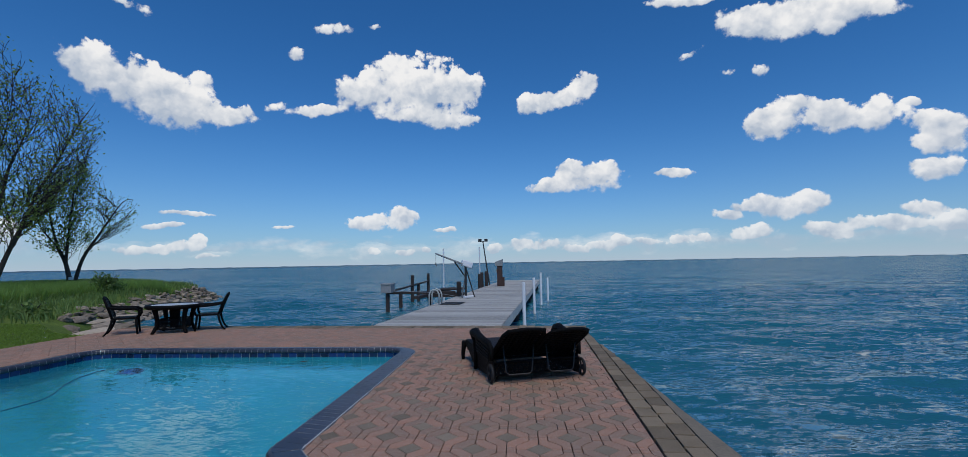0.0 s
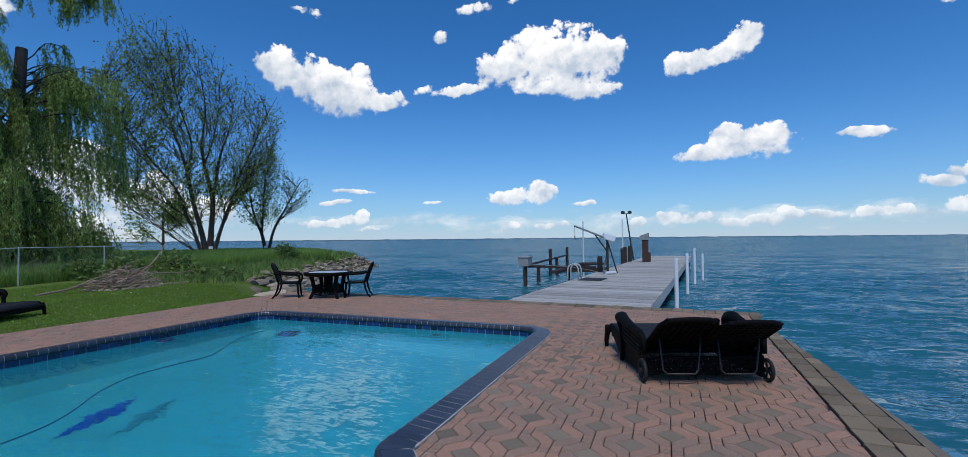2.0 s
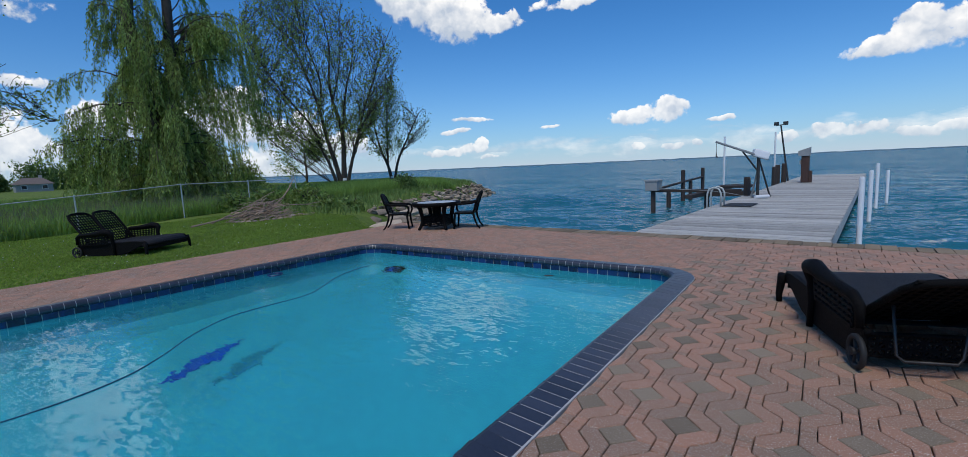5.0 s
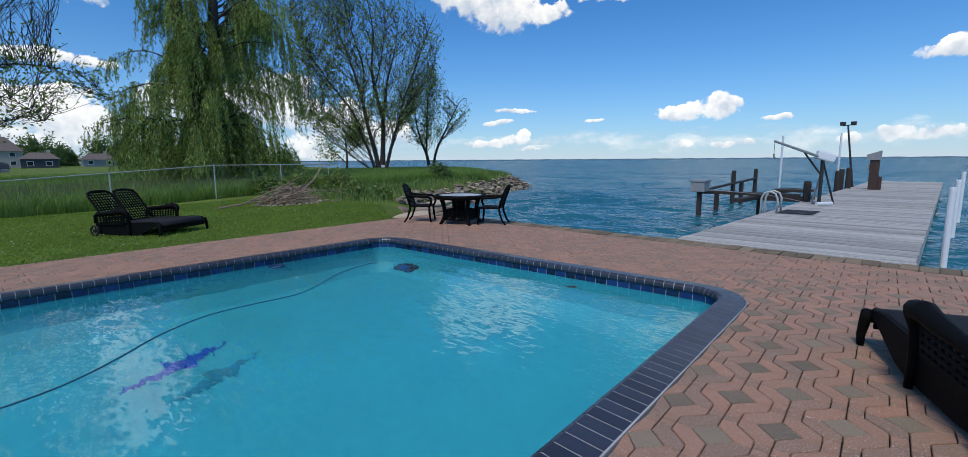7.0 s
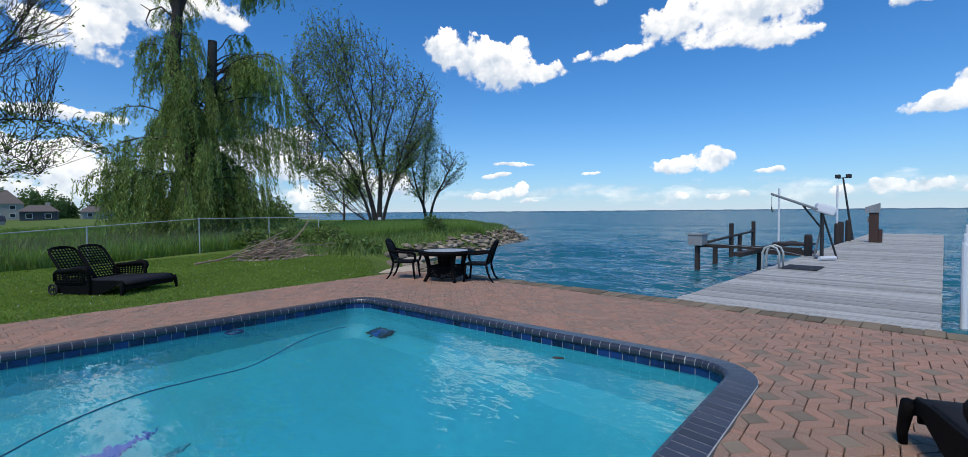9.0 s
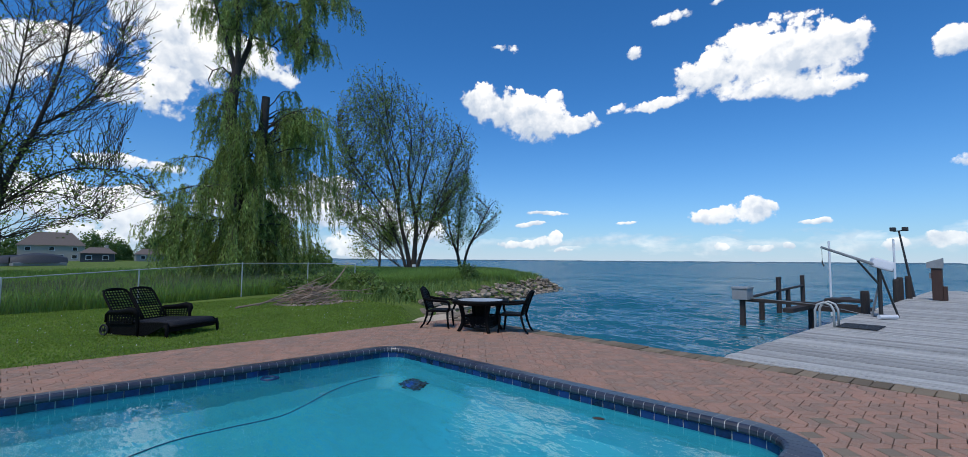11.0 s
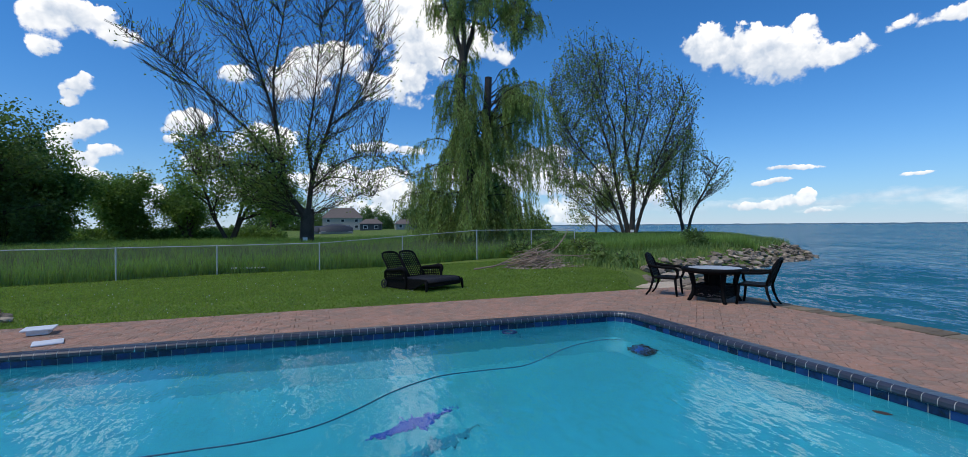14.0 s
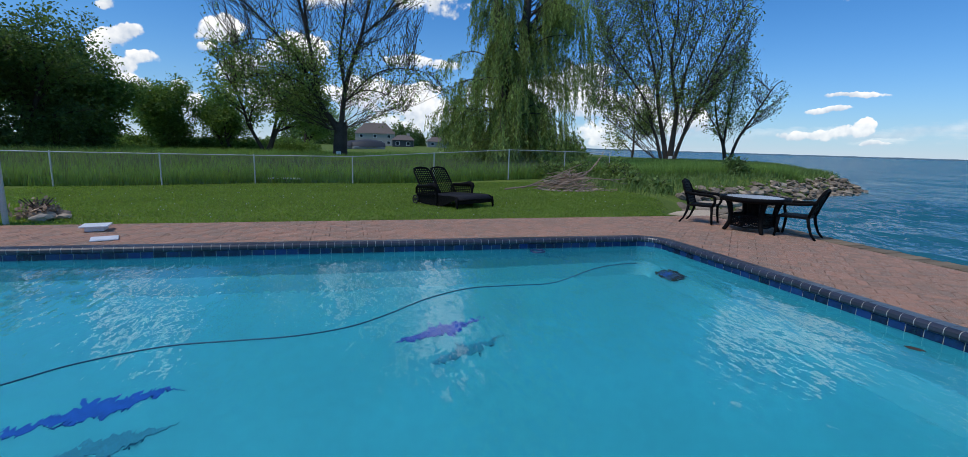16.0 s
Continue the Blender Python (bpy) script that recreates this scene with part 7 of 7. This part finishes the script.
def far_house(name, az, dist, w, d, wall_h, roof_h, rz, label, windows, walls=WALL_FAR):
    x, y, z = polar(az, dist)
    h = thing(name, (x, y, z), label, "house", rz=rz)
    part("wall", one_box(-w / 2, w / 2, -d / 2, d / 2, -0.3, wall_h), walls, h)
    bm = bmesh.new()
    e = 0.5
    pts = [(-w / 2 - e, -d / 2 - e, wall_h - 0.1), (w / 2 + e, -d / 2 - e, wall_h - 0.1), (w / 2 + e, d / 2 + e, wall_h - 0.1), (-w / 2 - e, d / 2 + e, wall_h - 0.1), (-w / 2 + w * 0.22, 0, wall_h + roof_h), (w / 2 - w * 0.22, 0, wall_h + roof_h)]
    vs = [bm.verts.new(p) for p in pts]
    for f in ((0, 1, 5, 4), (1, 2, 5), (2, 3, 4, 5), (3, 0, 4), (3, 2, 1, 0)):
        bm.faces.new([vs[i] for i in f])
    roof = part("roof", bm, ROOF_FAR, h)
    part("chimney", one_box(w * 0.18, w * 0.18 + 0.9, -0.4, 0.4, wall_h + roof_h * 0.5, wall_h + roof_h + 0.8), WALL_FAR, roof)
    for wx, wz in windows:
        win = part("window", one_box(wx - 0.75, wx + 0.75, -d / 2 - 0.06, -d / 2 - 0.004, wz, wz + 1.4), WHITE, h, "white window frame")
        part("pane", one_box(wx - 0.62, wx + 0.62, -d / 2 - 0.09, -d / 2 - 0.064, wz + 0.12, wz + 1.28), GLASS_DARK, win)
    return h


def build_far_things():
    far_house("house", -86.6, 225, 17, 11, 5.6, 4.6, 84, "pale two-storey house with a brown hipped roof", [(-6, 0.9), (-2.5, 0.9), (2.5, 0.9), (6, 0.9), (-6, 3.6), (0, 3.6), (6, 3.6)])
    far_house("garage", -83.4, 190, 8, 7, 2.6, 1.8, 80, "low dark garage with a hipped roof", [(-2, 0.5), (2, 0.5)], SCREEN)
    far_house("cottage", -79.4, 215, 9, 7, 2.6, 2.0, 85, "low distant cottage with a grey roof", [(-2.5, 0.8), (2.5, 0.8)], BOX_GREY)
    far_house("cottage", -114.5, 120, 12, 8, 3.0, 2.4, 60, "low distant cottage behind the trees", [(-3, 0.8), (3, 0.8)])
    # covered boats on the grass
    for az, dist, s in ((-89.0, 118, 1.0), (-87.4, 116, 1.2)):
        x, y, z = polar(az, dist)
        b = thing("covered_boat", (x, y, z), "boat under a dark cover on the far lawn", "boat", "covered boats", rz=10)
        bm = bmesh.new()
        rings = []
        for t in range(9):
            q = -1 + t / 4
            w = 1.2 * (1 - 0.5 * abs(q) ** 3) * s
            rings.append([bm.verts.new((w * math.cos(a), q * 3.2 * s, 0.5 + (1.5 * math.sin(a) * (1 - 0.4 * q * q)) * s)) for a in (0, 0.8, 1.57, 2.34, 3.14)])
        for a, c in zip(rings, rings[1:]):
            for k in range(4):
                bm.faces.new((a[k], a[k + 1], c[k + 1], c[k]))
        part("cover", bm, SCREEN, b, "dark canvas cover", True)
        part("hull", one_box(-1.0 * s, 1.0 * s, -3.0 * s, 3.0 * s, 0.0, 0.62, 0.1), BOX_GREY, b)


# ---- small things ----
def build_small():
    # pool cleaner on the floor
    bot = thing("pool_cleaner", (-7.62, 8.52, POOL_FLOOR + 0.10), "dark blue robotic cleaner climbing the pool wall", "pool cleaner", rz=25)
    bot.matrix_basis = pose(-7.48, 8.72, POOL_FLOOR + 0.32, 48, 0, 8) @ Matrix.Diagonal((0.58, 0.58, 0.58, 1))
    part("body", one_box(-0.27, 0.27, -0.22, 0.22, 0.05, 0.25, 0.06), ROBOT, bot)
    part("top_panel", one_box(-0.10, 0.10, -0.18, 0.18, 0.252, 0.285, 0.012), MOSAIC, bot, "bright blue panel")
    for s in (-1, 1):
        part("track", one_box(s * 0.32 - 0.055, s * 0.32 + 0.055, -0.26, 0.26, 0.0, 0.21, 0.06), RUBBER, bot, "black rubber track")
        part("brush_roll", one_tube([(-0.25, s * 0.26, 0.06), (0.25, s * 0.26, 0.06)], 0.05, 8), RUBBER, bot, "black brush roll")
    part("handle", one_tube([(-0.18, 0.05, 0.24), (-0.14, 0.05, 0.37), (0.14, 0.05, 0.37), (0.18, 0.05, 0.24)], 0.02, 6), ROBOT, bot)
    # floating hose
    way = [(-7.48, 8.62, -0.98), (-7.42, 8.38, -0.5), (-7.33, 8.02, -0.16), (-7.28, 7.5, -0.130), (-7.08, 7.0, -0.130), (-6.75, 6.5, -0.130), (-6.55, 6.1, -0.130), (-6.56, 5.6, -0.130), (-6.54, 5.05, -0.130), (-6.25, 4.5, -0.130), (-5.85, 4.05, -0.130), (-5.58, 3.66, -0.130), (-5.46, 3.2, -0.130), (-5.46, 2.7, -0.130), (-5.45, 2.2, -0.130), (-5.25, 1.7, -0.130), (-5.0, 1.4, -0.130), (-4.4, 0.7, -0.130), (-4.0, -0.6, -0.130)]
    fine = []
    for i in range(len(way) - 1):
        p0, p1, p2, p3 = [Vector(way[min(max(i + k, 0), len(way) - 1)]) for k in (-1, 0, 1, 2)]
        for q in (0, 0.25, 0.5, 0.75):
            fine.append(0.5 * (2 * p1 + (p2 - p0) * q + (2 * p0 - 5 * p1 + 4 * p2 - p3) * q * q + (3 * p1 - p0 - 3 * p2 + p3) * q ** 3))
    tagged(new("cleaner_hose", finish("cleaner_hose", one_tube(fine, 0.007, 6), HOSE, True)), "thin blue cleaner hose floating on the pool", "hose")
    # floating ring near the wall
    ring = [(0.11 * math.cos(k * math.pi / 12), 0.11 * math.sin(k * math.pi / 12), 0) for k in range(24)]
    ob = tagged(new("float_ring", finish("float_ring", one_tube(ring, 0.022, 6, True), ROBOT, True)), "small dark ring floating on the pool", "ring")
    ob.matrix_basis = pose(-8.33, 6.7, POOL_LEVEL + 0.002)
    bm = prism(bmesh.new(), [(-0.07, 0), (-0.03, -0.035), (0.04, -0.03), (0.08, 0.01), (0.03, 0.035), (-0.03, 0.03)], 0, 0.006)
    leaf = tagged(new("floating_leaf", finish("floating_leaf", bm, CABINET)), "dead brown leaf floating on the pool", "leaf")
    leaf.matrix_basis = pose(-4.02, 8.6, POOL_LEVEL + 0.001, 0, 0, 20)
    # skimmer covers lying on the deck
    lid = thing("skimmer_basin", (-10.35, -0.30, 0.0), "white plastic skimmer lid lying on the pavers", "skimmer lid", "skimmer lids", rz=12)
    part("collar", one_box(-0.13, 0.13, -0.13, 0.13, 0.004, 0.075, 0.012), WHITE, lid)
    part("lid", one_box(-0.19, 0.19, -0.19, 0.19, 0.077, 0.10, 0.008), WHITE, lid)
    lid = thing("square_cover", (-9.55, 0.14, 0.006), "flat square white skimmer lid beside the coping", "skimmer lid", "skimmer lids", rz=20)
    part("plate", one_box(-0.17, 0.17, -0.17, 0.17, 0, 0.018, 0.006), WHITE, lid)
    part("rim", one_box(-0.14, 0.14, -0.14, 0.14, 0.018, 0.023, 0.003), WHITE, lid)
    # gate pillar and rocks at the end of the lawn
    post = thing("gate_post", (-11.35, -2.05, 0), "galvanised gate post with a round cap", "post")
    part("pole", one_tube([(0, 0, -0.2), (0, 0, 1.34), (0, 0, 1.38)], [0.045, 0.045, 0.03], 12), STEEL, post)
    part("cap", one_tube([(0, 0, 1.37), (0, 0, 1.42), (0, 0, 1.45)], [0.05, 0.045, 0.015], 12), STEEL, post)
    part("hinge", one_tube([(0, -0.06, 1.1), (0, -0.06, 1.18)], 0.06, 10), STEEL, post)
    pillar = thing("stone_pillar", (-11.35, -2.36, 0), "rough pillar of stacked field stones", "pillar")
    for k in range(5):
        ob = piece("stone", rock_mesh(300 + k, 0.2), pillar, pose(0.02 * (k % 2), 0, 0.12 + 0.25 * k, 0, 0, 70 * k) @ Matrix.Diagonal((0.42, 0.42, 0.45, 1)))
    for k, (x, y, s) in enumerate(((-11.8, -1.75, 0.34), (-12.1, -1.9, 0.4), (-12.0, -1.5, 0.25), (-12.4, -1.75, 0.3))):
        ob = new("rock", rock_mesh(320 + k))
        ob.matrix_basis = pose(x, y, land_z(x, y) + 0.05, 0, 0, 40 * k) @ Matrix.Diagonal((s, s, s, 1))
        tagged(ob, "small grey rock heaped by the gate post", "rock", "gate rocks")
    leaf_clump("shrub", (-12.2, -2.0, land_z(-12.2, -2.0)), (0.4, 0.4, 0.45), 350, 0.05, STICK, "low brown withered plant by the gate", "plant", seed=77)
    # board in the long grass
    tagged(new("white_board", finish("white_board", box(bmesh.new(), -0.6, 0.6, -0.12, 0.12, 0, 0.03, 0.005, pose(-20.9, 1.4, land_z(-20.9, 1.4) + 0.16, 4, 0, 80)), WHITE)), "white board lying in the long grass", "board")
    # small plates on the trunks
    for az, dist, z in ((-52.5, 63.0, 0.55), (-46.9, 69.3, 0.55), (-90.8, 48.8, 0.6), (-70.0, 30.7, 1.3)):
        x, y, g = polar(az, dist)
        plate = tagged(new("trunk_plate", finish("trunk_plate", one_box(-0.22, 0.22, -0.02, 0.02, -0.16, 0.16, 0.008), WHITE)), "small white plate fixed to a tree trunk", "sign", "trunk plates")
        plate.matrix_basis = pose(x, y, g + z, 0, 0, -az)


# ---- the place ----
build_ground()
build_lake()
build_far_shore()
build_pool()
double_chaise((0.215, 6.66, 0), 19.5, (32, 30), "black wicker double lounger with lowered backs on the deck")
double_chaise((-14.75, 6.10, land_z(-14.4, 6.6)), -61, (53, 53), "black wicker double lounger with raised backs on the lawn")
patio_table((-8.95, 11.72, 0), 20)
patio_chair((-10.05, 11.42, 0), 35)
patio_chair((-8.28, 12.12, 0), 207)
build_dock()
build_boat_lift()
build_fence()
build_brush_pile()
build_rocks()
build_willow()
build_trees()
build_shrubs()
build_far_things()
build_small()
build_grass()
build_deck()
